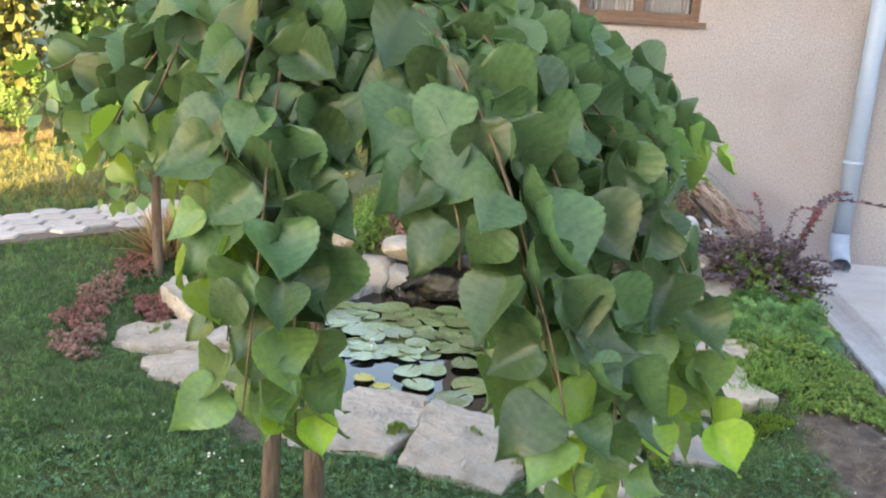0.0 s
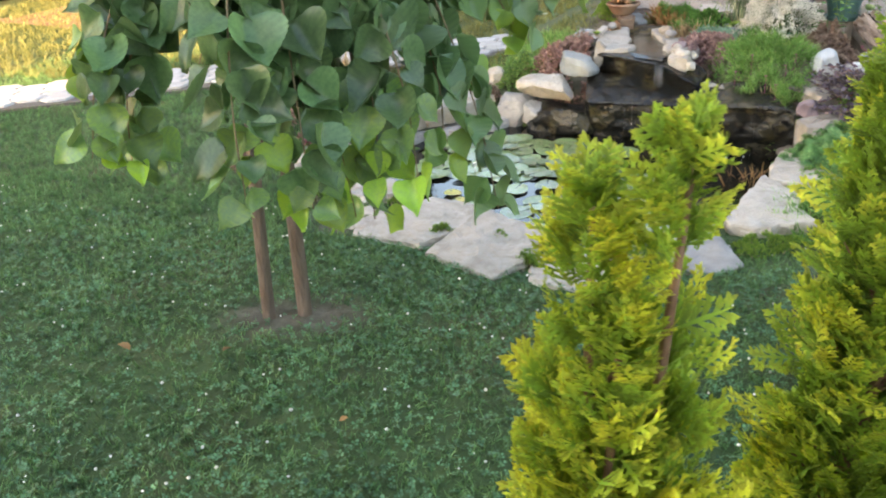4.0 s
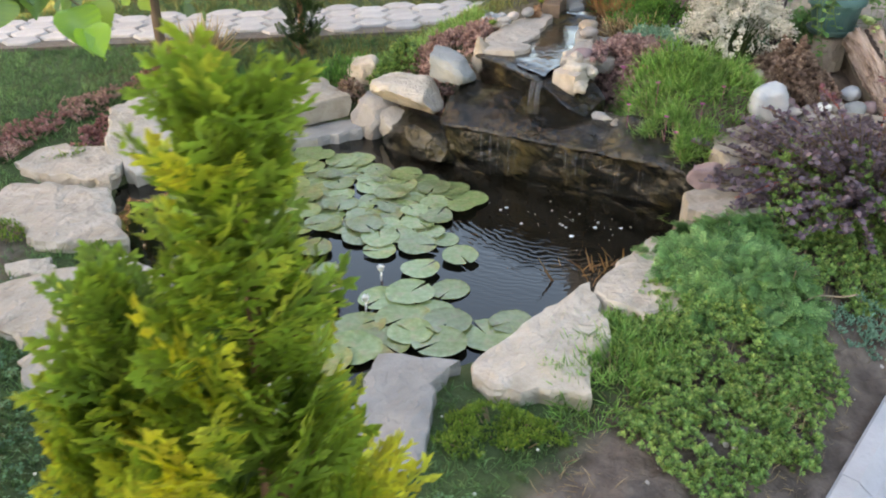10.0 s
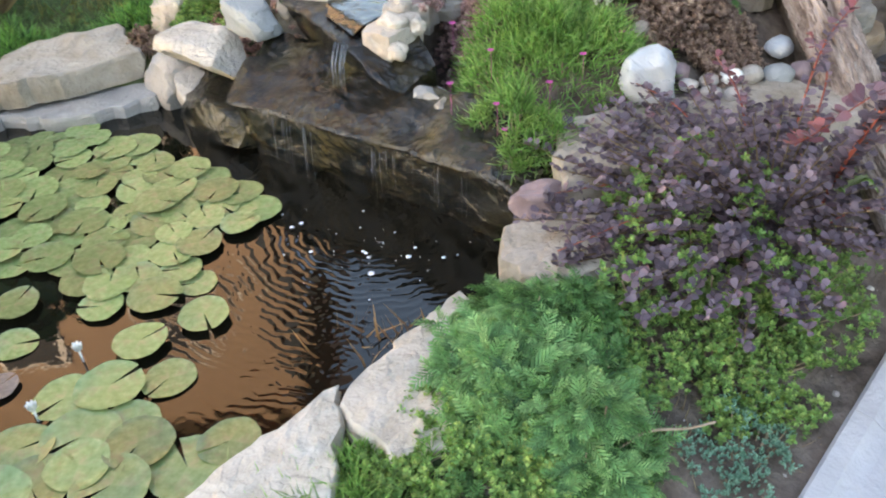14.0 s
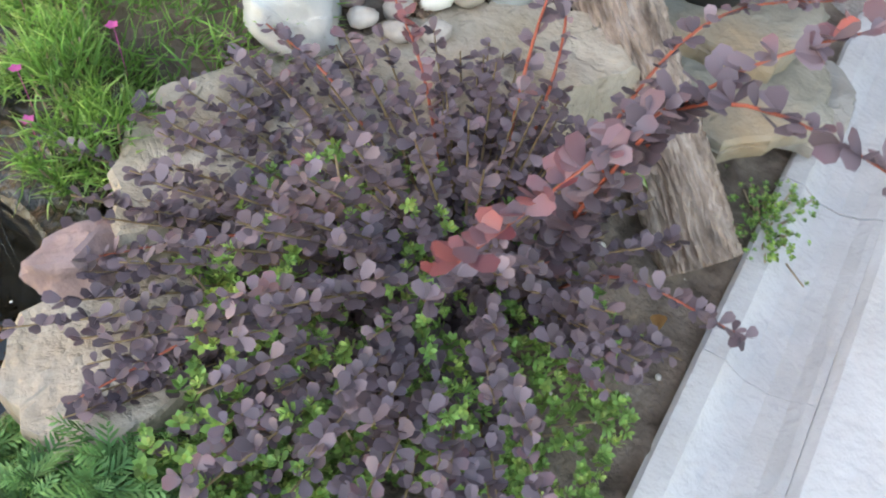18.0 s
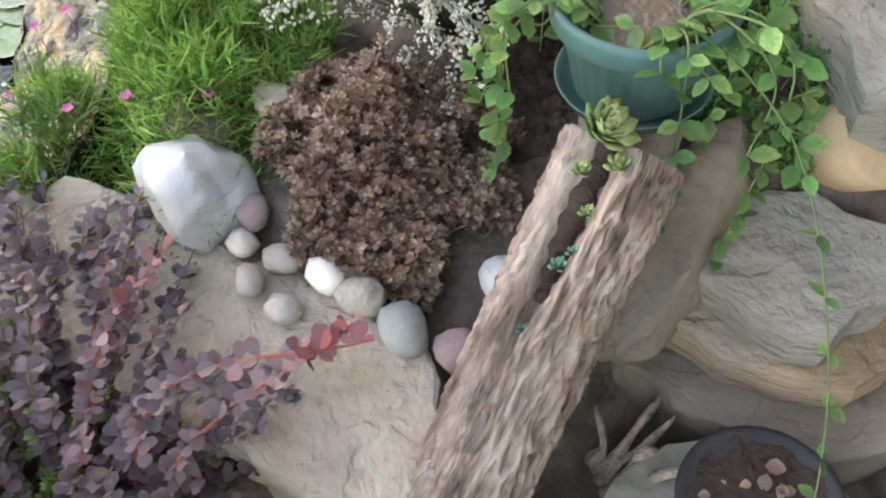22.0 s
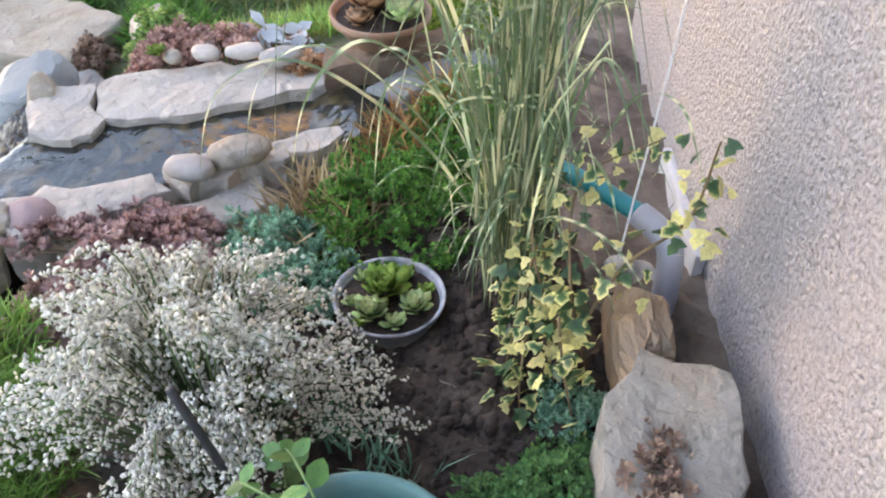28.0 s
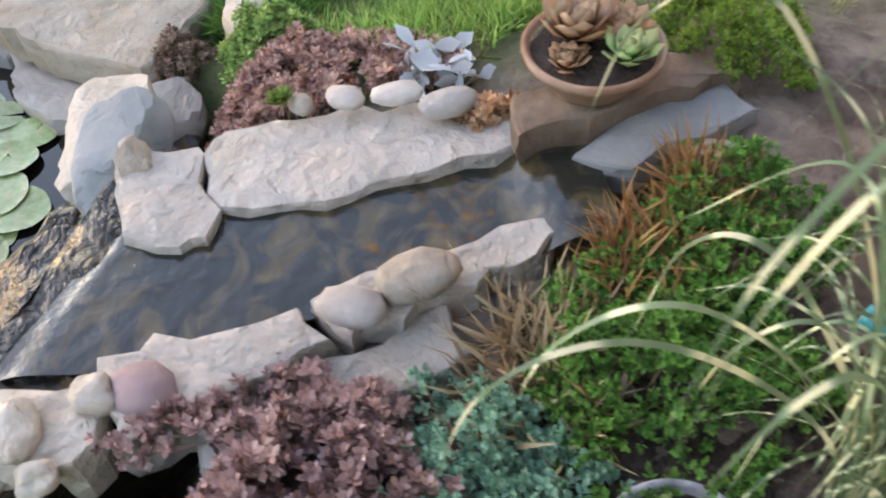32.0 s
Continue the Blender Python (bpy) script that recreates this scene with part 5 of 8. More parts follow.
PAD_MESHES = [pad_mesh(s) for s in range(7)]
rp = np.random.default_rng(12)
spots = list(PADS)
tries = 0
while len(spots) < 118 and tries < 4000:
    tries += 1
    x, y = rp.uniform(-0.75, 0.28), rp.uniform(0.0, 0.76)
    if shore_distance(x, y) > -0.17 or y < 0.12 + 0.1 * x or y > 0.78 - 0.25 * (x + 0.3):
        continue
    if min((x - a) ** 2 + (y - b) ** 2 for a, b in spots) > 0.072 ** 2:
        spots.append((x, y))
for i, (x, y) in enumerate(spots):
    r = (0.078 if y < -0.1 else 0.064) * rp.uniform(0.82, 1.15)
    ob = thing("lily_pad", "round green lily pad with a notch floating on water", "lily pad", (x, y, 0.004 + 0.0035 * (i % 5)), "lily pads", data=PAD_MESHES[i % 7])
    ob.rotation_euler = (rp.normal(0, 0.015), rp.normal(0, 0.015), rp.uniform(0, 6.28))
    ob.scale = (r, r, r)


M["pad_yellow"] = material("dying_lily_pad", [(0.3, (0.42, 0.34, 0.03)), (0.7, (0.55, 0.45, 0.06))], 0.4, 4, 3, 0.1, 12)
M["pad_brown"] = material("dead_lily_pad", [(0.3, (0.16, 0.11, 0.08)), (0.7, (0.28, 0.2, 0.16))], 0.5, 4, 3, 0.1, 12)
for x, y, r, m_, lab in ((-0.47, -0.16, 0.045, "pad_yellow", "yellowed dying lily pad floating on water"), (-0.40, -0.235, 0.035, "pad_yellow", "small yellowed lily pad floating on water"), (0.16, -0.22, 0.045, "pad_brown", "brown dead lily pad floating on water")):
    dead = PAD_MESHES[2].copy()
    dead.materials.clear()
    dead.materials.append(M[m_])
    ob = thing("lily_pad", lab, "lily pad", (x, y, 0.012), "lily pads", data=dead)
    ob.scale, ob.rotation_euler = (r, r, r), (0.05, 0.04, x * 9)


def petals(n, r, z, w, lift):
    V, F = [], []
    for k in range(n):
        a = 2 * math.pi * k / n
        c, s = math.cos(a), math.sin(a)
        i = len(V)
        V += [(0, 0, z)] + [(r * u * c - q * w * s, r * u * s + q * w * c, z + lift * u) for u, q in ((0.5, -1), (1.0, 0), (0.5, 1))]
        F.append([i, i + 1, i + 2, i + 3])
    return np.array(V), F, None


for x, y in ((0.32, -0.25), (0.27, -0.07), (-0.44, 0.16)):
    v, f, _ = gather([petals(8, 0.014, 0.02, 0.008, 0.026), petals(6, 0.009, 0.02, 0.007, 0.03), tube([(0, 0, -0.02), (0, 0, 0.03)], 0.003, 6)])
    thing("water_lily", "small white water lily bud standing above the pads", "flower", (x, y, 0.01), "water lily flowers", data=mesh("water_lily", v, f, M["petal"]))

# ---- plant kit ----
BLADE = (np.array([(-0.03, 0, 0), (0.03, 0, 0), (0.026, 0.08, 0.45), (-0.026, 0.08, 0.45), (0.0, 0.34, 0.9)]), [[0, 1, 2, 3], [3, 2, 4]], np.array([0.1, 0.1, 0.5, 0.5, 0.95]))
OVAL = (np.array([(0, 0, 0), (0.22, 0.35, 0.04), (0.26, 0.65, 0.05), (0, 1, 0.0), (-0.26, 0.65, 0.05), (-0.22, 0.35, 0.04)]), [[0, 1, 2, 3], [0, 3, 4, 5]], np.array([0.3, 0.45, 0.5, 0.5, 0.5, 0.45]))


def sprig(leaves, seed, spread=0.9, lift=0.5, leaf=0.5, tall=0.5):
    """A short shoot with a whorl of small leaves at its head."""
    rs = np.random.default_rng(seed)
    V, F, T, o = [], [], [], 0
    for k in range(leaves):
        a, u = k * 2.4, k / leaves
        R = turn(lift + rs.normal(0, 0.15) + 0.8 * (u - 0.3), 0.0, a)[0]
        base = np.array([0, 0, tall * (0.35 + 0.65 * u)])
        V.append(OVAL[0] @ R.T * leaf * (1.1 - 0.5 * u) * spread + base)
        F += [[i + o for i in g] for g in OVAL[1]]
        T.append(OVAL[2] + 0.4 * u)
        o += 6
    return np.vstack(V), F, np.concatenate(T)


SPRIG = sprig(9, 1)
TIGHT = sprig(12, 2, 0.7, 0.75, 0.4, 0.7)


HOUSELEAF = (np.array([(-0.10, 0, -0.02), (0.10, 0, -0.02), (0.25, 0.45, 0.05), (0.25, 0.74, 0.09), (0.0, 1.0, 0.16), (-0.25, 0.74, 0.09), (-0.25, 0.45, 0.05), (0, 0.5, -0.05), (0, 0.45, 0.02)]),
             [[0, 1, 2, 8], [8, 2, 3, 4], [8, 4, 5, 6], [0, 8, 6], [1, 0, 7], [1, 7, 2], [2, 7, 3], [3, 7, 4], [4, 7, 5], [5, 7, 6], [6, 7, 0]], np.array([0.35, 0.35, 0.5, 0.6, 0.95, 0.6, 0.5, 0.3, 0.5]))
HOUSE_MESH = {}


def rosette_thing(at, r, mat, label, n=26, seed=0, name="houseleek", group="", lean=(0, 0)):
    """A houseleek: thick pointed leaves in a spiral, closed in the heart and spread outside."""
    if mat.name not in HOUSE_MESH:
        HOUSE_MESH[mat.name] = [mesh("leaf", HOUSELEAF[0], HOUSELEAF[1], mat, tint=np.clip(HOUSELEAF[2] + q, 0, 1)) for q in (0.12, 0.0, -0.12)]
    rs = np.random.default_rng(seed + 5)
    ob = thing(name, label, "succulent", at, group)
    ob.rotation_euler = (*lean, 0)
    for k in range(n):
        u, a = k / (n - 1), k * 2.3999
        lift = 1.38 - 1.0 * u ** 1.2 + rs.normal(0, 0.06)
        ln = r * (0.45 + 0.5 * u)
        leaf = part("leaf", HOUSE_MESH[mat.name][0 if u < 0.35 else 1 if u < 0.75 else 2], None, ob)
        d = 0.10 * r * (0.3 + u)
        leaf.location = (-math.sin(a) * d, math.cos(a) * d, 0.16 * r * (1 - u))
        leaf.rotation_euler = (lift, 0, a)
        leaf.scale = (ln * 1.15, ln, ln)
    return ob


def mat_of(name, label, category, where, count, template, size, mat, tilt=0.5, height=0.0, seed=0, group="", stems=40, lean=0.0, z=None, dome=0.0, gappy=True):
    """A low plant that spreads over an area: where gives the points, rising in a dome."""
    rs = np.random.default_rng(seed)
    pts = where(rs, count)
    gaps = np.array([noise.noise(Vector((p * 16 + seed, q * 16, 5))) for p, q in pts])
    pts = pts[gaps > -0.34 + 0.2 * rs.random(len(pts))] if gappy else pts
    c = pts.mean(0)
    zz = land(pts[:, 0], pts[:, 1]) if z is None else np.full(len(pts), float(z))
    rad = np.linalg.norm(pts - c, axis=1)
    edge = np.clip(rad / (np.percentile(rad, 96) + 1e-6), 0, 1)
    lumpy = np.array([noise.noise(Vector((p * 11, q * 11, seed))) + 0.6 * noise.noise(Vector((p * 27, q * 27, seed + 3))) for p, q in pts])
    zz = zz + dome * (1 - edge ** 2) * (1 - 0.5 * rs.random(len(pts)) ** 2) * (1 + 0.75 * lumpy) + height * rs.random(len(pts)) + 0.018 * lumpy
    base_z = float(zz.min())
    at = np.stack([pts[:, 0] - c[0], pts[:, 1] - c[1], zz - base_z], -1)
    out = np.arctan2(pts[:, 1] - c[1], pts[:, 0] - c[0])
    R = turn(rs.normal(0, tilt, len(pts)), rs.normal(0, tilt, len(pts)), rs.uniform(0, 6.28, len(pts)))
    if lean:
        R = turn(0, 0, out - math.pi / 2) @ turn(-lean * edge, 0, 0) @ R
    V, F, T = scatter(*template[:2], at, R, rs.uniform(*size, len(pts)), template[2])
    T = T + np.repeat(rs.normal(0, 0.12, len(pts)), len(template[0]))
    plant = thing(name, label, category, (c[0], c[1], base_z), group)
    part("foliage", mesh("foliage", V, F, mat, tint=np.clip(T, 0, 1)), None, plant, kind="stuff")
    if stems:
        m = rs.permutation(len(at))[:stems]
        tw = [tube(curve3((at[i, 0] * 0.6, at[i, 1] * 0.6, 0), (at[i, 0] * 0.85, at[i, 1] * 0.85, at[i, 2] * 0.6), at[i], n=4), 0.0018, 5) for i in m]
        v, f, _ = gather(tw)
        part("stem", mesh("stem", v, f, M["pale_stem"]), None, plant, kind="stuff")
    return plant


def disc_of(x, y, rx, ry=None, turn_by=0.0, keep=None):
    ry = ry or rx

    def where(rs, n):
        a, r = rs.uniform(0, 6.283, n), np.sqrt(rs.random(n))
        r = r * (1 + 0.18 * np.sin(3 * a + x * 9) + 0.1 * np.sin(7 * a + y * 5))
        u, v = rx * r * np.cos(a), ry * r * np.sin(a)
        p = np.stack([x + u * math.cos(turn_by) - v * math.sin(turn_by), y + u * math.sin(turn_by) + v * math.cos(turn_by)], -1)
        p = p[shore_distance(p[:, 0], p[:, 1]) > 0.01]
        return p if keep is None else p[keep(p[:, 0], p[:, 1])]
    return where


off_yard = lambda x, y: kerb_side(x, y) < -0.03
# east bank
FEATHER = spray_template(11, 14, False, 0.6)
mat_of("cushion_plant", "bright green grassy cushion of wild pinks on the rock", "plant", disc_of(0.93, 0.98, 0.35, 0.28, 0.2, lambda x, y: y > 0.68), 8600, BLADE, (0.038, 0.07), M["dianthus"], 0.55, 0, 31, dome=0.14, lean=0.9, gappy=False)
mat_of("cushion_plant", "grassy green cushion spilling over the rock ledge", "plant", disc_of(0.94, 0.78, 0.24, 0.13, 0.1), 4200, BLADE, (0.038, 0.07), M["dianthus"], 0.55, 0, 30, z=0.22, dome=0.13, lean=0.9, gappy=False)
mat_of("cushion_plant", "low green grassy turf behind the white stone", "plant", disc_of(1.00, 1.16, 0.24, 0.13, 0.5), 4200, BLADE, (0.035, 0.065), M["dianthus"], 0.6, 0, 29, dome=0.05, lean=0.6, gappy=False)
mat_of("creeping_juniper", "blue-green creeping juniper over the bank rocks", "shrub", disc_of(1.27, 0.22, 0.29, 0.18, 2.0), 3600, FEATHER, (0.04, 0.085), M["juniper"], 0.45, 0, 32, stems=60, dome=0.085, lean=1.25)
mat_of("creeping_juniper", "dark green creeping juniper branch beside the rock", "shrub", disc_of(1.45, 0.08, 0.19, 0.12, 2.4), 1300, FEATHER, (0.04, 0.075), M["juniper"], 0.5, 0, 33, stems=40, dome=0.09, lean=1.0)
mat_of("ground_cover", "low green ground cover spreading over the bank", "plant", disc_of(1.36, -0.20, 0.46, 0.28, 1.9, off_yard), 6200, SPRIG, (0.018, 0.034), M["cover"], 0.6, 0.03, 34, dome=0.025)
mat_of("ground_cover", "green clumps of cushion grass beside the flagstones", "plant", disc_of(1.12, -0.28, 0.26, 0.18, 1.4), 2600, BLADE, (0.035, 0.07), M["dianthus"], 0.55, 0, 35, dome=0.06, lean=0.7)
mat_of("dry_grass", "small dry tuft in the ground cover by the kerb", "grass clump", disc_of(1.53, -0.28, 0.07, 0.05), 260, BLADE, (0.03, 0.06), M["dry"], 0.8, 0.02, 75, lean=0.5)
mat_of("ground_cover", "bright mossy cover between two flagstones", "plant", disc_of(0.94, -0.66, 0.15, 0.10, 0.4), 1300, TIGHT, (0.016, 0.03), M["moss"], 0.4, 0.01, 36, dome=0.03)
mat_of("ground_cover", "green leafy ground cover below the barberry", "plant", disc_of(1.62, 0.50, 0.19, 0.30, -0.2, off_yard), 2600, SPRIG, (0.018, 0.036), M["cover"], 0.5, 0.03, 37, dome=0.08)
mat_of("ground_cover", "grey-green ground cover by the kerb", "plant", disc_of(1.72, 0.27, 0.09, 0.16, -0.2, off_yard), 800, TIGHT, (0.015, 0.028), M["blue_sedum"], 0.4, 0.01, 38, dome=0.03)
for i, (x, y, rx, ry) in enumerate([(0.50, -0.84, 0.05, 0.17), (-0.06, -0.80, 0.05, 0.12), (-0.36, -0.74, 0.09, 0.05), (-0.62, -0.40, 0.09, 0.06), (-1.05, -0.48, 0.13, 0.08), (0.06, -0.96, 0.04, 0.10), (-1.38, 0.16, 0.12, 0.06)]):
    mat_of("moss_cushion", "bright green moss cushion between flagstones", "plant", disc_of(x, y, rx, ry, 0.2 * i), 520, TIGHT, (0.014, 0.028), M["moss"], 0.4, 0.01, 40 + i, "moss between the slabs", dome=0.035)
mat_of("red_sedum", "low red sedum on the pond's lawn side", "plant", disc_of(-1.42, 0.42, 0.10, 0.22, 0.2), 800, SPRIG, (0.02, 0.035), M["red_sedum"], 0.5, 0.02, 50, dome=0.03)
for i, (x, y) in enumerate([(-1.62, -0.05), (-1.70, 0.25), (-1.72, 0.62), (-1.66, 1.0)]):
    mat_of("red_sedum", "low rusty sedum between lawn and flagstones", "plant", disc_of(x, y, 0.10, 0.19, 0.1), 420, SPRIG, (0.02, 0.035), M["red_sedum" if i % 2 else "far_sedum"], 0.5, 0.02, 150 + i, "rusty sedum along the lawn", dome=0.02)
mat_of("green_cushion", "soft green cushion behind the ledge stones", "plant", disc_of(-1.10, 0.98, 0.16, 0.13, 0.6), 1900, BLADE, (0.05, 0.09), M["fine_green"], 0.5, 0, 51, dome=0.10, lean=0.7)
mat_of("green_cushion", "soft green cushion behind the ledge stones", "plant", disc_of(-0.78, 1.34, 0.20, 0.12, 0.4), 1900, BLADE, (0.05, 0.09), M["fine_green"], 0.5, 0, 52, dome=0.10, lean=0.7)
mat_of("green_cushion", "green mound between rounded rocks", "plant", disc_of(-0.47, 1.36, 0.12, 0.12), 900, SPRIG, (0.025, 0.045), M["cover"], 0.5, 0.03, 53, dome=0.10)
mat_of("red_sedum", "small red-brown sedum over the ledge stone", "plant", disc_of(-0.60, 1.14, 0.06, 0.08), 260, SPRIG, (0.02, 0.035), M["brown_sedum"], 0.5, 0.02, 54, dome=0.05)
mat_of("yellow_grass", "clump of yellowing ornamental grass beside the pond", "grass clump", disc_of(-1.56, 1.20, 0.06, 0.06), 260, BLADE, (0.2, 0.34), M["dry"], 0.28, 0, 55, lean=0.5)
mat_of("red_sedum", "dense rusty red sedum on the stream's far bank", "plant", disc_of(-0.20, 1.42, 0.20, 0.26, 0.1, lambda x, y: x < 0.0), 1900, SPRIG, (0.026, 0.046), M["far_sedum"], 0.6, 0.03, 56, stems=200, dome=0.035)
mat_of("red_sedum", "purple-red sedum beside the waterfall stones", "plant", disc_of(0.63, 1.24, 0.08, 0.12), 800, SPRIG, (0.022, 0.038), M["purple_sedum"], 0.5, 0.03, 57, dome=0.05)
mat_of("purple_sedum", "purple-brown sedum on the stream's near bank", "plant", disc_of(0.66, 1.36, 0.13, 0.20, 0.3), 1250, SPRIG, (0.03, 0.052), M["purple_sedum"], 0.6, 0.04, 58, stems=260, dome=0.05)
mat_of("blue_sedum", "blue-green sedum mat beside the purple one", "plant", disc_of(0.69, 1.59, 0.14, 0.12, 0.6), 900, TIGHT, (0.032, 0.05), M["blue_sedum"], 0.5, 0.02, 59, dome=0.045)
mat_of("green_sedum", "green sedum mat between pot and rock wall", "plant", disc_of(1.31, 1.88, 0.19, 0.12, -0.4, lambda x, y: (x - 1.386) ** 2 + (y - 1.658) ** 2 > 0.01), 2600, TIGHT, (0.02, 0.036), M["green_sedum"], 0.45, 0.02, 60, dome=0.06)
mat_of("green_sedum", "blue-green sedum at the foot of the ivy", "plant", disc_of(1.10, 1.98, 0.05, 0.05), 260, TIGHT, (0.02, 0.03), M["blue_sedum"], 0.45, 0.02, 61, dome=0.03)
mat_of("brown_thyme", "brown-leaved mat plant spilling round small stones", "plant", disc_of(1.30, 1.33, 0.19, 0.15, 0.7), 3600, SPRIG, (0.02, 0.036), M["brown_sedum"], 0.55, 0.03, 62, stems=160, dome=0.10)
mat_of("feathery_plant", "feathery green plant behind the succulent bowl", "plant", disc_of(0.60, 1.84, 0.19, 0.16, 0.3), 2300, TIGHT, (0.022, 0.04), M["fine_green"], 0.7, 0.04, 63, dome=0.06)
mat_of("feathery_plant", "feathery green plant below the tall grass", "plant", disc_of(0.42, 1.99, 0.15, 0.13), 1800, TIGHT, (0.018, 0.034), M["fine_green"], 0.7, 0.04, 64, dome=0.06)
mat_of("dry_grass", "dry straw-coloured grass tuft in the bed", "grass clump", disc_of(0.56, 1.70, 0.11, 0.10), 620, BLADE, (0.06, 0.14), M["dry"], 0.8, 0, 65, lean=0.8)
mat_of("dry_grass", "dry tuft in front of the purple sedum", "grass clump", disc_of(0.82, 1.36, 0.05, 0.06), 200, BLADE, (0.05, 0.10), M["dry"], 0.8, 0, 66, lean=0.8)
mat_of("rusty_plant", "rust-brown dry flower stems beside the stream", "plant", disc_of(0.44, 1.87, 0.07, 0.06), 520, BLADE, (0.05, 0.11), M["rust"], 0.4, 0.04, 67, lean=0.5)
mat_of("rusty_plant", "rust-brown dry flower stems by the stream slab", "plant", disc_of(0.36, 1.97, 0.06, 0.05), 420, BLADE, (0.05, 0.11), M["rust"], 0.4, 0.04, 68, lean=0.5)
mat_of("silver_plant", "silvery woolly-leaved plant beside the clay bowl", "plant", disc_of(-0.09, 1.68, 0.05, 0.06), 90, OVAL, (0.035, 0.06), M["silver"], 0.7, 0.05, 69, dome=0.04)
mat_of("green_mound", "dense round green mound behind the clay bowl", "plant", disc_of(0.02, 2.14, 0.12, 0.14), 1900, TIGHT, (0.02, 0.034), M["moss"], 0.45, 0.01, 70, dome=0.10)
mat_of("lawn_edge", "long lawn grass behind the stream bank", "grass clump", disc_of(-0.42, 1.75, 0.24, 0.30), 2300, BLADE, (0.05, 0.10), M["dianthus"], 0.4, 0, 71)
mat_of("red_succulent", "red trailing succulent beside the clay bowl", "plant", disc_of(0.10, 1.72, 0.04, 0.05), 120, SPRIG, (0.03, 0.05), M["rosette_brown"], 0.5, 0.05, 72, dome=0.03)
mat_of("water_plant", "thin reddish shoots of a marginal plant in the water", "plant", lambda rs, n: np.stack([rs.normal(0.88, 0.05, n), rs.normal(0.28, 0.06, n)], -1), 40, BLADE, (0.09, 0.16), M["rust"], 0.6, 0, 73, z=-0.03)
mat_of("kerb_weed", "straggling green weed in the gutter joint", "weed", lambda rs, n: np.stack([rs.normal(2.06, 0.035, n), rs.normal(1.24, 0.05, n)], -1), 150, SPRIG, (0.014, 0.026), M["cover"], 0.5, 0.015, 74, z=0.02)
# hosta beside the log
hosta = thing("hosta", "small variegated hosta beside the log", "plant", (1.76, 1.14, 0.09))
HOSTA_V, HOSTA_T = [], []
for i in range(13):
    u = i / 12
    for q in (-1, -0.4, 0.4, 1):
        HOSTA_V.append((0.20 * q * math.sin(math.pi * u ** 0.8) + 1e-4 * q, u, 0.75 * math.sin(2.3 * u) + 0.06 * abs(q)))
        HOSTA_T.append(0.25 if abs(q) > 0.5 else 0.95)
HOSTA_F = [[i * 4 + k, i * 4 + k + 1, i * 4 + k + 5, i * 4 + k + 4] for i in range(12) for k in range(3)]
hosta_me = mesh("leaf", HOSTA_V, HOSTA_F, M["hosta"], tint=HOSTA_T)
for k in range(11):
    ob = part("leaf", hosta_me, None, hosta)
    ob.rotation_euler, ob.scale = (0.12 * (k % 3), 0, k * 2.4), (0.075 + 0.008 * (k % 4),) * 3

# ---- barberry ----
BL = (np.array([(0, 0, 0), (0.2, 0.3, 0.03), (0.33, 0.68, 0.02), (0.2, 0.95, 0), (-0.2, 0.95, 0), (-0.33, 0.68, 0.02), (-0.2, 0.3, 0.03)]), [[0, 1, 2, 3, 4, 5, 6]], np.array([0.3, 0.4, 0.45, 0.5, 0.5, 0.45, 0.4]))


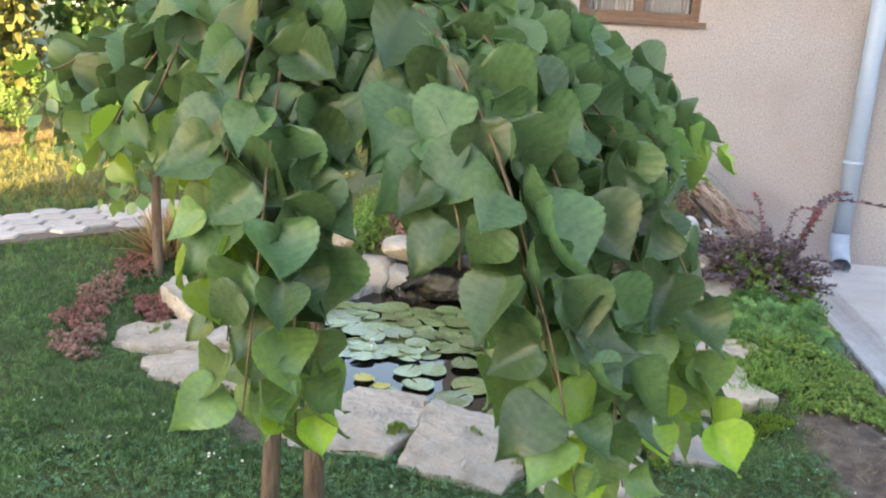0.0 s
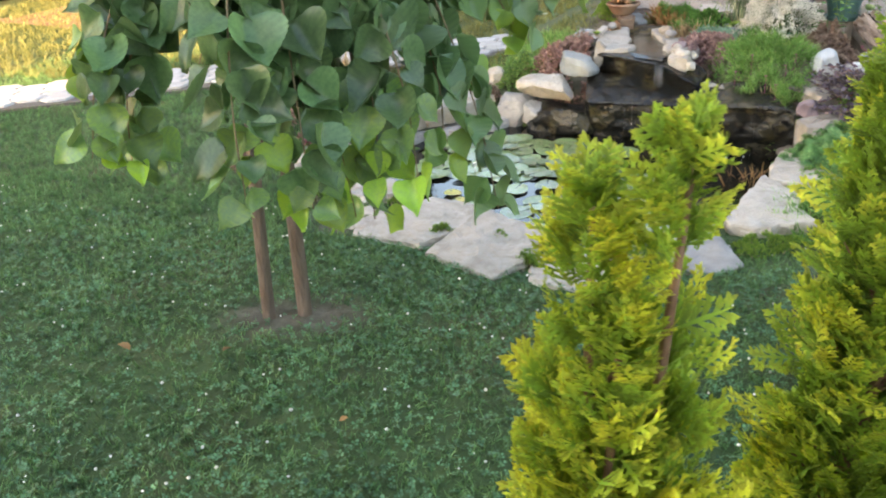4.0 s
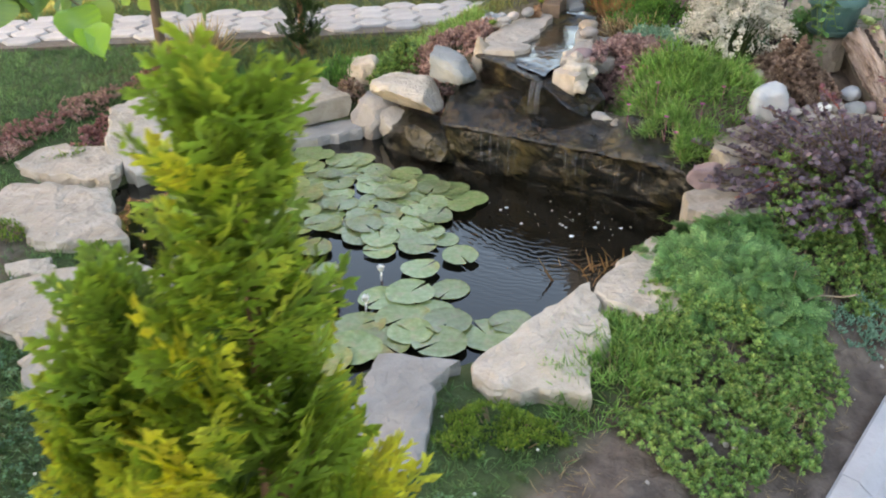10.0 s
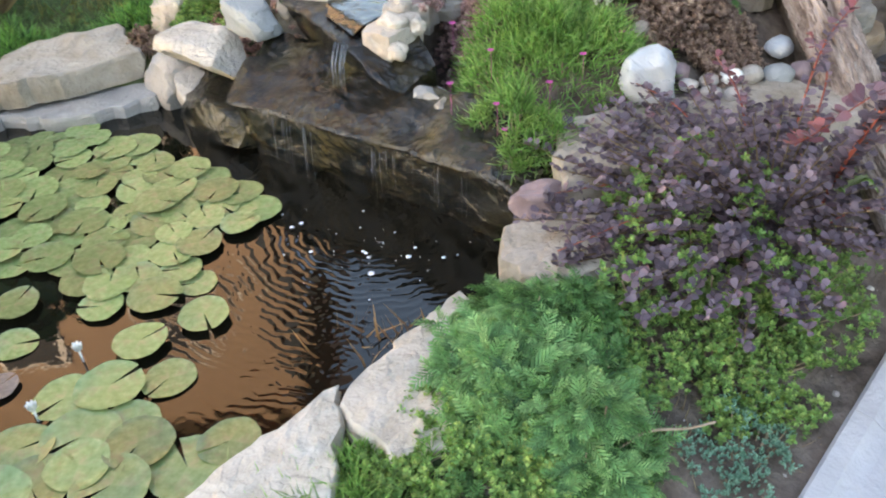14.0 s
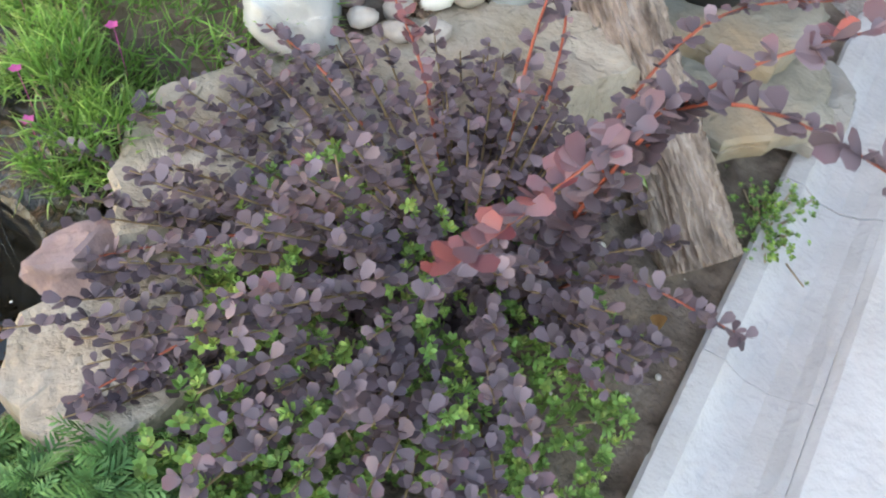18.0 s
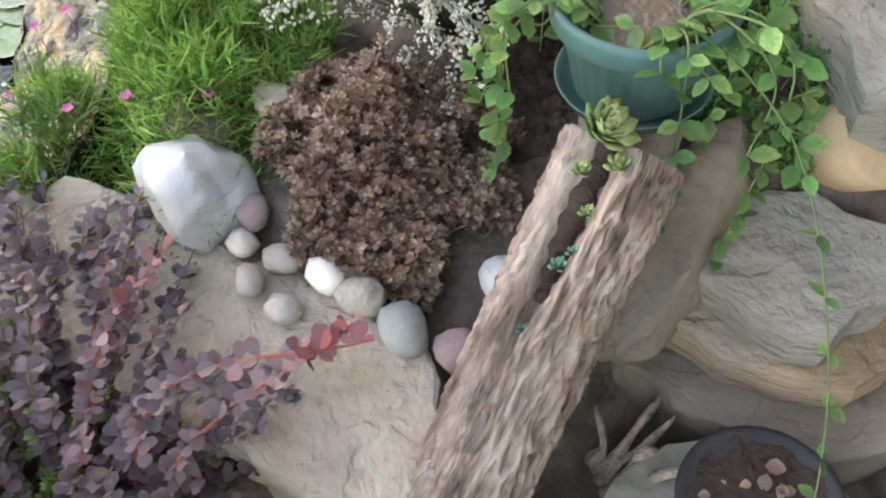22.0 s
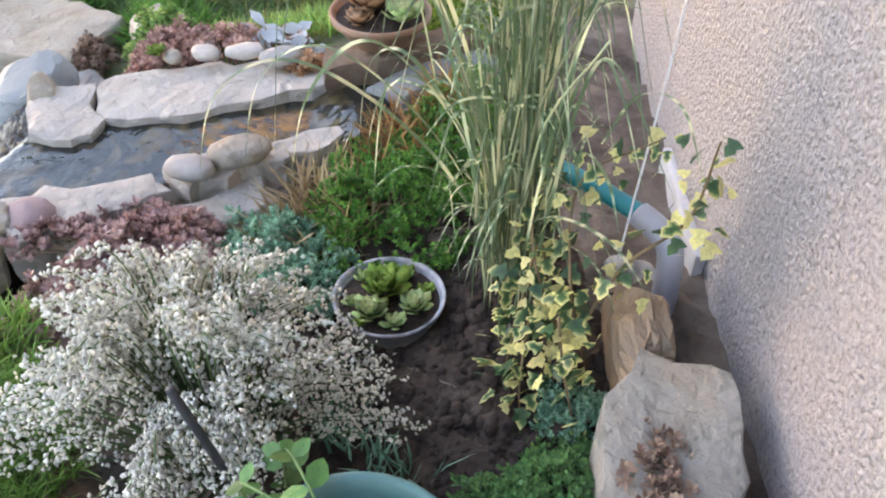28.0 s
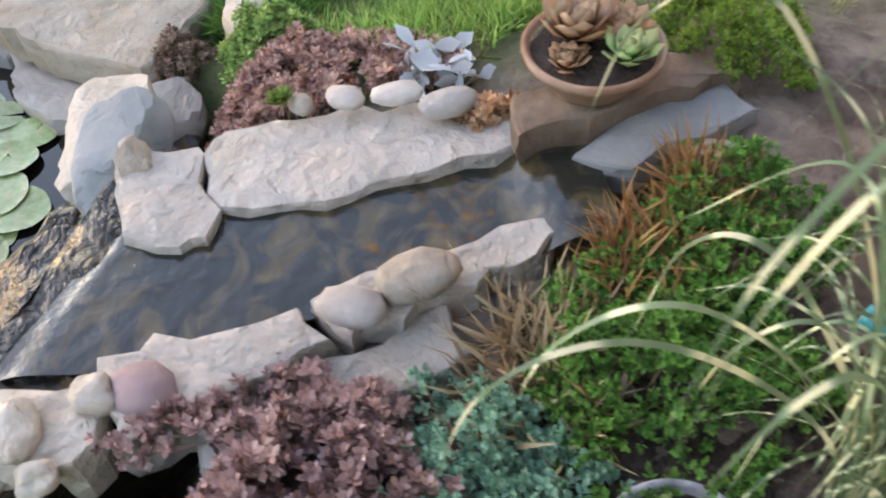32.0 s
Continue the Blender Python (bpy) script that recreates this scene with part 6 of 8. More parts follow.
def barberry():
    rs = np.random.default_rng(77)
    bush = thing("barberry", "purple-leaved barberry bush with arching red-tipped shoots", "shrub", (1.62, 0.80, 0.08))
    fork = (0.21, -0.04, 0.53)
    arching = [(fork, (0.05, -0.29, 0.50), 1.0, 1.45), (fork, (0.477, 0.198, 0.56), 0.75, 1.35), (fork, (0.53, -0.16, 0.56), 0.15, 1.4),
               ((0.20, 0.22, 0.42), (0.416, 0.40, 0.43), 0.7, 1.05), ((0.02, 0.22, 0.42), (0.07, 0.456, 0.50), 1.0, 1.1), ((0.05, 0.24, 0.36), (-0.02, 0.44, 0.40), 0.9, 1.0),
               (None, (-0.35, -0.40, 0.22), 0.0, 1.0), (None, (-0.20, 0.24, 0.40), 0.9, 1.0), (None, (0.37, -0.05, 0.22), 0.0, 1.0), (None, (-0.42, 0.22, 0.32), 0.0, 1.0), (None, (-0.46, -0.22, 0.22), 0.0, 1.0)]
    shoots = [(np.array(e), r, via, big) for via, e, r, big in arching]
    n_long = len(shoots)
    for k in range(230):
        a = rs.uniform(0, 6.283)
        u = math.sqrt(rs.random())
        e = np.array([0.46 * u * math.cos(a) - 0.14, 0.45 * u * math.sin(a) - 0.05, 0.40 * (1 - 0.55 * u ** 2) * rs.uniform(0.65, 1.05) + 0.03])
        if kerb_side(1.62 + e[0], 0.80 + e[1]) > 0.03:
            continue
        shoots.append((e, 0.25 if rs.random() < 0.1 else 0.0, None, 1.0))
    A, Rr, S, Tn, wood = [], [], [], [], []
    for i, (e, red, via, big) in enumerate(shoots):
        mid = e * 0.5 + np.array([0, 0, 0.12 if i < n_long else 0.05]) if via is None else np.array(via)
        pts = curve3((e[0] * 0.12, e[1] * 0.12, 0), mid, e, n=10)
        wood.append(tube(pts, np.linspace(0.0035, 0.0012, len(pts)), 5))
        ln = np.concatenate([[0], np.cumsum(np.linalg.norm(np.diff(pts, axis=0), axis=1))])
        d = 0.06
        while d < ln[-1]:
            p = np.array([np.interp(d, ln, pts[:, k]) for k in range(3)])
            for q in range(rs.integers(3, 6)):
                A.append(p)
                Rr.append((rs.uniform(-0.1, 0.95), rs.normal(0, 0.4), rs.uniform(0, 6.283)))
                S.append(rs.uniform(0.014, 0.027) * big)
                Tn.append(rs.normal(0, 0.08) + red * max(0, d / ln[-1] - (0.45 if via is None else 0.66)) * (1.1 if via is None else 1.5))
            d += rs.uniform(0.014, 0.024)
    for i in range(n_long):
        v, f, _ = wood[i]
        part("shoot", mesh("shoot", v, f, M["red_stem"]), None, bush)
    v, f, _ = gather(wood[n_long:])
    part("twig", mesh("twig", v, f, M["stem"]), None, bush, kind="stuff")
    ang = np.array(Rr)
    V, F, T = scatter(BL[0], BL[1], A, turn(ang[:, 0], ang[:, 1], ang[:, 2]), np.array(S), BL[2])
    part("foliage", mesh("foliage", V, F, M["barberry"], tint=np.clip(T + np.repeat(Tn, 7), 0, 1)), None, bush, kind="stuff")


barberry()
mat_of("ground_cover", "green shoots growing up through the barberry", "plant", disc_of(1.57, 0.68, 0.32, 0.28, 0.0, off_yard), 1900, SPRIG, (0.022, 0.04), M["cover"], 0.5, 0.12, 39, dome=0.15)

# ---- rockery stones and log ----
M["tan_stone"] = material("tan_stone", [(0.3, (0.2, 0.14, 0.09)), (0.5, (0.33, 0.24, 0.16)), (0.72, (0.42, 0.34, 0.26))], 0.85, 6, 12, 0.7, 28, stretch=(1, 1, 4), mottle=((0.25, 0.22, 0.2), 4, 0.5), relief=0.5)
M["rockery_grey"] = material("layered_grey_stone", [(0.3, (0.19, 0.175, 0.15)), (0.5, (0.28, 0.265, 0.235)), (0.72, (0.38, 0.36, 0.325))], 0.85, 6, 12, 0.9, 28, stretch=(1, 1, 3), mottle=((0.34, 0.25, 0.16), 5, 0.4), relief=0.5)
M["shelf_stone"] = material("greenish_grey_layered_stone", [(0.3, (0.17, 0.155, 0.125)), (0.5, (0.255, 0.24, 0.20)), (0.72, (0.34, 0.325, 0.285))], 0.85, 5, 12, 0.6, 30, mottle=((0.36, 0.215, 0.10), 3.2, 0.6), relief=0.3)
M["brown_rock"] = material("brown_rock", [(0.3, (0.13, 0.105, 0.08)), (0.5, (0.20, 0.165, 0.13)), (0.72, (0.28, 0.235, 0.195))], 0.85, 7, 12, 0.5, 26, mottle=((0.2, 0.18, 0.16), 4, 0.5), relief=0.5)
ROCKERY = "rockery stones"
boulder("boulder", (1.255, 1.07, 0.395), (0.084, 0.082, 0.093), M["white_stone"], "large white stone with pale blue tinge on a rock shelf", 104, 25, (6, -6), 0.34, 0.16, group=ROCKERY, detail=0.035, crisp=50)
flat_stone("stone_slab", [(1.13, 0.70), (1.20, 0.61), (1.30, 0.70), (1.42, 0.83), (1.53, 0.94), (1.66, 1.08), (1.78, 1.22), (1.72, 1.31), (1.57, 1.33), (1.42, 1.22), (1.32, 1.11), (1.19, 1.00), (1.10, 0.86)], 0.322, 0.15, M["sandstone"], "large flat sandstone below the white stone", 82, (-0.05, 0.02), "stone slab", ROCKERY)
for i, (x, y, z, r, m, w) in enumerate([(1.345, 1.115, 0.355, 0.026, "pebble", 20), (1.385, 1.165, 0.352, 0.028, "pebble", 60), (1.43, 1.215, 0.35, 0.031, "petal", 30), (1.475, 1.255, 0.345, 0.036, "stream_stone", 50), (1.535, 1.30, 0.335, 0.042, "blue_stone", 10),
                                        (1.585, 1.36, 0.325, 0.036, "purple_stone", 80), (1.405, 1.115, 0.345, 0.026, "pebble", 0), (1.455, 1.15, 0.335, 0.028, "pebble", 45), (1.31, 1.14, 0.375, 0.03, "purple_stone", 0), (1.512, 1.45, 0.345, 0.042, "white_stone", 40), (1.65, 1.004, 0.20, 0.022, "purple_stone", 20)]):
    boulder("pebble", (x, y, z), (r * 1.02, r * 0.82, r * 0.7), M[m], "smooth pebble in a row on the sandstone", 90 + i, w, boxy=0.15, rough=0.25, n=2, group="pebbles on the sandstone", category="pebble")
boulder("boulder", (1.16, 1.21, 0.42), (0.05, 0.04, 0.05), M["sandstone"], "small tan stone in the brown mat plant", 84, 0, group=ROCKERY)
boulder("boulder", (1.515, 1.69, 0.34), (0.08, 0.21, 0.085), M["brown_rock"], "long grey-brown rock lying beside the log", 85, 32, (28, 0), 0.3, 0.15, group=ROCKERY)
flat_stone("stone", [(1.535, 1.69), (1.49, 1.79), (1.51, 1.895), (1.594, 1.955), (1.70, 1.90), (1.725, 1.80), (1.655, 1.725)], 0.355, 0.075, M["rockery_grey"], "rounded grey rock in the rockery wall", 86, (-0.10, 0.05), "stone", ROCKERY)
flat_stone("stone", [(1.525, 1.665), (1.585, 1.638), (1.67, 1.69), (1.745, 1.80), (1.75, 1.90), (1.66, 1.99), (1.52, 1.92), (1.49, 1.78)], 0.275, 0.075, M["tan_stone"], "tan layered rock below a grey one", 87, (-0.06, 0.0), "stone", ROCKERY)
flat_stone("stone", [(1.50, 1.62), (1.60, 1.58), (1.72, 1.66), (1.82, 1.80), (1.82, 1.93), (1.68, 2.02), (1.50, 1.92)], 0.205, 0.13, M["brown_rock"], "dark grey-brown rock at the foot of the rockery wall", 96, (-0.05, 0.0), "stone", ROCKERY)
v, f, _ = tube([(0, 0, -0.05), (0, 0, -0.045), (0, 0, 0.045), (0, 0, 0.05)], (0.06, 0.068, 0.068, 0.06), 28)
orange = thing("wood_round", "round sawn slice of orange-brown wood", "wood slice", (1.49, 1.955, 0.42), data=mesh("wood_round", v, f, M["cut_wood"]))
orange.rotation_euler = (radians(-8), radians(40), 0)
flat_stone("stone_slab", [(1.785, 1.475), (1.735, 1.56), (1.75, 1.72), (1.86, 1.80), (1.99, 1.77), (2.10, 1.675), (2.06, 1.56), (2.008, 1.453), (1.90, 1.462)], 0.195, 0.055, M["shelf_stone"], "flat grey stone with a rusty edge under the small black pot", 88, (-0.01, 0.01), "stone slab", ROCKERY)
flat_stone("stone_slab", [(1.945, 1.264), (1.86, 1.33), (1.78, 1.44), (1.80, 1.60), (2.05, 1.66), (2.125, 1.555), (2.142, 1.406), (2.05, 1.345)], 0.138, 0.05, M["shelf_stone"], "flat tan stone at the kerb beside the log", 89, (-0.01, 0), "stone slab", ROCKERY)
flat_stone("stone_slab", [(2.00, 1.42), (1.95, 1.56), (2.05, 1.68), (2.14, 1.67), (2.195, 1.575), (2.18, 1.48), (2.125, 1.405)], 0.085, 0.05, M["grey_slab"], "low flat stone jutting over the gutter", 97, (-0.01, 0), "stone slab", ROCKERY)
boulder("boulder", (2.05, 1.62, 0.08), (0.09, 0.12, 0.06), M["sandstone"], "tan rock at the kerb below flat stones", 83, 10, group=ROCKERY)
flat_stone("rock_wall_stone", [(1.10, 2.06), (1.20, 1.97), (1.33, 1.93), (1.52, 1.90), (1.56, 2.03), (1.36, 2.09), (1.16, 2.16)], 0.56, 0.20, M["rockery_grey"], "upright grey rock against the house wall", 91, (-0.12, 0), "stone", ROCKERY)
boulder("boulder", (1.0, 2.10, 0.41), (0.17, 0.055, 0.22), M["tan_stone"], "brown rock against the house wall", 92, -12, (0, 0), 0.45, 0.25, group=ROCKERY)
boulder("boulder", (0.86, 2.17, 0.40), (0.06, 0.05, 0.09), M["grey_slab"], "grey rock against the house wall", 93, 0, group=ROCKERY)
mat_of("houseleek_patch", "brown houseleeks and grit on top of the grey rock", "plant", disc_of(1.30, 2.01, 0.07, 0.04, -0.25), 80, SPRIG, (0.02, 0.036), M["brown_sedum"], 0.5, 0.01, 94, z=0.565)


def log_arrays(a, b, r0, r1, seed):
    """A split weathered log from a to b, with ridged bark and a hollow along its upper side."""
    a, b = np.array(a, float), np.array(b, float)
    d = (b - a) / np.linalg.norm(b - a)
    side = np.cross([0, 0, 1], d)
    side /= np.linalg.norm(side)
    up = np.cross(d, side)
    sides, rows = 210, 240
    V, F = [], []
    L = np.linalg.norm(b - a)
    for i in range(rows + 1):
        u = i / rows
        r = r0 + (r1 - r0) * u
        c = np.array([0, 0, u * L])
        for k in range(sides):
            w = 2 * math.pi * k / sides
            cw, sw = math.cos(w) * 6, math.sin(w) * 6
            shift = 0.5 * math.sin(u * 6) + 0.35 * math.sin(u * 31 + 2 * w)
            a1 = 1 - 2.6 * abs(noise.noise(Vector((cw * 1.15 + shift, sw * 1.15, u * 10.5 + seed))))
            a2 = 1 - 2.4 * abs(noise.noise(Vector((cw * 2.3, sw * 2.3 + shift, u * 22 + 4))))
            bark = 0.13 * a1 + 0.12 * a2 + 0.06 * noise.noise(Vector((cw * 4, sw * 4, u * 70)))
            open_ = 0.07 + 0.33 * float(smooth(u, 0.66, 0.90))
            h = math.exp(-((w - math.pi / 2 + 0.15) / open_) ** 6) * float(smooth(u, 0.58, 0.74))
            rr = r * (1.0 + bark * (1 - 0.7 * h) - 0.52 * h)
            V.append((rr * math.cos(w), rr * math.sin(w), c[2]))
        for k in range(sides):
            if i:
                k2 = (k + 1) % sides
                F.append([(i - 1) * sides + k, (i - 1) * sides + k2, i * sides + k2, i * sides + k])
    F.append(list(range(sides))[::-1])
    F.append([rows * sides + k for k in range(sides)])
    M3 = Matrix((side, up, d)).transposed()
    return np.array(V), F, M3


LOG_A, LOG_B = (1.960, 1.072, 0.045), (1.500, 1.600, 0.535)
v, f, m3 = log_arrays(LOG_A, LOG_B, 0.060, 0.064, 4)
log = thing("log", "weathered split log with ridged bark leaning on the rockery", "log", LOG_A, data=mesh("log", v, f, M["log"]))
log.rotation_euler = m3.to_euler()
LOG_LEN = float(np.linalg.norm(np.array(LOG_B) - np.array(LOG_A)))
fill = [(0.006 * math.sin(u * 9) + 0.009, 0.028 + 0.004 * math.sin(u * 23), u * LOG_LEN) for u in np.linspace(0.76, 0.99, 30)]
v, f, _ = tube(fill, 0.017 + 0.003 * np.sin(np.linspace(0, 40, 30)), 14)
part("soil_fill", mesh("soil_fill", v, f, M["soil"]), None, log, "brown crumbly soil in the hollow")
rt = np.random.default_rng(15)
roots = thing("dry_roots", "tangled dry roots under the log", "roots", (1.73, 1.52, 0.09))
roots.scale = (0.8, 0.8, 0.8)
for k in range(6):
    e = rt.normal(0, 0.08, 3)
    v, f, _ = tube(curve3((0.02 * k - 0.05, 0, 0.0), (e[0] * 0.5, 0.05 + e[1] * 0.4, 0.05 + 0.02 * k), (e[0], 0.10 + e[1], 0.06 + abs(e[2]))), np.linspace(0.015, 0.003, 24) * (1 + 0.25 * np.sin(np.linspace(0, 9 + k, 24))), 9)
    part("root", mesh("root", v, f, M["log"]), None, roots)

# ---- pots ----
M["dry_soil"] = material("dry_potting_soil", [(0.3, (0.13, 0.10, 0.075)), (0.7, (0.27, 0.21, 0.165))], 0.95, 20, 10, 0.9, 60)
flat_stone("stone_slab", [(1.33, 1.61), (1.32, 1.70), (1.37, 1.74), (1.43, 1.72), (1.45, 1.65), (1.40, 1.60)], 0.51, 0.14, M["sandstone"], "flat tan stone under the green pot", 95, (0, 0), "stone slab", ROCKERY)
POT = np.array([1.386, 1.658])
pot = thing("flower_pot", "green plastic flower pot on a saucer behind the log", "flower pot", (POT[0], POT[1], 0.528))
pot.scale = (0.915, 0.915, 0.95)
v, f, _ = lathe([(0.0, 0.0), (0.078, 0.0), (0.084, 0.006), (0.104, 0.108), (0.107, 0.110), (0.116, 0.112), (0.121, 0.118), (0.123, 0.142), (0.121, 0.149), (0.115, 0.150), (0.110, 0.146), (0.106, 0.128), (0.104, 0.10), (0.09, 0.09)], 180)
flute = np.arctan2(v[:, 1], v[:, 0])
mid = (v[:, 2] > 0.004) & (v[:, 2] < 0.109) & (np.hypot(v[:, 0], v[:, 1]) > 0.08)
v[mid, :2] *= (1 + 0.010 * np.cos(flute[mid] * 30))[:, None]
part("pot_body", mesh("pot_body", v, f, M["green_pot"]), None, pot)
v, f, _ = lathe([(0.0, -0.010), (0.092, -0.010), (0.100, -0.002), (0.108, 0.014), (0.110, 0.016), (0.107, 0.017), (0.098, 0.002), (0.09, -0.004), (0.0, -0.004)], 72)
part("saucer", mesh("saucer", v, f, M["green_pot"]), None, pot)
v, f, _ = lathe([(0.104, 0.113), (0.08, 0.117), (0.05, 0.114), (0.02, 0.118), (0.0, 0.116)], 40)
part("potting_soil", mesh("potting_soil", v, f, M["dry_soil"]), None, pot)
vine = thing("trailing_plant", "trailing plant with glossy green leaves hanging from the pot", "plant", (POT[0], POT[1], 0.64))
rv_ = np.random.default_rng(41)
VL = (np.array([(0, 0, 0), (0.26, 0.22, 0.03), (0.34, 0.5, 0.05), (0.2, 0.8, 0.02), (0, 1, -0.04), (-0.2, 0.8, 0.02), (-0.34, 0.5, 0.05), (-0.26, 0.22, 0.03), (0, 0.5, -0.02)]),
      [[0, 1, 2, 8], [8, 2, 3, 4], [0, 8, 6, 7], [8, 4, 5, 6]], np.array([0.2, 0.35, 0.45, 0.45, 0.5, 0.45, 0.45, 0.35, 0.3]))
VMESH = [mesh("leaf", *VL[:2], M["vinca"], tint=np.clip(VL[2] + s, 0, 1)) for s in (0, 0.12, 0.3)]
vine_n = 0
for k in range(26):
    hang = k < 15
    a = (-2.1 if k % 2 else 1.0) + rv_.normal(0, 0.45) if hang else rv_.uniform(0, 6.283)
    c, s = math.cos(a), math.sin(a)
    reach, drop = (rv_.uniform(0.12, 0.2), rv_.uniform(0.04, 0.36)) if hang else (rv_.uniform(0.07, 0.14), rv_.uniform(-0.05, 0.0))
    pts = curve3((0.03 * c, 0.03 * s, -0.03), (0.09 * c, 0.09 * s, 0.045), (reach * c, reach * s, 0.01), (reach * 1.1 * c + rv_.normal(0, 0.03), reach * 1.1 * s + rv_.normal(0, 0.03), -drop), n=9)
    if vine_n > 292:
        break
    v, f, _ = tube(pts, np.linspace(0.0022, 0.001, len(pts)), 5)
    part("runner", mesh("runner", v, f, M["flower_stem"], tint=np.full(len(v), 0.6)), None, vine)
    ln = np.concatenate([[0], np.cumsum(np.linalg.norm(np.diff(pts, axis=0), axis=1))])
    d = 0.05
    while d < ln[-1]:
        p = [np.interp(d, ln, pts[:, q]) for q in range(3)]
        for sd_ in (-1, 1):
            if vine_n > 296:
                break
            ob = new("leaf", VMESH[rv_.integers(3)])
            ob.parent = vine
            ob.location, ob.rotation_euler = p, (rv_.uniform(-0.7, 0.5), rv_.normal(0, 0.4), a - math.pi / 2 + sd_ * rv_.uniform(0.5, 1.5))
            ob.scale = (rv_.uniform(0.023, 0.038),) * 3
            vine_n += 1
        d += rv_.uniform(0.036, 0.058)


rosette_thing((1.507, 1.563, 0.588), 0.042, M["rosette"], "large pale green houseleek rosette growing in the log", 40, lean=(-0.3, 0.35))
for i, (x, y, z, r) in enumerate([(1.54, 1.528, 0.565, 0.016), (1.55, 1.567, 0.57, 0.02), (1.572, 1.525, 0.53, 0.013), (1.605, 1.48, 0.49, 0.014), (1.60, 1.50, 0.50, 0.012), (1.645, 1.425, 0.44, 0.010)]):
    rosette_thing((x, y, z), r, M["rosette"] if i < 3 else M["blue_sedum"], "small houseleek offset in the hollow of the log", 18, group="houseleeks in the log")
BOWL = np.array([0.825, 1.775])
bowl = thing("plant_bowl", "shallow grey plastic bowl planted with houseleeks", "bowl", (BOWL[0], BOWL[1], 0.40))
v, f, _ = lathe([(0.0, 0.0), (0.06, 0.0), (0.072, 0.01), (0.083, 0.05), (0.088, 0.054), (0.089, 0.059), (0.085, 0.060), (0.081, 0.054), (0.078, 0.042), (0.05, 0.04)], 56)
part("bowl_body", mesh("bowl_body", v, f, M["worn_pot"]), None, bowl)
v, f, _ = lathe([(0.079, 0.046), (0.05, 0.05), (0.02, 0.047), (0.0, 0.05)], 36)
part("potting_soil", mesh("potting_soil", v, f, M["soil"]), None, bowl)
for i, (x, y, r) in enumerate([(-0.015, -0.005, 0.036), (0.03, -0.035, 0.026), (0.028, 0.035, 0.024), (-0.04, 0.03, 0.02), (-0.05, -0.03, 0.016), (0.058, 0.0, 0.018), (0.0, 0.058, 0.016), (0.0, -0.058, 0.014), (-0.062, 0.002, 0.012), (0.05, -0.055, 0.012)]):
    rosette_thing((BOWL[0] + x, BOWL[1] + y, 0.448 + r * 0.1), r * 1.42, M["rosette"] if i % 3 else M["moss"], "green houseleek rosette in the bowl", 30 if r > 0.02 else 18, i, group="houseleeks in the bowl")
clay = thing("clay_bowl", "wide terracotta bowl planted with brown houseleeks", "bowl", (0.115, 1.875, 0.51))
clay.scale = (0.88, 0.88, 0.88)
v, f, _ = lathe([(0.0, 0.0), (0.06, 0.0), (0.075, 0.008), (0.112, 0.062), (0.120, 0.066), (0.122, 0.080), (0.117, 0.083), (0.110, 0.078), (0.104, 0.064), (0.06, 0.06)], 56)
part("bowl_body", mesh("bowl_body", v, f, M["terracotta"]), None, clay)
v, f, _ = lathe([(0.106, 0.068), (0.06, 0.074), (0.0, 0.072)], 36)
part("grit", mesh("grit", v, f, M["soil"]), None, clay)
for i, (x, y, r) in enumerate([(-0.03, -0.02, 0.05), (0.045, 0.045, 0.034), (-0.03, 0.06, 0.03), (0.04, -0.055, 0.024)]):
    rosette_thing((0.115 + x * 0.9, 1.875 + y * 0.9, 0.575), r * 1.7, M["rosette_brown"] if i != 1 else M["rosette"], "brown houseleek rosette in the clay bowl", 30, i, group="houseleeks in the clay bowl")
mat_of("stonecrop", "purple-brown stonecrop creeping over the bank stones", "plant", disc_of(0.555, 1.33, 0.045, 0.17), 170, SPRIG, (0.022, 0.04), M["purple_sedum"], 0.5, 0.02, 133, z=0.425)
rosette_thing((0.01, 1.40, 0.47), 0.03, M["moss"], "yellow-green houseleek on the stream bank", 26)
small = thing("small_pot", "small black plastic pot of dark soil", "flower pot", (1.857, 1.662, 0.193))
small.scale = (1.32, 1.32, 0.62)
v, f, _ = lathe([(0.0, 0.0), (0.055, 0.0), (0.06, 0.004), (0.072, 0.075), (0.078, 0.078), (0.079, 0.086), (0.073, 0.087), (0.069, 0.078), (0.04, 0.07)], 48)
part("pot_body", mesh("pot_body", v, f, M["black_pot"]), None, small)
v, f, _ = lathe([(0.072, 0.074), (0.06, 0.080), (0.045, 0.077), (0.03, 0.083), (0.015, 0.078), (0.0, 0.082)], 48)
v[:, 2] += [0.012 * noise.noise(Vector((q[0] * 60, q[1] * 60, 2))) for q in v]
part("potting_soil", mesh("potting_soil", v, f, M["soil"]), None, small)
rsm = np.random.default_rng(77)
for k in range(9):
    ob = thing("dry_leaf", "curled dry brown leaf on the potting soil", "leaf", (1.857 + rsm.normal(0, 0.035), 1.662 + rsm.normal(0, 0.035), 0.252), "dry leaves in the pot", data=mesh("dry_leaf", VL[0] * [1.2, 1, 4], VL[1], M["brown_sedum"], tint=VL[2] + 0.2))
    ob.scale, ob.rotation_euler = (rsm.uniform(0.014, 0.028),) * 3, (rsm.normal(0, 0.3), rsm.normal(0, 0.3), rsm.uniform(0, 6.28))
shoot = curve3((1.46, 1.70, 0.66), (1.62, 1.74, 0.60), (1.78, 1.73, 0.45), (1.90, 1.68, 0.33), (1.94, 1.63, 0.29), n=10)
v, f, _ = tube(shoot, np.linspace(0.0016, 0.0009, len(shoot)), 5)
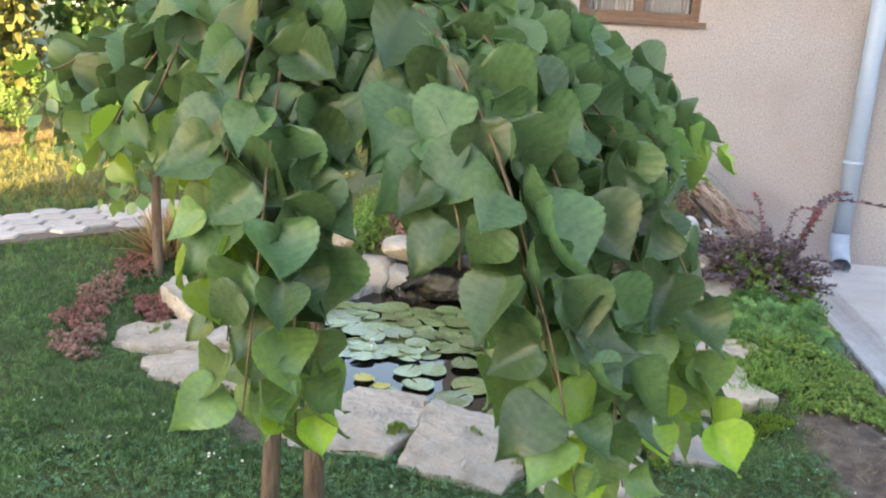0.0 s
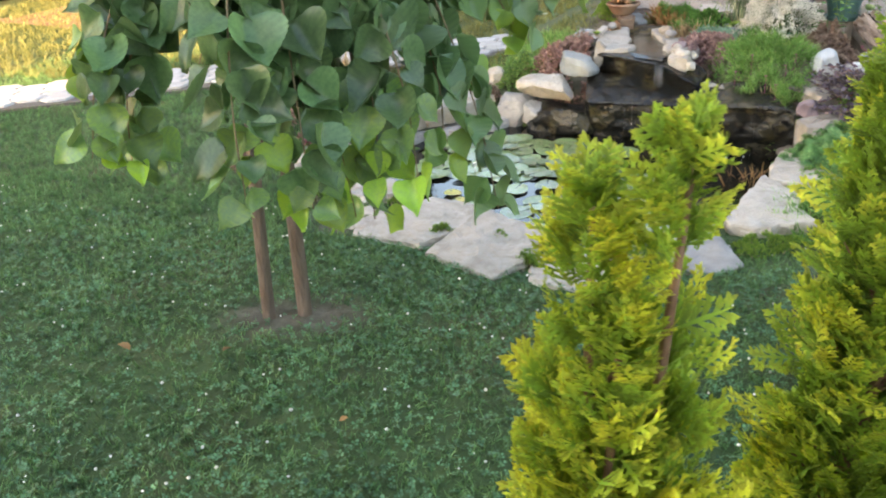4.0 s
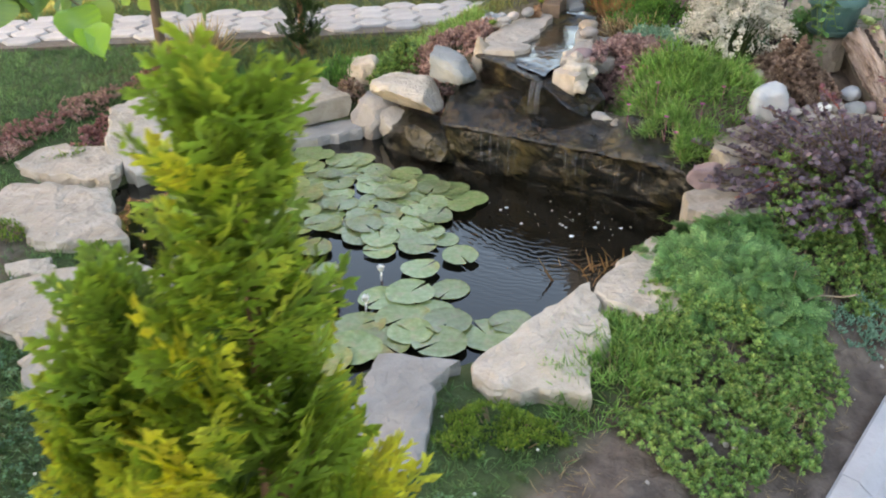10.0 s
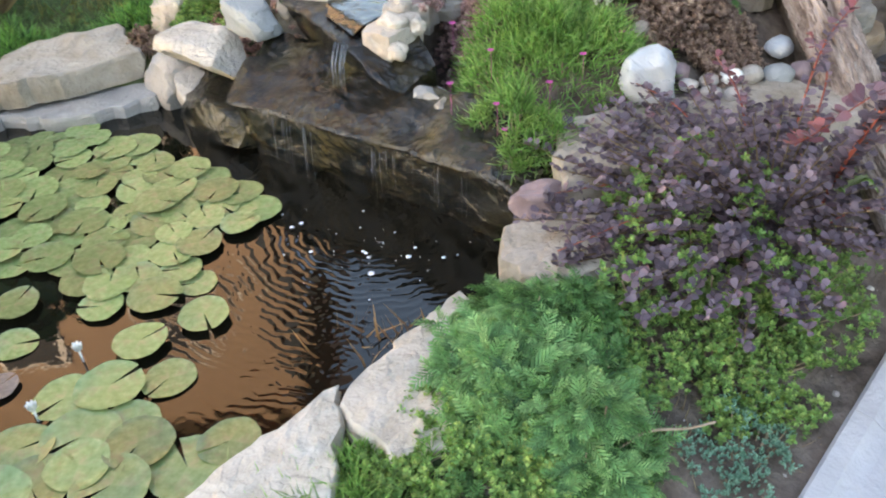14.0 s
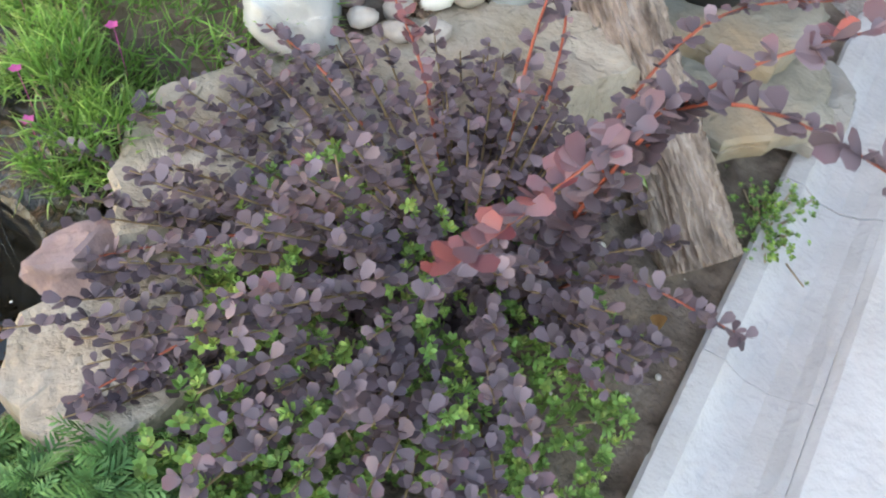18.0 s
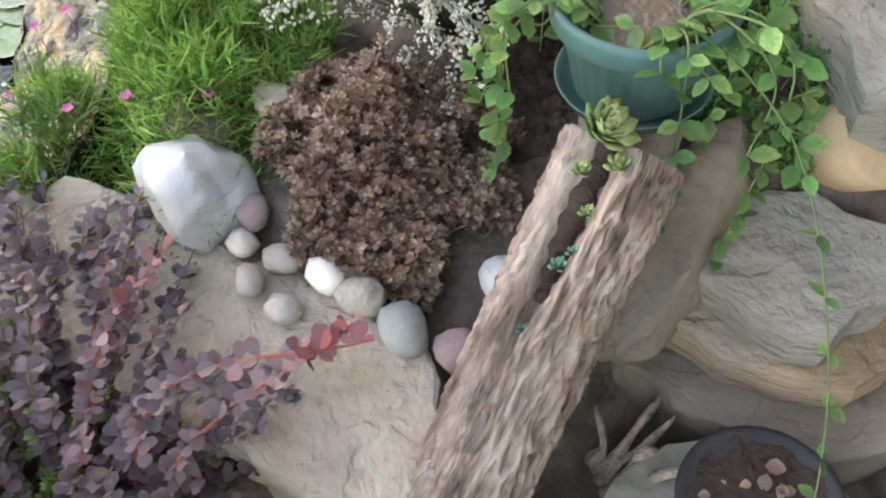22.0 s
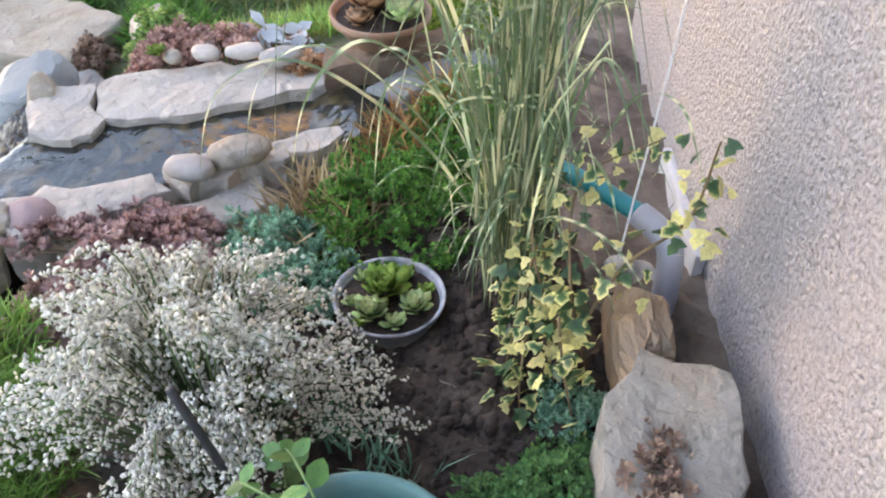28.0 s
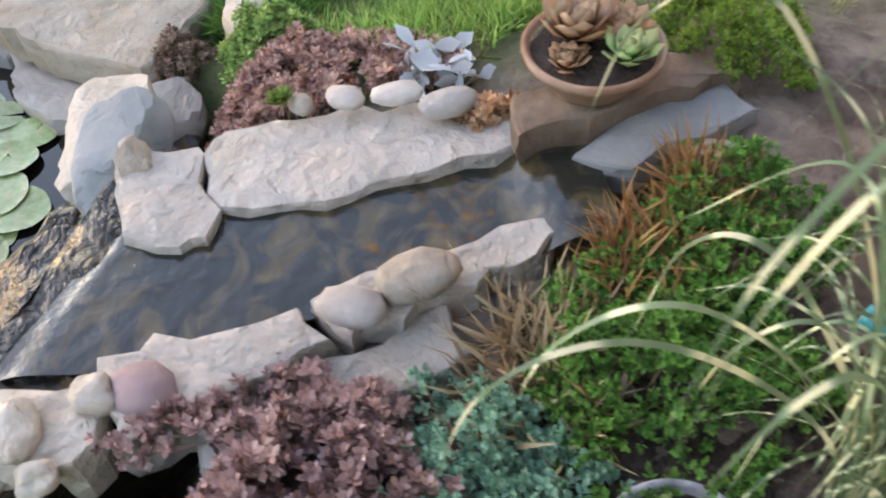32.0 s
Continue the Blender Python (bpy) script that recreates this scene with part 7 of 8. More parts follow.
trail = thing("trailing_shoot", "thin green shoot with small leaves hanging over the rockery", "plant", data=mesh("trailing_shoot", v, f, M["flower_stem"], tint=np.full(len(v), 0.6)))
for k in range(8, len(shoot), 3):
    for side in (-1, 1):
        ob = new("leaf", VMESH[rsm.integers(3)])
        ob.parent = trail
        ob.location, ob.rotation_euler, ob.scale = shoot[k], (rsm.uniform(-0.5, 0.4), rsm.normal(0, 0.3), side * 1.4 + rsm.normal(0, 0.4)), (rsm.uniform(0.016, 0.026),) * 3

# ---- white-flowered shrub, stick ----
rw = np.random.default_rng(52)
shrub = thing("white_flower_shrub", "rounded shrub covered with tiny white flowers", "shrub", (1.04, 1.485, 0.39))
tw, fa_, = [], []
clumps = [(rw.uniform(0, 6.283), rw.random() ** 0.5, rw.uniform(0.75, 1.12)) for _ in range(34)]
for k in range(340):
    ca, cu_, ch = clumps[k % 34]
    a, u = ca + rw.normal(0, 0.20), min(1.12, max(0.02, cu_ + rw.normal(0, 0.10)))
    e = np.array([0.24 * u * math.cos(a), 0.26 * u * math.sin(a), 0.34 * (1 - 0.62 * u ** 2.2) * ch * rw.uniform(0.85, 1.06)])
    mid_ = e * [0.62, 0.62, 0.88] + rw.normal(0, 0.012, 3)
    pts = curve3((e[0] * 0.08, e[1] * 0.08 + 0.03, 0), mid_, e + [0.02 * math.cos(a), 0.02 * math.sin(a), -0.012], n=8)
    tw.append(tube(pts, np.linspace(0.0018, 0.0007, len(pts)), 4))
    q = pts[-int(rw.integers(7, 13)):]
    for p, p2 in zip(q[:-1], q[1:]):
        for w in range(6):
            fa_.append(p + (p2 - p) * rw.random() + rw.normal(0, 0.0048, 3))
v, f, _ = gather(tw)
part("stem", mesh("stem", v, f, M["flower_stem"], tint=np.clip(v[:, 2] * 2, 0, 1)), None, shrub, kind="stuff")
FLOWER = (np.array([(1, 0, 0.1), (0, 1, 0.1), (-1, 0, 0.1), (0, -1, 0.1), (0, 0, 0.6), (0, 0, -0.5)]) * 0.5, [[0, 1, 4], [1, 2, 4], [2, 3, 4], [3, 0, 4], [1, 0, 5], [2, 1, 5], [3, 2, 5], [0, 3, 5]], None)
fa_ = np.array(fa_)
v, f, _ = scatter(FLOWER[0], FLOWER[1], fa_, turn(rw.uniform(0, 6, len(fa_)), rw.uniform(0, 6, len(fa_)), 0), rw.uniform(0.0052, 0.0096, len(fa_)))
part("blossom", mesh("blossom", v, f, M["white_flower"]), None, shrub, kind="stuff")
v, f, _ = tube([(1.17, 1.56, 0.42), (1.21, 1.53, 0.66), (1.23, 1.515, 0.78)], (0.0048, 0.0048, 0.0048), 10)
thing("garden_stake", "thin black plastic stake stuck in the shrub", "stake", data=mesh("garden_stake", v, f, M["black_pot"]))
for i in range(5):
    a = -0.4 + 0.28 * i
    mat_of("grey_leaf_tuft", "tuft of narrow grey-green leaves under the shrub", "plant", disc_of(1.02 + 0.03 * i, 1.66 + 0.02 * i, 0.03, 0.03), 26, BLADE, (0.06, 0.1), M["blue_sedum"], 0.35, 0, 120 + i, "grey-green leaf tufts")

# ---- tall striped grass, ivy, hose ----
rg = np.random.default_rng(61)
reed = thing("striped_grass", "tall ornamental grass with yellow-striped blades", "ornamental grass", (0.83, 1.97, 0.42))
sets = []
for k in range(120):
    a, h = rg.uniform(0, 6.283), rg.uniform(0.32, 0.92)
    wild = rg.random() < 0.42
    lean = h * (rg.uniform(0.22, 0.38) if wild else rg.uniform(0.04, 0.30))
    b = rg.normal(0, 0.04, 2)
    c, s = math.cos(a), min(0.3, 0.8 * math.sin(a))
    end = rg.uniform(0.55, 0.8) if wild else rg.choice([0.75, 1.0])
    pts = curve3((b[0], b[1] * 0.6, -0.02), (b[0] + 0.25 * lean * c, b[1] * 0.6 + 0.25 * lean * s, h * 0.5), (b[0] + 0.7 * lean * c, b[1] * 0.6 + 0.7 * lean * s, h * 0.9), (b[0] + lean * 1.5 * c, b[1] * 0.6 + lean * 1.3 * s, h * end), n=11)
    n = len(pts)
    t = np.gradient(pts, axis=0)
    sd_ = np.cross(t, [rg.normal(0, 0.5), rg.normal(0, 0.5), 1.0])
    sd_ /= np.linalg.norm(sd_, axis=1, keepdims=True) + 1e-9
    w = 0.0020 * np.sin(np.linspace(0.5, 3.1, n))[:, None] * rg.uniform(0.7, 1.3)
    V = np.vstack([pts - sd_ * w, pts + sd_ * w])
    F = [[i, i + 1, n + i + 1, n + i] for i in range(n - 1)]
    band = np.where(np.sin(np.linspace(0, h * rg.uniform(28, 44), n) + rg.uniform(0, 6)) > rg.uniform(0.2, 0.8), 0.98, 0.22) * (0.7 + 0.3 * rg.random())
    sets.append((V, F, np.tile(band, 2)))
for k in range(110):
    a, z0, l = rg.uniform(0, 6.283), rg.uniform(0.05, 0.5), rg.uniform(0.10, 0.24)
    b = rg.normal(0, 0.05, 2)
    c, s = math.cos(a), min(0.35, 0.9 * math.sin(a))
    rise = rg.uniform(0.2, 0.9) * l
    pts = curve3((b[0], b[1] * 0.6, z0), (b[0] + 0.3 * l * c, b[1] * 0.6 + 0.3 * l * s, z0 + 0.7 * rise), (b[0] + 0.7 * l * c, b[1] * 0.6 + 0.7 * l * s, z0 + rise), (b[0] + l * c, b[1] * 0.6 + l * s, z0 + rise * rg.uniform(0.3, 0.9)), n=11)
    n = len(pts)
    sd_ = np.cross(np.gradient(pts, axis=0), [rg.normal(0, 0.5), rg.normal(0, 0.5), 1.0])
    sd_ /= np.linalg.norm(sd_, axis=1, keepdims=True) + 1e-9
    w = 0.0024 * np.sin(np.linspace(0.4, 3.1, n))[:, None] * rg.uniform(0.7, 1.3)
    band = np.where(rg.random(n) < 0.4, 0.98, 0.25) * (0.65 + 0.35 * rg.random())
    sets.append((np.vstack([pts - sd_ * w, pts + sd_ * w]), [[i, i + 1, n + i + 1, n + i] for i in range(n - 1)], np.tile(band, 2)))
for k in range(9):
    a, h, l = -1.75 + rg.normal(0, 0.55), rg.uniform(0.38, 0.72), rg.uniform(0.22, 0.46)
    c, s = math.cos(a), math.sin(a)
    pts = curve3((0, 0, 0), (0.25 * l * c, 0.25 * l * s, 0.62 * h), (0.62 * l * c, 0.62 * l * s, h), (0.88 * l * c, 0.88 * l * s, 0.93 * h), (l * c, l * s, h * rg.uniform(0.45, 0.75)), n=9)
    n = len(pts)
    sd_ = np.cross(np.gradient(pts, axis=0), [rg.normal(0, 0.4), rg.normal(0, 0.4), 1.0])
    sd_ /= np.linalg.norm(sd_, axis=1, keepdims=True) + 1e-9
    w = 0.0030 * np.sin(np.linspace(0.5, 3.1, n))[:, None] * rg.uniform(0.8, 1.3)
    band = np.where(np.sin(np.linspace(0, rg.uniform(20, 34), n)) > 0.35, 0.98, 0.28)
    sets.append((np.vstack([pts - sd_ * w, pts + sd_ * w]), [[i, i + 1, n + i + 1, n + i] for i in range(n - 1)], np.tile(band, 2)))
V, F, T = gather(sets)
part("blade", mesh("blade", V, F, M["reed"], tint=T), None, reed, kind="stuff")
for k in range(7):
    a, h = rg.uniform(2.6, 6.3), rg.uniform(0.6, 0.95)
    pts = curve3((0, 0, 0), (0.1 * math.cos(a), 0.08 * math.sin(a), h * 0.6), (0.3 * math.cos(a), 0.16 * math.sin(a), h), n=8)
    v, f, _ = tube(pts, np.linspace(0.003, 0.0012, len(pts)), 5)
    part("cane", mesh("cane", v, f, M["reed"], tint=np.full(len(v), 0.75)), None, reed)
ivy = thing("variegated_ivy", "trailing ivy with cream-edged green leaves over the rocks", "plant", (1.02, 1.995, 0.44))
IV = (np.array([(0, 0, 0), (0.5, 0.15, 0.02), (0.25, 0.42, 0.02), (0.32, 0.62, 0.0), (0, 1.0, -0.05), (-0.32, 0.62, 0.0), (-0.25, 0.42, 0.02), (-0.5, 0.15, 0.02), (0, 0.38, 0.04)]),
      [[0, 1, 2, 8], [8, 2, 3, 4], [0, 8, 6, 7], [8, 4, 5, 6]])
IMESH = [mesh("leaf", *IV, M["ivy"], tint=t) for t in ([0.2, 1, 1, 1, 1, 1, 1, 1, 0.1], [0.9, 1, 1, 1, 1, 1, 1, 1, 0.9], [0.1, 0.5, 0.3, 1, 1, 0.4, 0.3, 0.6, 0.1], [0.1, 0.3, 0.2, 0.4, 0.5, 0.3, 0.2, 0.3, 0.1])]
ri = np.random.default_rng(71)
IVY_RUNS = [((0, 0.03, 0.03), (-0.02, 0.0, 0.18), (-0.12, 0.04, 0.26), (-0.10, 0.14, 0.33)), ((0, 0, 0), (0.03, -0.03, 0.16), (0.07, -0.03, 0.10), (0.12, -0.02, 0.02)), ((0, 0.02, 0.02), (-0.06, -0.03, 0.15), (-0.13, -0.02, 0.22), (-0.2, 0.03, 0.26)),
            ((-0.03, 0.02, 0.05), (-0.03, -0.04, 0.12), (0.02, -0.07, 0.05), (0.06, -0.08, 0.0)), ((0, 0, 0.05), (0.0, 0.06, 0.2), (0.03, 0.12, 0.3), (0.04, 0.13, 0.42)), ((-0.05, 0, 0.05), (-0.09, -0.02, 0.18), (-0.06, -0.05, 0.1), (-0.02, -0.08, 0.02))]
for run in IVY_RUNS:
    pts = curve3(*run, n=10)
    v, f, _ = tube(pts, np.linspace(0.003, 0.0014, len(pts)), 5)
    part("runner", mesh("runner", v, f, M["stem"]), None, ivy)
    for k in range(50):
        p = pts[ri.integers(2, len(pts))] + ri.normal(0, 0.022, 3)
        ob = new("leaf", IMESH[ri.choice([0, 0, 1, 1, 2, 3])])
        ob.parent = ivy
        ob.location, ob.rotation_euler = p, (ri.uniform(-1.3, 0.1), ri.normal(0, 0.5), ri.uniform(1.6, 5.2))
        ob.scale = (ri.uniform(0.017, 0.032),) * 3
v, f, _ = tube(curve3((0.66, 2.01, 0.60), (0.74, 2.065, 0.60), (0.80, 2.11, 0.598), (0.87, 2.155, 0.593)), 0.015, 14)
thing("water_hose", "teal hose end running into a grey pipe", "hose", data=mesh("water_hose", v, f, M["hose"]))
v, f, _ = tube(curve3((0.862, 2.15, 0.593), (0.90, 2.17, 0.585), (0.925, 2.182, 0.55), (0.93, 2.185, 0.40)), 0.020, 16)
thing("grey_pipe", "grey plastic pipe elbow by the house wall", "pipe", data=mesh("grey_pipe", v, f, M["grey_pipe"]))
v, f, _ = tube(curve3((0.92, 2.10, 0.55), (0.80, 2.19, 0.95), (0.72, 2.23, 1.52)), 0.0018, 5)
thing("string", "thin white string up to the window", "string", data=mesh("string", v, f, M["white_paint"]))

# ---- clods and litter ----
px, py = np.meshgrid(np.linspace(0.56, 1.36, 90), np.linspace(1.50, 2.12, 70), indexing="ij")
pz = land(px, py) + 0.013 + np.array([0.012 * noise.noise(Vector((a * 24, b * 24, 7))) + 0.008 * noise.noise(Vector((a * 60, b * 60, 9))) for a, b in zip(px.ravel(), py.ravel())]).reshape(px.shape)
edge_ = np.minimum.reduce([px - 0.56, 1.36 - px, py - 1.50, 2.12 - py])
pz -= 0.03 * (1 - smooth(edge_, 0.0, 0.05))
pi_ = np.arange(90 * 70).reshape(90, 70)
thing("planting_soil", "dark crumbly planting soil of the raised bed", "soil", kind="structure",
      data=mesh("planting_soil", np.stack([px.ravel(), py.ravel(), pz.ravel()], -1), np.stack([pi_[:-1, :-1], pi_[1:, :-1], pi_[1:, 1:], pi_[:-1, 1:]], -1).reshape(-1, 4), M["soil"]))
rc = np.random.default_rng(81)
cx, cy = rc.uniform(0.70, 1.32, 5200), rc.uniform(1.53, 2.07, 5200)
m = (((cx - 0.825) ** 2 + (cy - 1.775) ** 2) > 0.009) & (((cx - 1.425) ** 2 + (cy - 1.655) ** 2) > 0.016) & (cy < 2.33 - 0.22 * cx)
cx, cy = cx[m], cy[m]
bm = lump(1, 3, 0.5, 0.8, 0, 0.2)
tv = np.array([v.co[:] for v in bm.verts])
tf = [[v.index for v in f.verts] for f in bm.faces]
bm.free()
v, f, _ = scatter(tv, tf, np.stack([cx, cy, land(cx, cy) + 0.012], -1), turn(rc.uniform(0, 6, len(cx)), rc.uniform(0, 6, len(cx)), 0), np.clip(rc.exponential(0.0040, len(cx)), 0.0018, 0.017))
thing("soil_clods", "dark crumbly clods of bed soil", "soil", kind="stuff", data=mesh("soil_clods", v, f, M["soil"]))
lx, ly = rc.uniform(1.3, 2.0, 420), rc.uniform(-1.6, 1.2, 420)
m = (kerb_side(lx, ly) < -0.02) & (kerb_side(lx, ly) > -0.4)
lx, ly = lx[m], ly[m]
v, f, _ = scatter(tv, tf, np.stack([lx, ly, land(lx, ly)], -1), turn(rc.uniform(0, 6, len(lx)), rc.uniform(0, 6, len(lx)), 0), np.clip(rc.exponential(0.004, len(lx)), 0.002, 0.012))
thing("soil_crumbs", "pale crumbs on the bare soil strip", "soil", kind="stuff", data=mesh("soil_crumbs", v, f, M["pebble"]))
for x, y, r in ((-0.97, -2.0, 0.05), (-0.67, -1.92, 0.035), (1.91, 0.95, 0.04), (-0.2, -2.2, 0.025)):
    ob = thing("fallen_leaf", "curled dry brown leaf lying on the ground", "leaf", (x, y, float(land(x, y)) + 0.03), "fallen leaves", data=mesh("fallen_leaf", VL[0] * [1, 1, 3], VL[1], M["rust"], tint=VL[2] + 0.3))
    ob.scale, ob.rotation_euler = (r, r, r), (0.3, 0.2, x * 5)

v, f, _ = tube(curve3((1.52, 0.06, 0.17), (1.56, 0.11, 0.185), (1.62, 0.16, 0.17), (1.66, 0.20, 0.165)), 0.0026, 6)
thing("dead_twig", "pale dead twig lying by the ground cover", "twig", data=mesh("dead_twig", v, f, M["pale_stem"]))
for i, (x, y, z) in enumerate([(0.80, 0.84, 0.34), (0.95, 0.80, 0.33), (1.05, 0.90, 0.36), (0.72, 1.02, 0.42), (1.10, 1.00, 0.40), (0.88, 0.92, 0.41), (1.16, 1.12, 0.42), (1.0, 0.74, 0.30)]):
    v, f, _ = gather([petals(5, 0.011, 0.05, 0.005, 0.003), tube([(0, 0, -0.04), (0.002, 0, 0.05)], 0.0008, 4)])
    thing("wild_pink", "small magenta flower on the grassy cushion", "flower", (x, y, z), "wild pinks", data=mesh("wild_pink", v, f, M["magenta"]))

# dry litter on the bare strip by the kerb
lx, ly = rc.uniform(1.1, 2.0, 5200), rc.uniform(-2.4, 0.4, 5200)
m = (kerb_side(lx, ly) < -0.03) & (kerb_side(lx, ly) > -0.55) & (rc.random(5200) < 0.25 + 0.75 * np.array([noise.noise(Vector((a * 4, b * 4, 1))) > 0.0 for a, b in zip(lx, ly)]))
lx, ly = lx[m], ly[m]
v, f, t_ = scatter(BLADE[0], BLADE[1], np.stack([lx, ly, land(lx, ly) + 0.004], -1), turn(rc.normal(0, 0.4, len(lx)) + 1.35, rc.normal(0, 0.4, len(lx)), rc.uniform(0, 6.28, len(lx))), rc.uniform(0.02, 0.05, len(lx)), BLADE[2])
thing("dry_litter", "scattered dry grass clippings on bare soil", "litter", kind="stuff", data=mesh("dry_litter", v, f, M["dry"], tint=t_))


# ---- lawn ----
def inside(poly, x, y):
    poly = np.array(poly)
    c = np.zeros(x.shape, bool)
    for a, b in zip(poly, np.roll(poly, -1, 0)):
        c ^= ((a[1] > y) != (b[1] > y)) & (x < (b[0] - a[0]) * (y - a[1]) / (b[1] - a[1] + 1e-12) + a[0])
    return c


def lawn_points(rs, n, x0, x1, y0, y1):
    x, y = rs.uniform(x0, x1, n), rs.uniform(y0, y1, n)
    ok = (shore_distance(x, y) > 0.10) & (rs.random(n) > 1.15 * bare(x, y)) & (kerb_side(x, y) < -0.06)
    b = (x - PATH_P[0]) * PATH_V[0] + (y - PATH_P[1]) * PATH_V[1]
    ok &= (b < -0.01) | (b > 0.66)
    for outline, *_ in SLABS:
        c = np.mean(outline, 0)
        ok &= ~inside((np.array(outline) - c) * 1.02 + c, x, y)
    patch = np.array([noise.noise(Vector((a * 1.7, c * 1.7, 0))) for a, c in zip(x, y)])
    ok &= rs.random(n) < 0.85 + 0.5 * patch
    return x[ok], y[ok]


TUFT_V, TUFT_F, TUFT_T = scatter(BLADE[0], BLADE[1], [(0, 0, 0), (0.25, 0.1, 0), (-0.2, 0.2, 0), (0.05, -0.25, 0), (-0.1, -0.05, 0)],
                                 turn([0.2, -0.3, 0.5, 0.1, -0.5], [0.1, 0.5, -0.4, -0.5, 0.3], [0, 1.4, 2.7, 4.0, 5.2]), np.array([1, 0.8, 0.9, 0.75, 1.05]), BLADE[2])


def lawn(name, label, n, area, size, mat, seed, template=(TUFT_V, TUFT_F, TUFT_T), lift=0.0, tilt=0.35):
    rs = np.random.default_rng(seed)
    x, y = lawn_points(rs, n, *area)
    R = turn(rs.normal(0, tilt, len(x)), rs.normal(0, tilt, len(x)), rs.uniform(0, 6.28, len(x)))
    z = land(x, y) - 0.003 + lift * rs.random(len(x))
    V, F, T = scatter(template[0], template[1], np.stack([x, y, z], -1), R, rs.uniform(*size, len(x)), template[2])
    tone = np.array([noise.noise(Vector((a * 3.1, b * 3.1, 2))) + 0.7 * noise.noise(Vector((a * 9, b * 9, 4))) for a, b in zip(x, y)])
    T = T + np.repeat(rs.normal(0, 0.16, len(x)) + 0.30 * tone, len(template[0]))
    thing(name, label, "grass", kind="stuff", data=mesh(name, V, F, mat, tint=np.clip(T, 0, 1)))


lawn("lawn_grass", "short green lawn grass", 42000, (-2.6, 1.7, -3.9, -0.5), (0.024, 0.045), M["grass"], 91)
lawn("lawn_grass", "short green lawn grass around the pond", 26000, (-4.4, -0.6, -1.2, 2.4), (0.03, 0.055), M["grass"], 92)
CL = (np.vstack([(OVAL[0] * [1.5, 0.9, 1] + [0, 0.08, 0]) @ turn(0.1, 0, a)[0].T for a in (0, 2.1, 4.2)]), [[i + o for i in g] for o in (0, 6, 12) for g in OVAL[1]], np.tile(OVAL[2], 3))
lawn("lawn_clover", "low clover leaves among the grass", 30000, (-2.6, 1.6, -3.9, -0.9), (0.007, 0.014), M["clover"], 93, CL, 0.028, 0.35)
ball = (np.array([(math.cos(a) * r, math.sin(a) * r, z) for r, z in ((0.6, 0), (1, 0.5), (0.6, 1.1)) for a in np.linspace(0, 2 * math.pi, 7)[:-1]] + [(0, 0, 1.25)]),
        [[r * 6 + k, r * 6 + (k + 1) % 6, r * 6 + 6 + (k + 1) % 6, r * 6 + 6 + k] for r in (0, 1) for k in range(6)] + [[12 + k, 12 + (k + 1) % 6, 18] for k in range(6)], np.full(19, 0.5))
lawn("clover_flowers", "small white clover heads in the lawn", 700, (-2.6, 1.6, -3.9, -0.6), (0.003, 0.006), M["clover_flower"], 94, ball, 0.035, 0.2)
lawn("far_lawn", "yellow-lit lawn beyond the path", 22000, (-7.0, 0.4, 1.3, 6.5), (0.05, 0.09), M["sunlit_grass"], 95)

# ---- beyond the path ----
rr = np.random.default_rng(33)
bx = [(-4.30, 3.0), (-3.2, 5.6), (-2.0, 7.2), (-2.6, 8.6), (-5.6, 7.2), (-6.5, 3.5)]
c = np.mean(bx, 0)
bm = bmesh.new()
bm.faces.new([bm.verts.new((x, y, 0.145)) for x, y in bx])
bmesh.ops.subdivide_edges(bm, edges=bm.edges[:], cuts=6, use_grid_fill=True)
for v in bm.verts:
    v.co.z += 0.02 * noise.noise(v.co * 3)
me = bpy.data.meshes.new("soil_bed")
bm.to_mesh(me)
bm.free()
M["warm_soil"] = material("warm_soil", [(0.3, (0.2, 0.11, 0.06)), (0.7, (0.34, 0.2, 0.12))], 0.95, 5, 10, 0.6, 30)
me.materials.append(M["warm_soil"])
thing("soil_bed", "warm brown planting bed beyond the lawn", "flower bed", kind="structure", data=me)
for i, (x, y, s) in enumerate([(-4.5, 4.2, 0.28), (-4.0, 5.3, 0.22), (-4.9, 3.6, 0.2), (-3.4, 6.6, 0.3), (-5.2, 5.0, 0.4), (-4.4, 6.6, 0.45), (-3.1, 8.0, 0.5)]):
    mat_of("bed_shrub", "small yellow-green shrub in the far bed", "shrub", disc_of(x, y, s, s), 700, SPRIG, (s * 0.18, s * 0.3), M["sunlit_grass" if i % 2 == 0 else "cover"], 0.6, s * 0.3, 140 + i, "shrubs in the far bed", dome=s * 1.3)
for i, (x, y) in enumerate([(-4.36, 5.06), (-4.2, 2.5)]):
    v, f, _ = tube(curve3((x, y, 0.1), (x - 0.05, y, 0.9), (x - 0.12, y + 0.05, 2.0)), np.linspace(0.06, 0.035, 24), 9)
    t = thing("young_tree", "young tree with a pale trunk beyond the path", "tree", (0, 0, 0), "young trees")
    part("trunk", mesh("trunk", v, f, M["sandstone"]), None, t)
    pts = rr.normal(0, 0.42, (1400, 3)) * [1, 1, 0.6] + [x - 0.12, y, 2.3]
    V, F, T = scatter(*SIMPLE_LEAF[:2], pts, turn(rr.uniform(-1, 1, 1400), rr.uniform(-1, 1, 1400), rr.uniform(0, 6, 1400)), rr.uniform(0.06, 0.1, 1400), SIMPLE_LEAF[2])
    part("crown", mesh("crown", V, F, M["elm"], tint=T), None, t, kind="stuff")

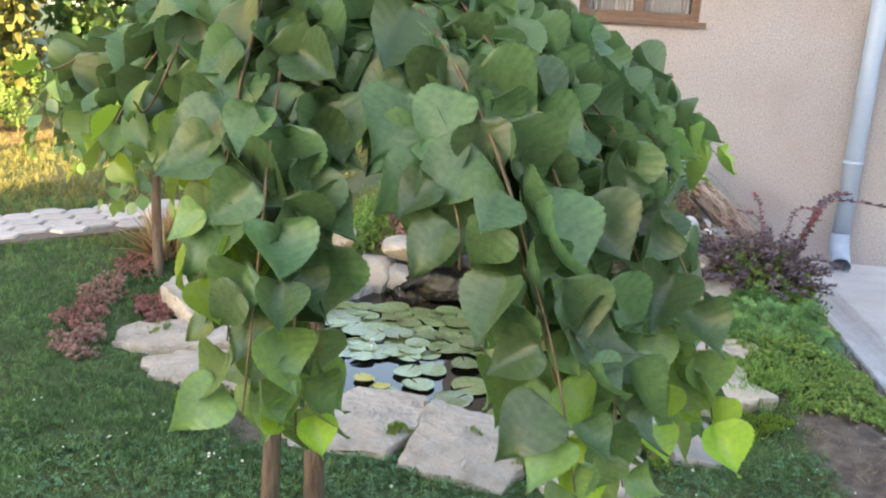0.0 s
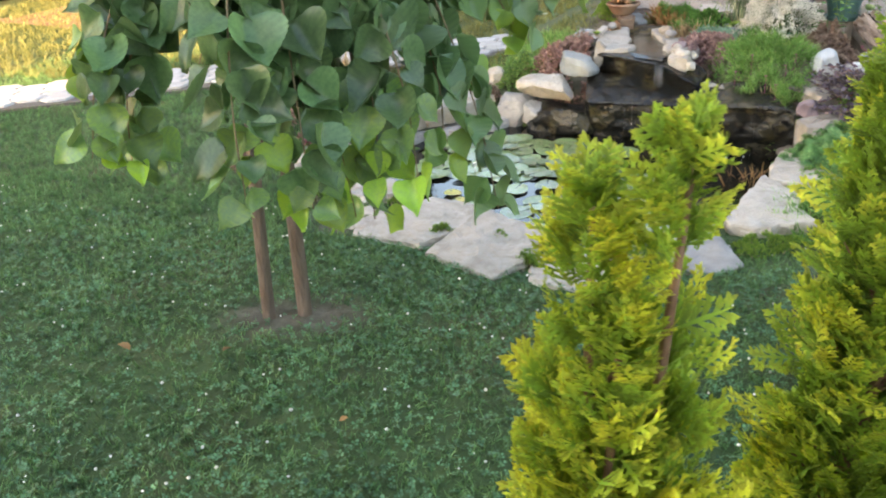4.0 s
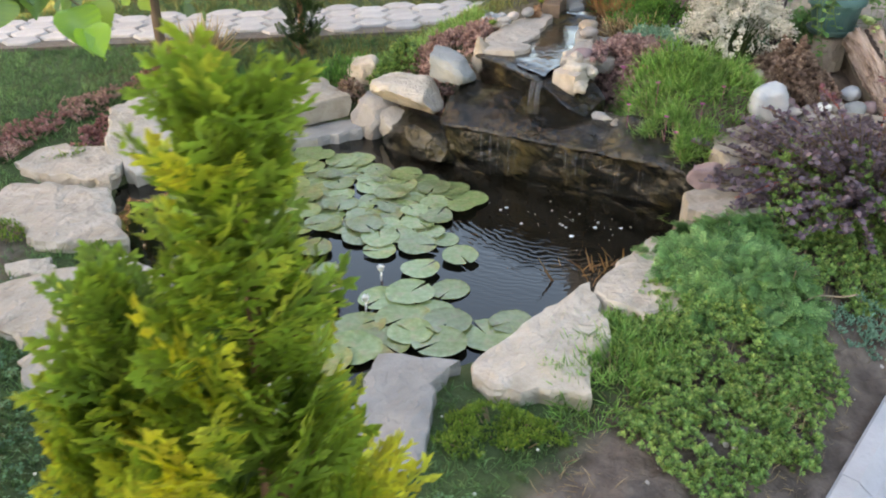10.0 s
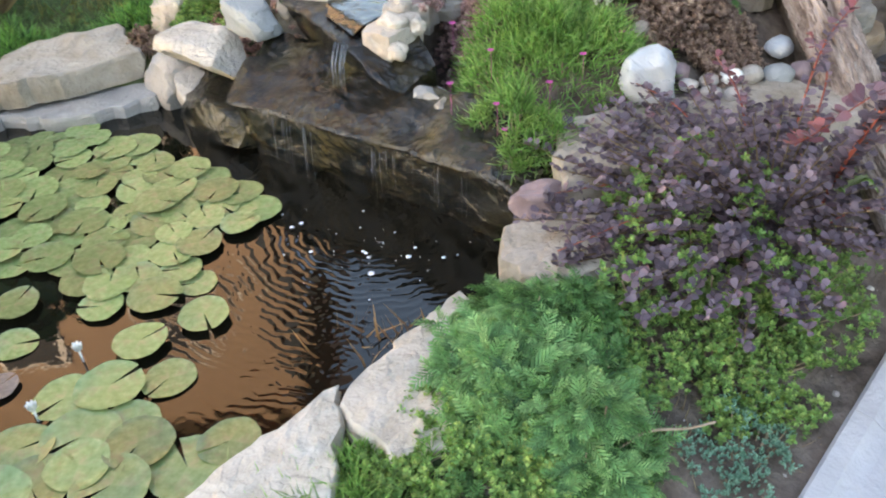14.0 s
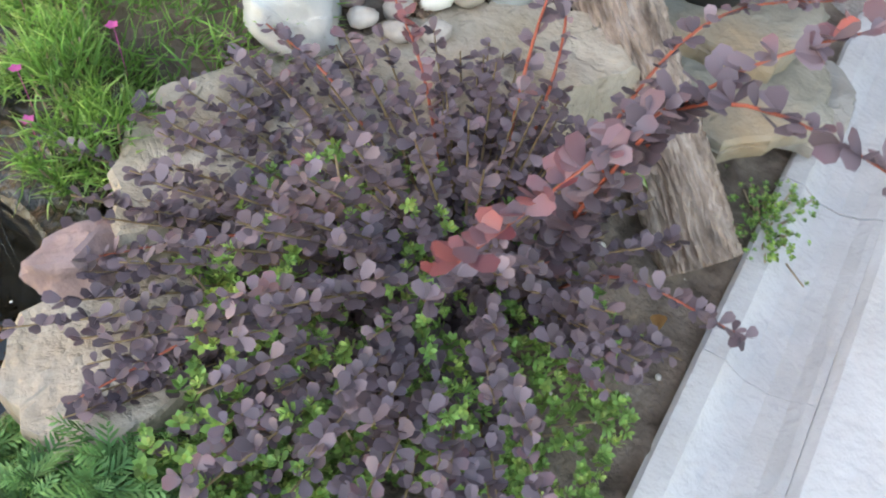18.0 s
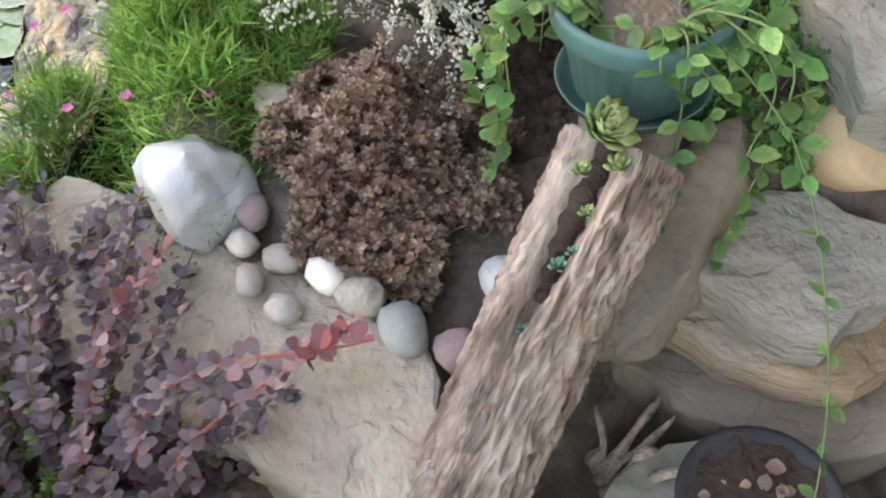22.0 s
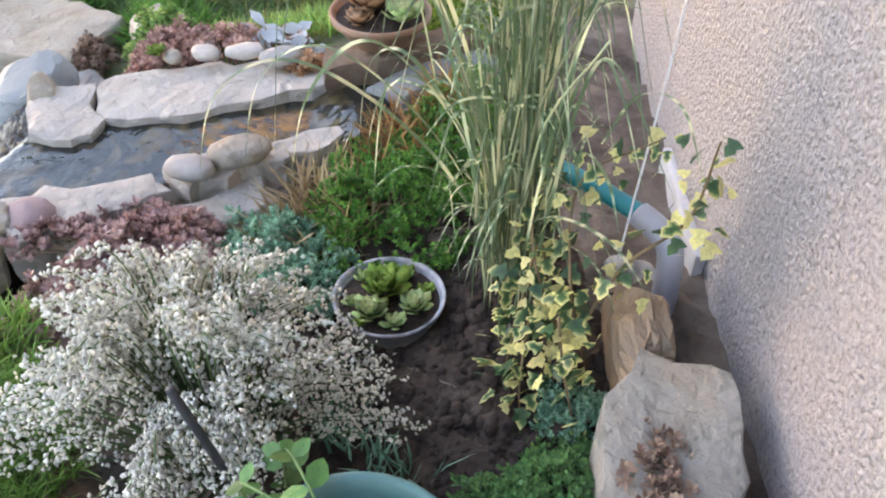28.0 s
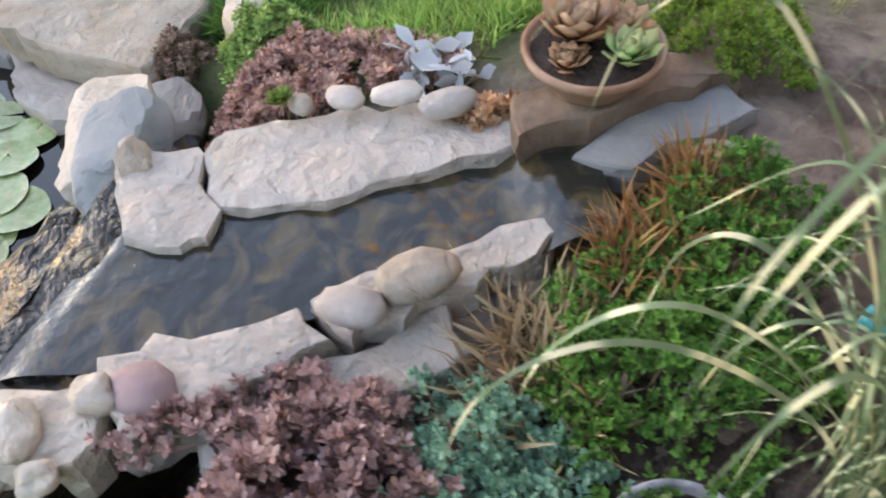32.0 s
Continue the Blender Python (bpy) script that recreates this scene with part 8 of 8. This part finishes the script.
for i, (x, y, s, h) in enumerate([(-3.6, 9.3, 0.9, 2.3), (-5.0, 8.2, 0.9, 2.6), (-6.4, 7.2, 1.0, 2.4), (-7.8, 6.2, 1.0, 2.6), (-9.4, 5.2, 1.1, 2.4)]):
    tb = thing("tall_bush", "tall sunlit garden bush before the neighbouring house", "bush", (x, y - 1.6, 0.1), "tall bushes")
    for k in range(5):
        e = (rr.normal(0, s * 0.4), rr.normal(0, s * 0.3), h * rr.uniform(0.5, 0.9))
        v, f, _ = tube(curve3((0.05 * k, 0, -0.05), (e[0] * 0.4, e[1] * 0.4, e[2] * 0.5), e), np.linspace(0.03, 0.008, 24), 6)
        part("trunk", mesh("trunk", v, f, M["bark"]), None, tb)
    n = 2600
    d = rr.normal(0, 1, (n, 3))
    d /= np.linalg.norm(d, axis=1, keepdims=True)
    rad = (0.55 + 0.45 * rr.random(n)) * (1 + 0.25 * np.sin(d[:, 0] * 5 + i) * np.cos(d[:, 2] * 6) + 0.15 * np.sin(d[:, 1] * 11))
    pts = d * rad[:, None] * [s, s * 0.8, h * 0.5] + [0, 0, h * 0.55]
    V, F, T = scatter(*SIMPLE_LEAF[:2], pts, turn(rr.uniform(-1, 1, n), rr.uniform(-1, 1, n), rr.uniform(0, 6, n)), rr.uniform(0.08, 0.16, n), SIMPLE_LEAF[2])
    part("crown", mesh("crown", V, F, M["sunlit_grass" if i % 2 else "cover"], tint=T), None, tb, kind="stuff")

# neighbour's tall house, mirrored in the pond
nb = thing("neighbour_house", "tall neighbouring house with salmon rendered walls", "house", (-5.75, 6.9, 0.1))
nb.rotation_euler = (0, 0, math.atan2(0.55, 0.83))
boxes("wall", [(-13.0, 0.0, 0.0, 7.0, 0.0, 10.0)], M["pink_wall"], nb)
rbm = bmesh.new()
rv = [rbm.verts.new(p) for p in ((-13.5, -0.6, 10.0), (0.5, -0.6, 10.0), (0.5, 7.6, 10.0), (-13.5, 7.6, 10.0), (-13.5, 3.5, 12.6), (0.5, 3.5, 12.6))]
for q in ((0, 1, 5, 4), (2, 3, 4, 5), (0, 4, 3), (1, 2, 5), (3, 2, 1, 0)):
    rbm.faces.new([rv[i] for i in q])
part("roof", rbm, M["roof"], nb, flat=True)
for i in range(4):
    for z in (1.2, 4.2, 6.8):
        wf = boxes("window", [(-9.6 + 2.5 * i, -8.5 + 2.5 * i, -0.04, 0.02, z, z + 1.3)], M["white_paint"], nb, "white-framed window")
        boxes("pane", [(-9.5 + 2.5 * i, -8.6 + 2.5 * i, -0.045, -0.041, z + 0.08, z + 1.22)], M["black_pot"], wf)

# unseen house-shaped block, added to keep the low sun off the garden
sh = thing("rear_house", "unseen house-shaped block added to shade the garden", "house", (-9.7, -16.0, 0.0))
boxes("wall", [(0.0, 24.0, -6.0, 0.0, 0.0, 8.5)], M["plaster"], sh)
rbm = bmesh.new()
rv = [rbm.verts.new(p) for p in ((-0.3, -6.4, 8.5), (24.3, -6.4, 8.5), (24.3, 0.4, 8.5), (-0.3, 0.4, 8.5), (-0.3, -3, 10.3), (24.3, -3, 10.3))]
for q in ((0, 1, 5, 4), (2, 3, 4, 5), (0, 4, 3), (1, 2, 5), (3, 2, 1, 0)):
    rbm.faces.new([rv[i] for i in q])
part("roof", rbm, M["roof"], sh, flat=True)
